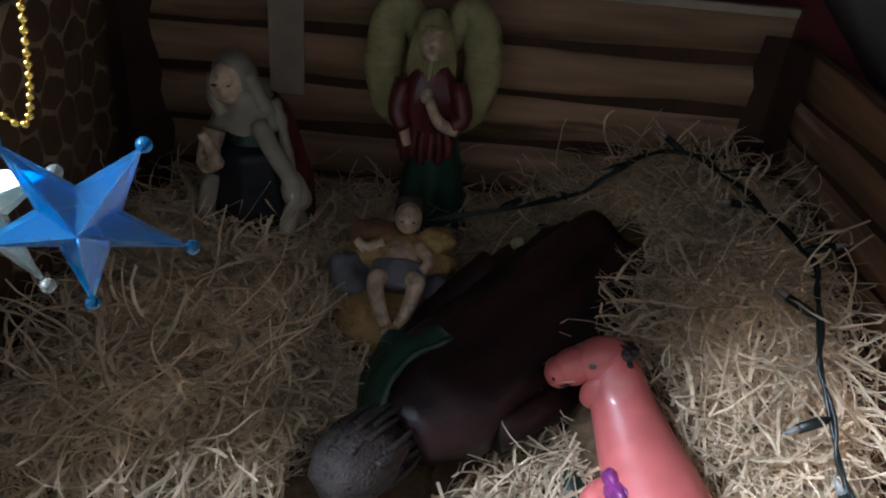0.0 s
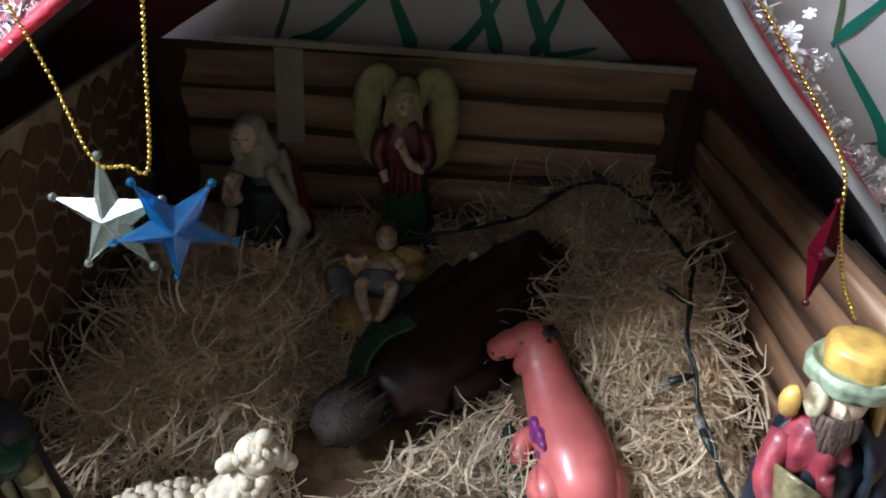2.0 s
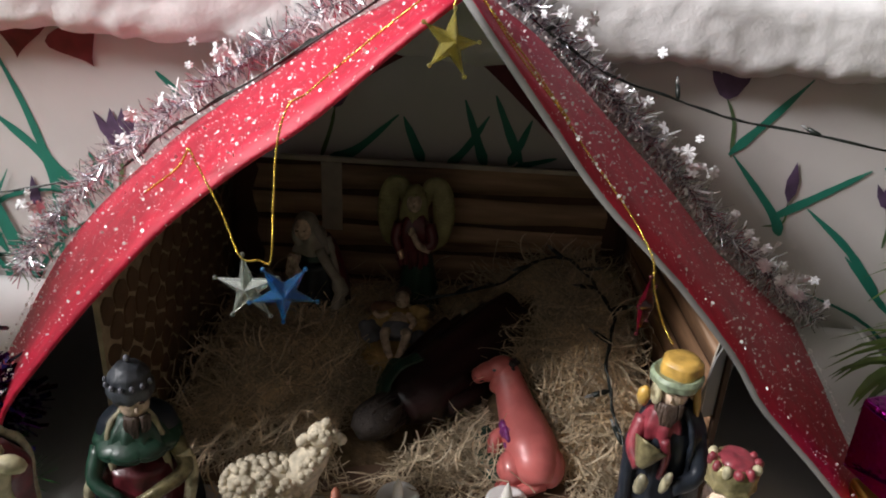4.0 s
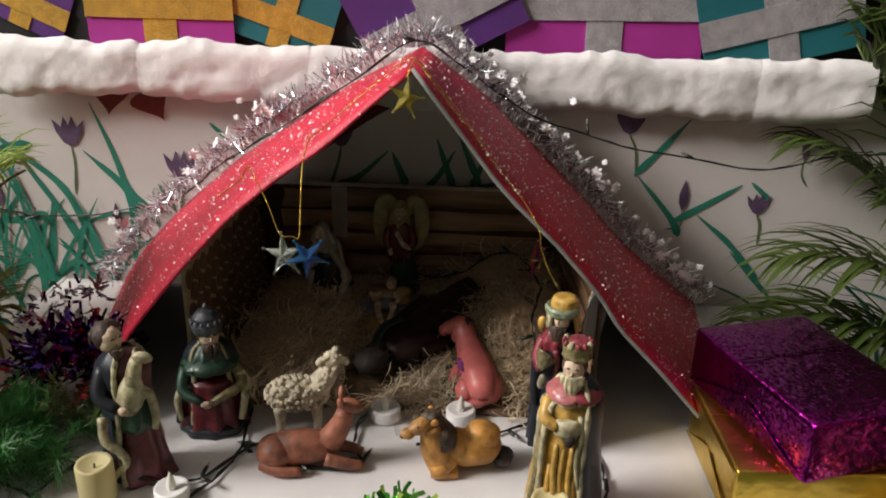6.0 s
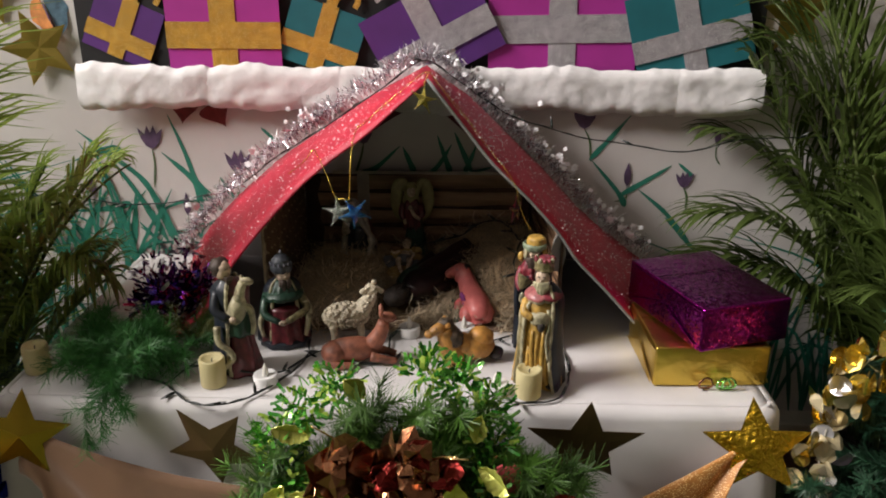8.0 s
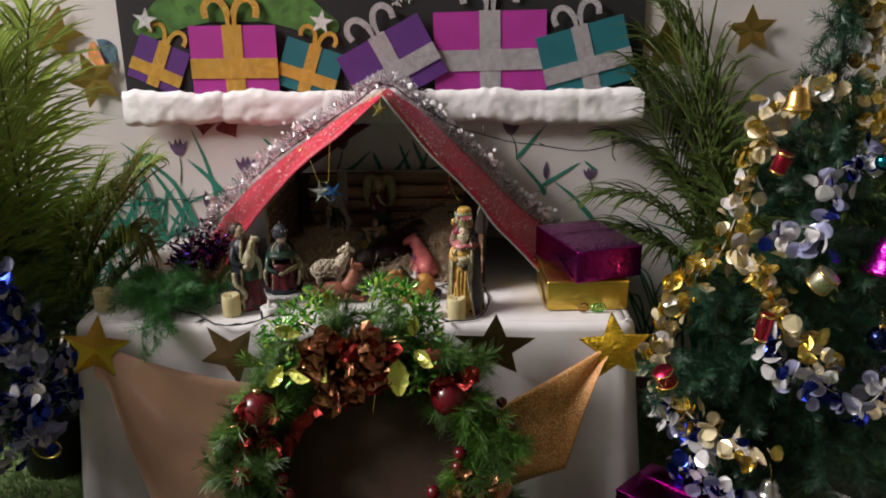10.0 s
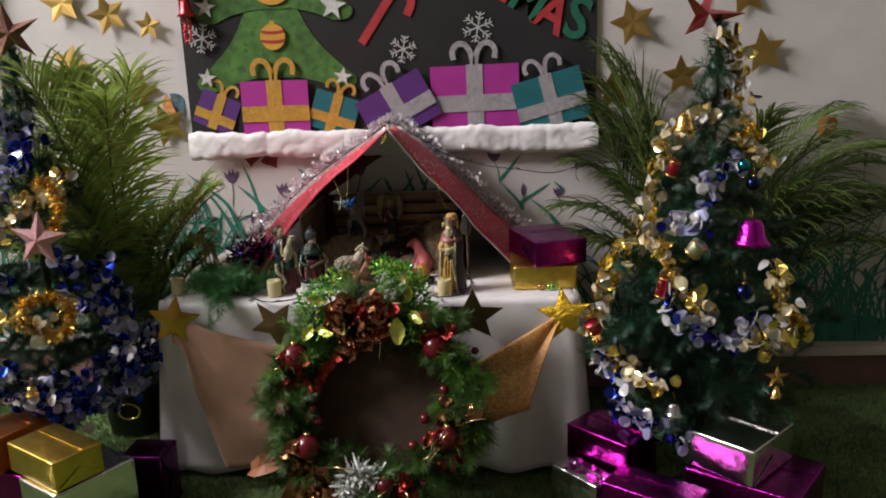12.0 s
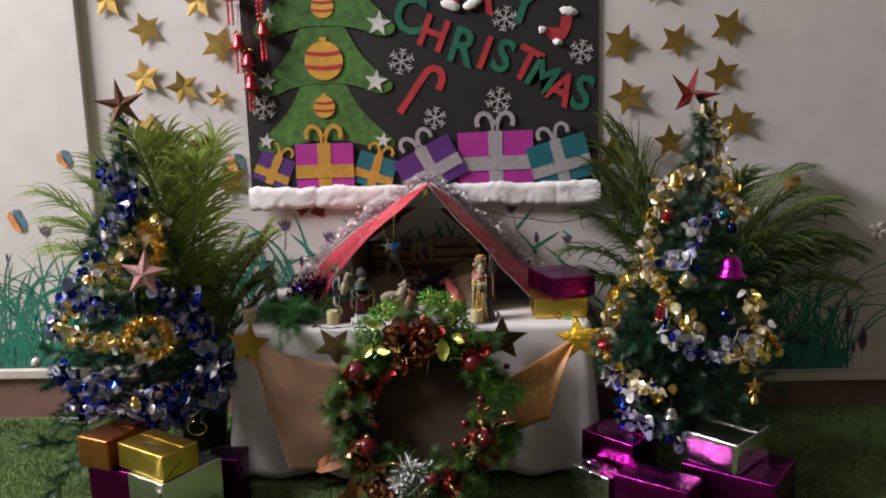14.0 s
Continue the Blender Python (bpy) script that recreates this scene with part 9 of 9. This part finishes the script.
for k in range(7):
    a = bp.uniform(0, 6.283)
    o = Vector((-0.352, 0.085, TOP + 0.01))
    sprig("sprig", t, [o, o + Vector((math.cos(a) * 0.02, math.sin(a) * 0.02, 0.03)), o + Vector((math.cos(a) * 0.042, math.sin(a) * 0.042, 0.05 + bp.uniform(0, 0.02)))], bp, M_NEEDLEY, 2, 0.018, 0.003, 4, 0.02, 0.0013)

# ---- gold bead chains and hanging stars ----
M_BEAD = foil("gold_bead", (0.82, 0.56, 0.12), 0.22, crinkle=0.0)


def bead_chain(parent, pts, r=0.0011):
    P = smooth_path(pts, 10)
    bm = bmesh.new()
    acc, gap = 0.0, r * 2.15
    for a, b in zip(P, P[1:]):
        d = (b - a).length
        while acc < d:
            bmesh.ops.create_icosphere(bm, subdivisions=1, radius=r, matrix=Matrix.Translation(a.lerp(b, acc / d)))
            acc += gap
        acc -= d
    tube(bm, P, r * 0.3, 4)
    return part("bead_chain", bm, M_BEAD, parent, "gold bead chain")


def plastic(name, colour, trans):
    return material(name, colour, 0.16, vary=0.05, trans=trans, spec=0.22)


M_CLEARSTAR = plastic("clear_star_plastic", (0.84, 0.90, 0.82), 0.90)
M_BLUESTAR = plastic("blue_star_plastic", (0.06, 0.36, 0.80), 0.88)
M_GOLDSTAR = plastic("gold_star_plastic", (0.80, 0.70, 0.22), 0.8)
M_RUBYSTAR = plastic("red_star_plastic", (0.06, 0.002, 0.007), 0.3)


def hanging_star(name, p, r, mat, rot, label, chains):
    t = thing(name, label, "hanging star", "hanging star ornaments")
    bm = bmesh.new()
    solid_star(bm, r, r * 0.26, 0.38)
    bmesh.ops.transform(bm, matrix=pose(*p, *rot), verts=bm.verts)
    inner = bmesh.new()
    solid_star(inner, r * 0.84, r * 0.21, 0.36)
    bmesh.ops.transform(inner, matrix=pose(*p, *rot), verts=inner.verts)
    bmesh.ops.reverse_faces(inner, faces=inner.faces)
    hollow = bpy.data.meshes.new("hollow")
    inner.to_mesh(hollow)
    bm.from_mesh(hollow)
    bpy.data.meshes.remove(hollow)
    s = part("star", bm, mat, t, smooth=False)
    for x, z in star_outline(r, 0.38)[::2]:
        bm = bmesh.new()
        blob(bm, tuple(pose(*p, *rot) @ Vector((x, 0, z))), (r * 0.075,) * 3, 0, (0, 0, 0), 2)
        part("tip_bead", bm, mat, s)
    for c in chains:
        bead_chain(t, c)


hanging_star("hanging_star", (-0.119, 0.120, 0.7305), 0.025, M_CLEARSTAR, (-6, -8, -10), "clear plastic star hanging on a gold bead chain", [
    [(-0.110, 0.122, 0.752), (-0.123, 0.122, 0.754), (-0.134, 0.122, 0.787), (-0.147, 0.121, 0.820), (-0.154, 0.128, 0.8275), (-0.164, 0.148, 0.8165), (-0.178, 0.165, 0.799), (-0.205, 0.170, 0.777)]])
hanging_star("hanging_star", (-0.0925, 0.116, 0.7305), 0.0245, M_BLUESTAR, (-6, 183, 14), "translucent blue plastic star hanging on a gold bead chain", [
    [(-0.110, 0.122, 0.752), (-0.102, 0.122, 0.753), (-0.098, 0.122, 0.799), (-0.094, 0.121, 0.835), (-0.086, 0.122, 0.862), (-0.076, 0.134, 0.868), (-0.053, 0.142, 0.888), (-0.019, 0.142, 0.917), (0.011, 0.140, 0.941), (0.021, 0.136, 0.9455)]])
hanging_star("hanging_star", (0.015, 0.118, 0.908), 0.0215, M_GOLDSTAR, (-24, 20, 30), "yellow gold plastic star hanging at the roof's peak", [[(0.016, 0.120, 0.930), (0.019, 0.124, 0.938), (0.022, 0.136, 0.9445)]])
hanging_star("hanging_star", (0.157, 0.118, 0.738), 0.021, M_RUBYSTAR, (0, 4, 63), "dark red plastic star hanging edge-on from a chain", [
    [(0.024, 0.140, 0.9435), (0.057, 0.142, 0.8985), (0.082, 0.146, 0.8695), (0.105, 0.142, 0.840), (0.128, 0.138, 0.8125), (0.146, 0.133, 0.790), (0.158, 0.124, 0.770), (0.160, 0.120, 0.755), (0.163, 0.120, 0.744), (0.172, 0.122, 0.722), (0.182, 0.122, 0.705)],
    [(0.022, 0.150, 0.944), (0.050, 0.155, 0.9085), (0.070, 0.156, 0.885), (0.095, 0.150, 0.8545)]])
# small foil bow lying against the gold box
t = thing("foil_bow", "small brown and green foil bow beside a gold box", "bow")
for k, (x, mat) in enumerate(((0.440, M_RIB), (0.466, M_TFOIL), (0.474, M_TFOIL))):
    bm = bmesh.new()
    tube(bm, [(x + 0.011 * math.cos(i * 0.6283), -0.012 + 0.004 * math.sin(i), TOP + 0.011 + 0.009 * math.sin(i * 0.6283)) for i in range(10)], 0.0018, 6, closed=True)
    part("loop", bm, mat, t)
# ---- turf pile ----
def turf(x0, x1, y0, y1, count, seed):
    rnd = random.Random(seed)
    vs, fs = [], []
    for _ in range(count):
        x, y = rnd.uniform(x0, x1), rnd.uniform(y0, y1)
        a, h, w = rnd.uniform(0, 6.283), rnd.uniform(0.008, 0.016), 0.0016
        s = Vector((math.cos(a), math.sin(a), 0)) * w
        b = Vector((x, y, FLOOR))
        e = b + Vector((rnd.gauss(0, 0.005), rnd.gauss(0, 0.005), h))
        k = len(vs)
        vs += [tuple(b + s), tuple(b - s), tuple(e - s * 0.4), tuple(e + s * 0.4)]
        fs.append((k, k + 1, k + 2, k + 3))
    me = soup(vs, fs)
    me.materials.append(M_BLADE)
    tagged(new("turf_pile", me), "short green blades of artificial turf", "turf", kind="stuff")


M_BLADE = leaf_material("turf_blade", (0.095, 0.18, 0.052), 0.35, 0.25, 0.6)
turf(-1.9, -0.62, -0.95, 0.48, 42000, 1)
turf(-0.62, 1.9, -0.95, 0.48, 52000, 2)
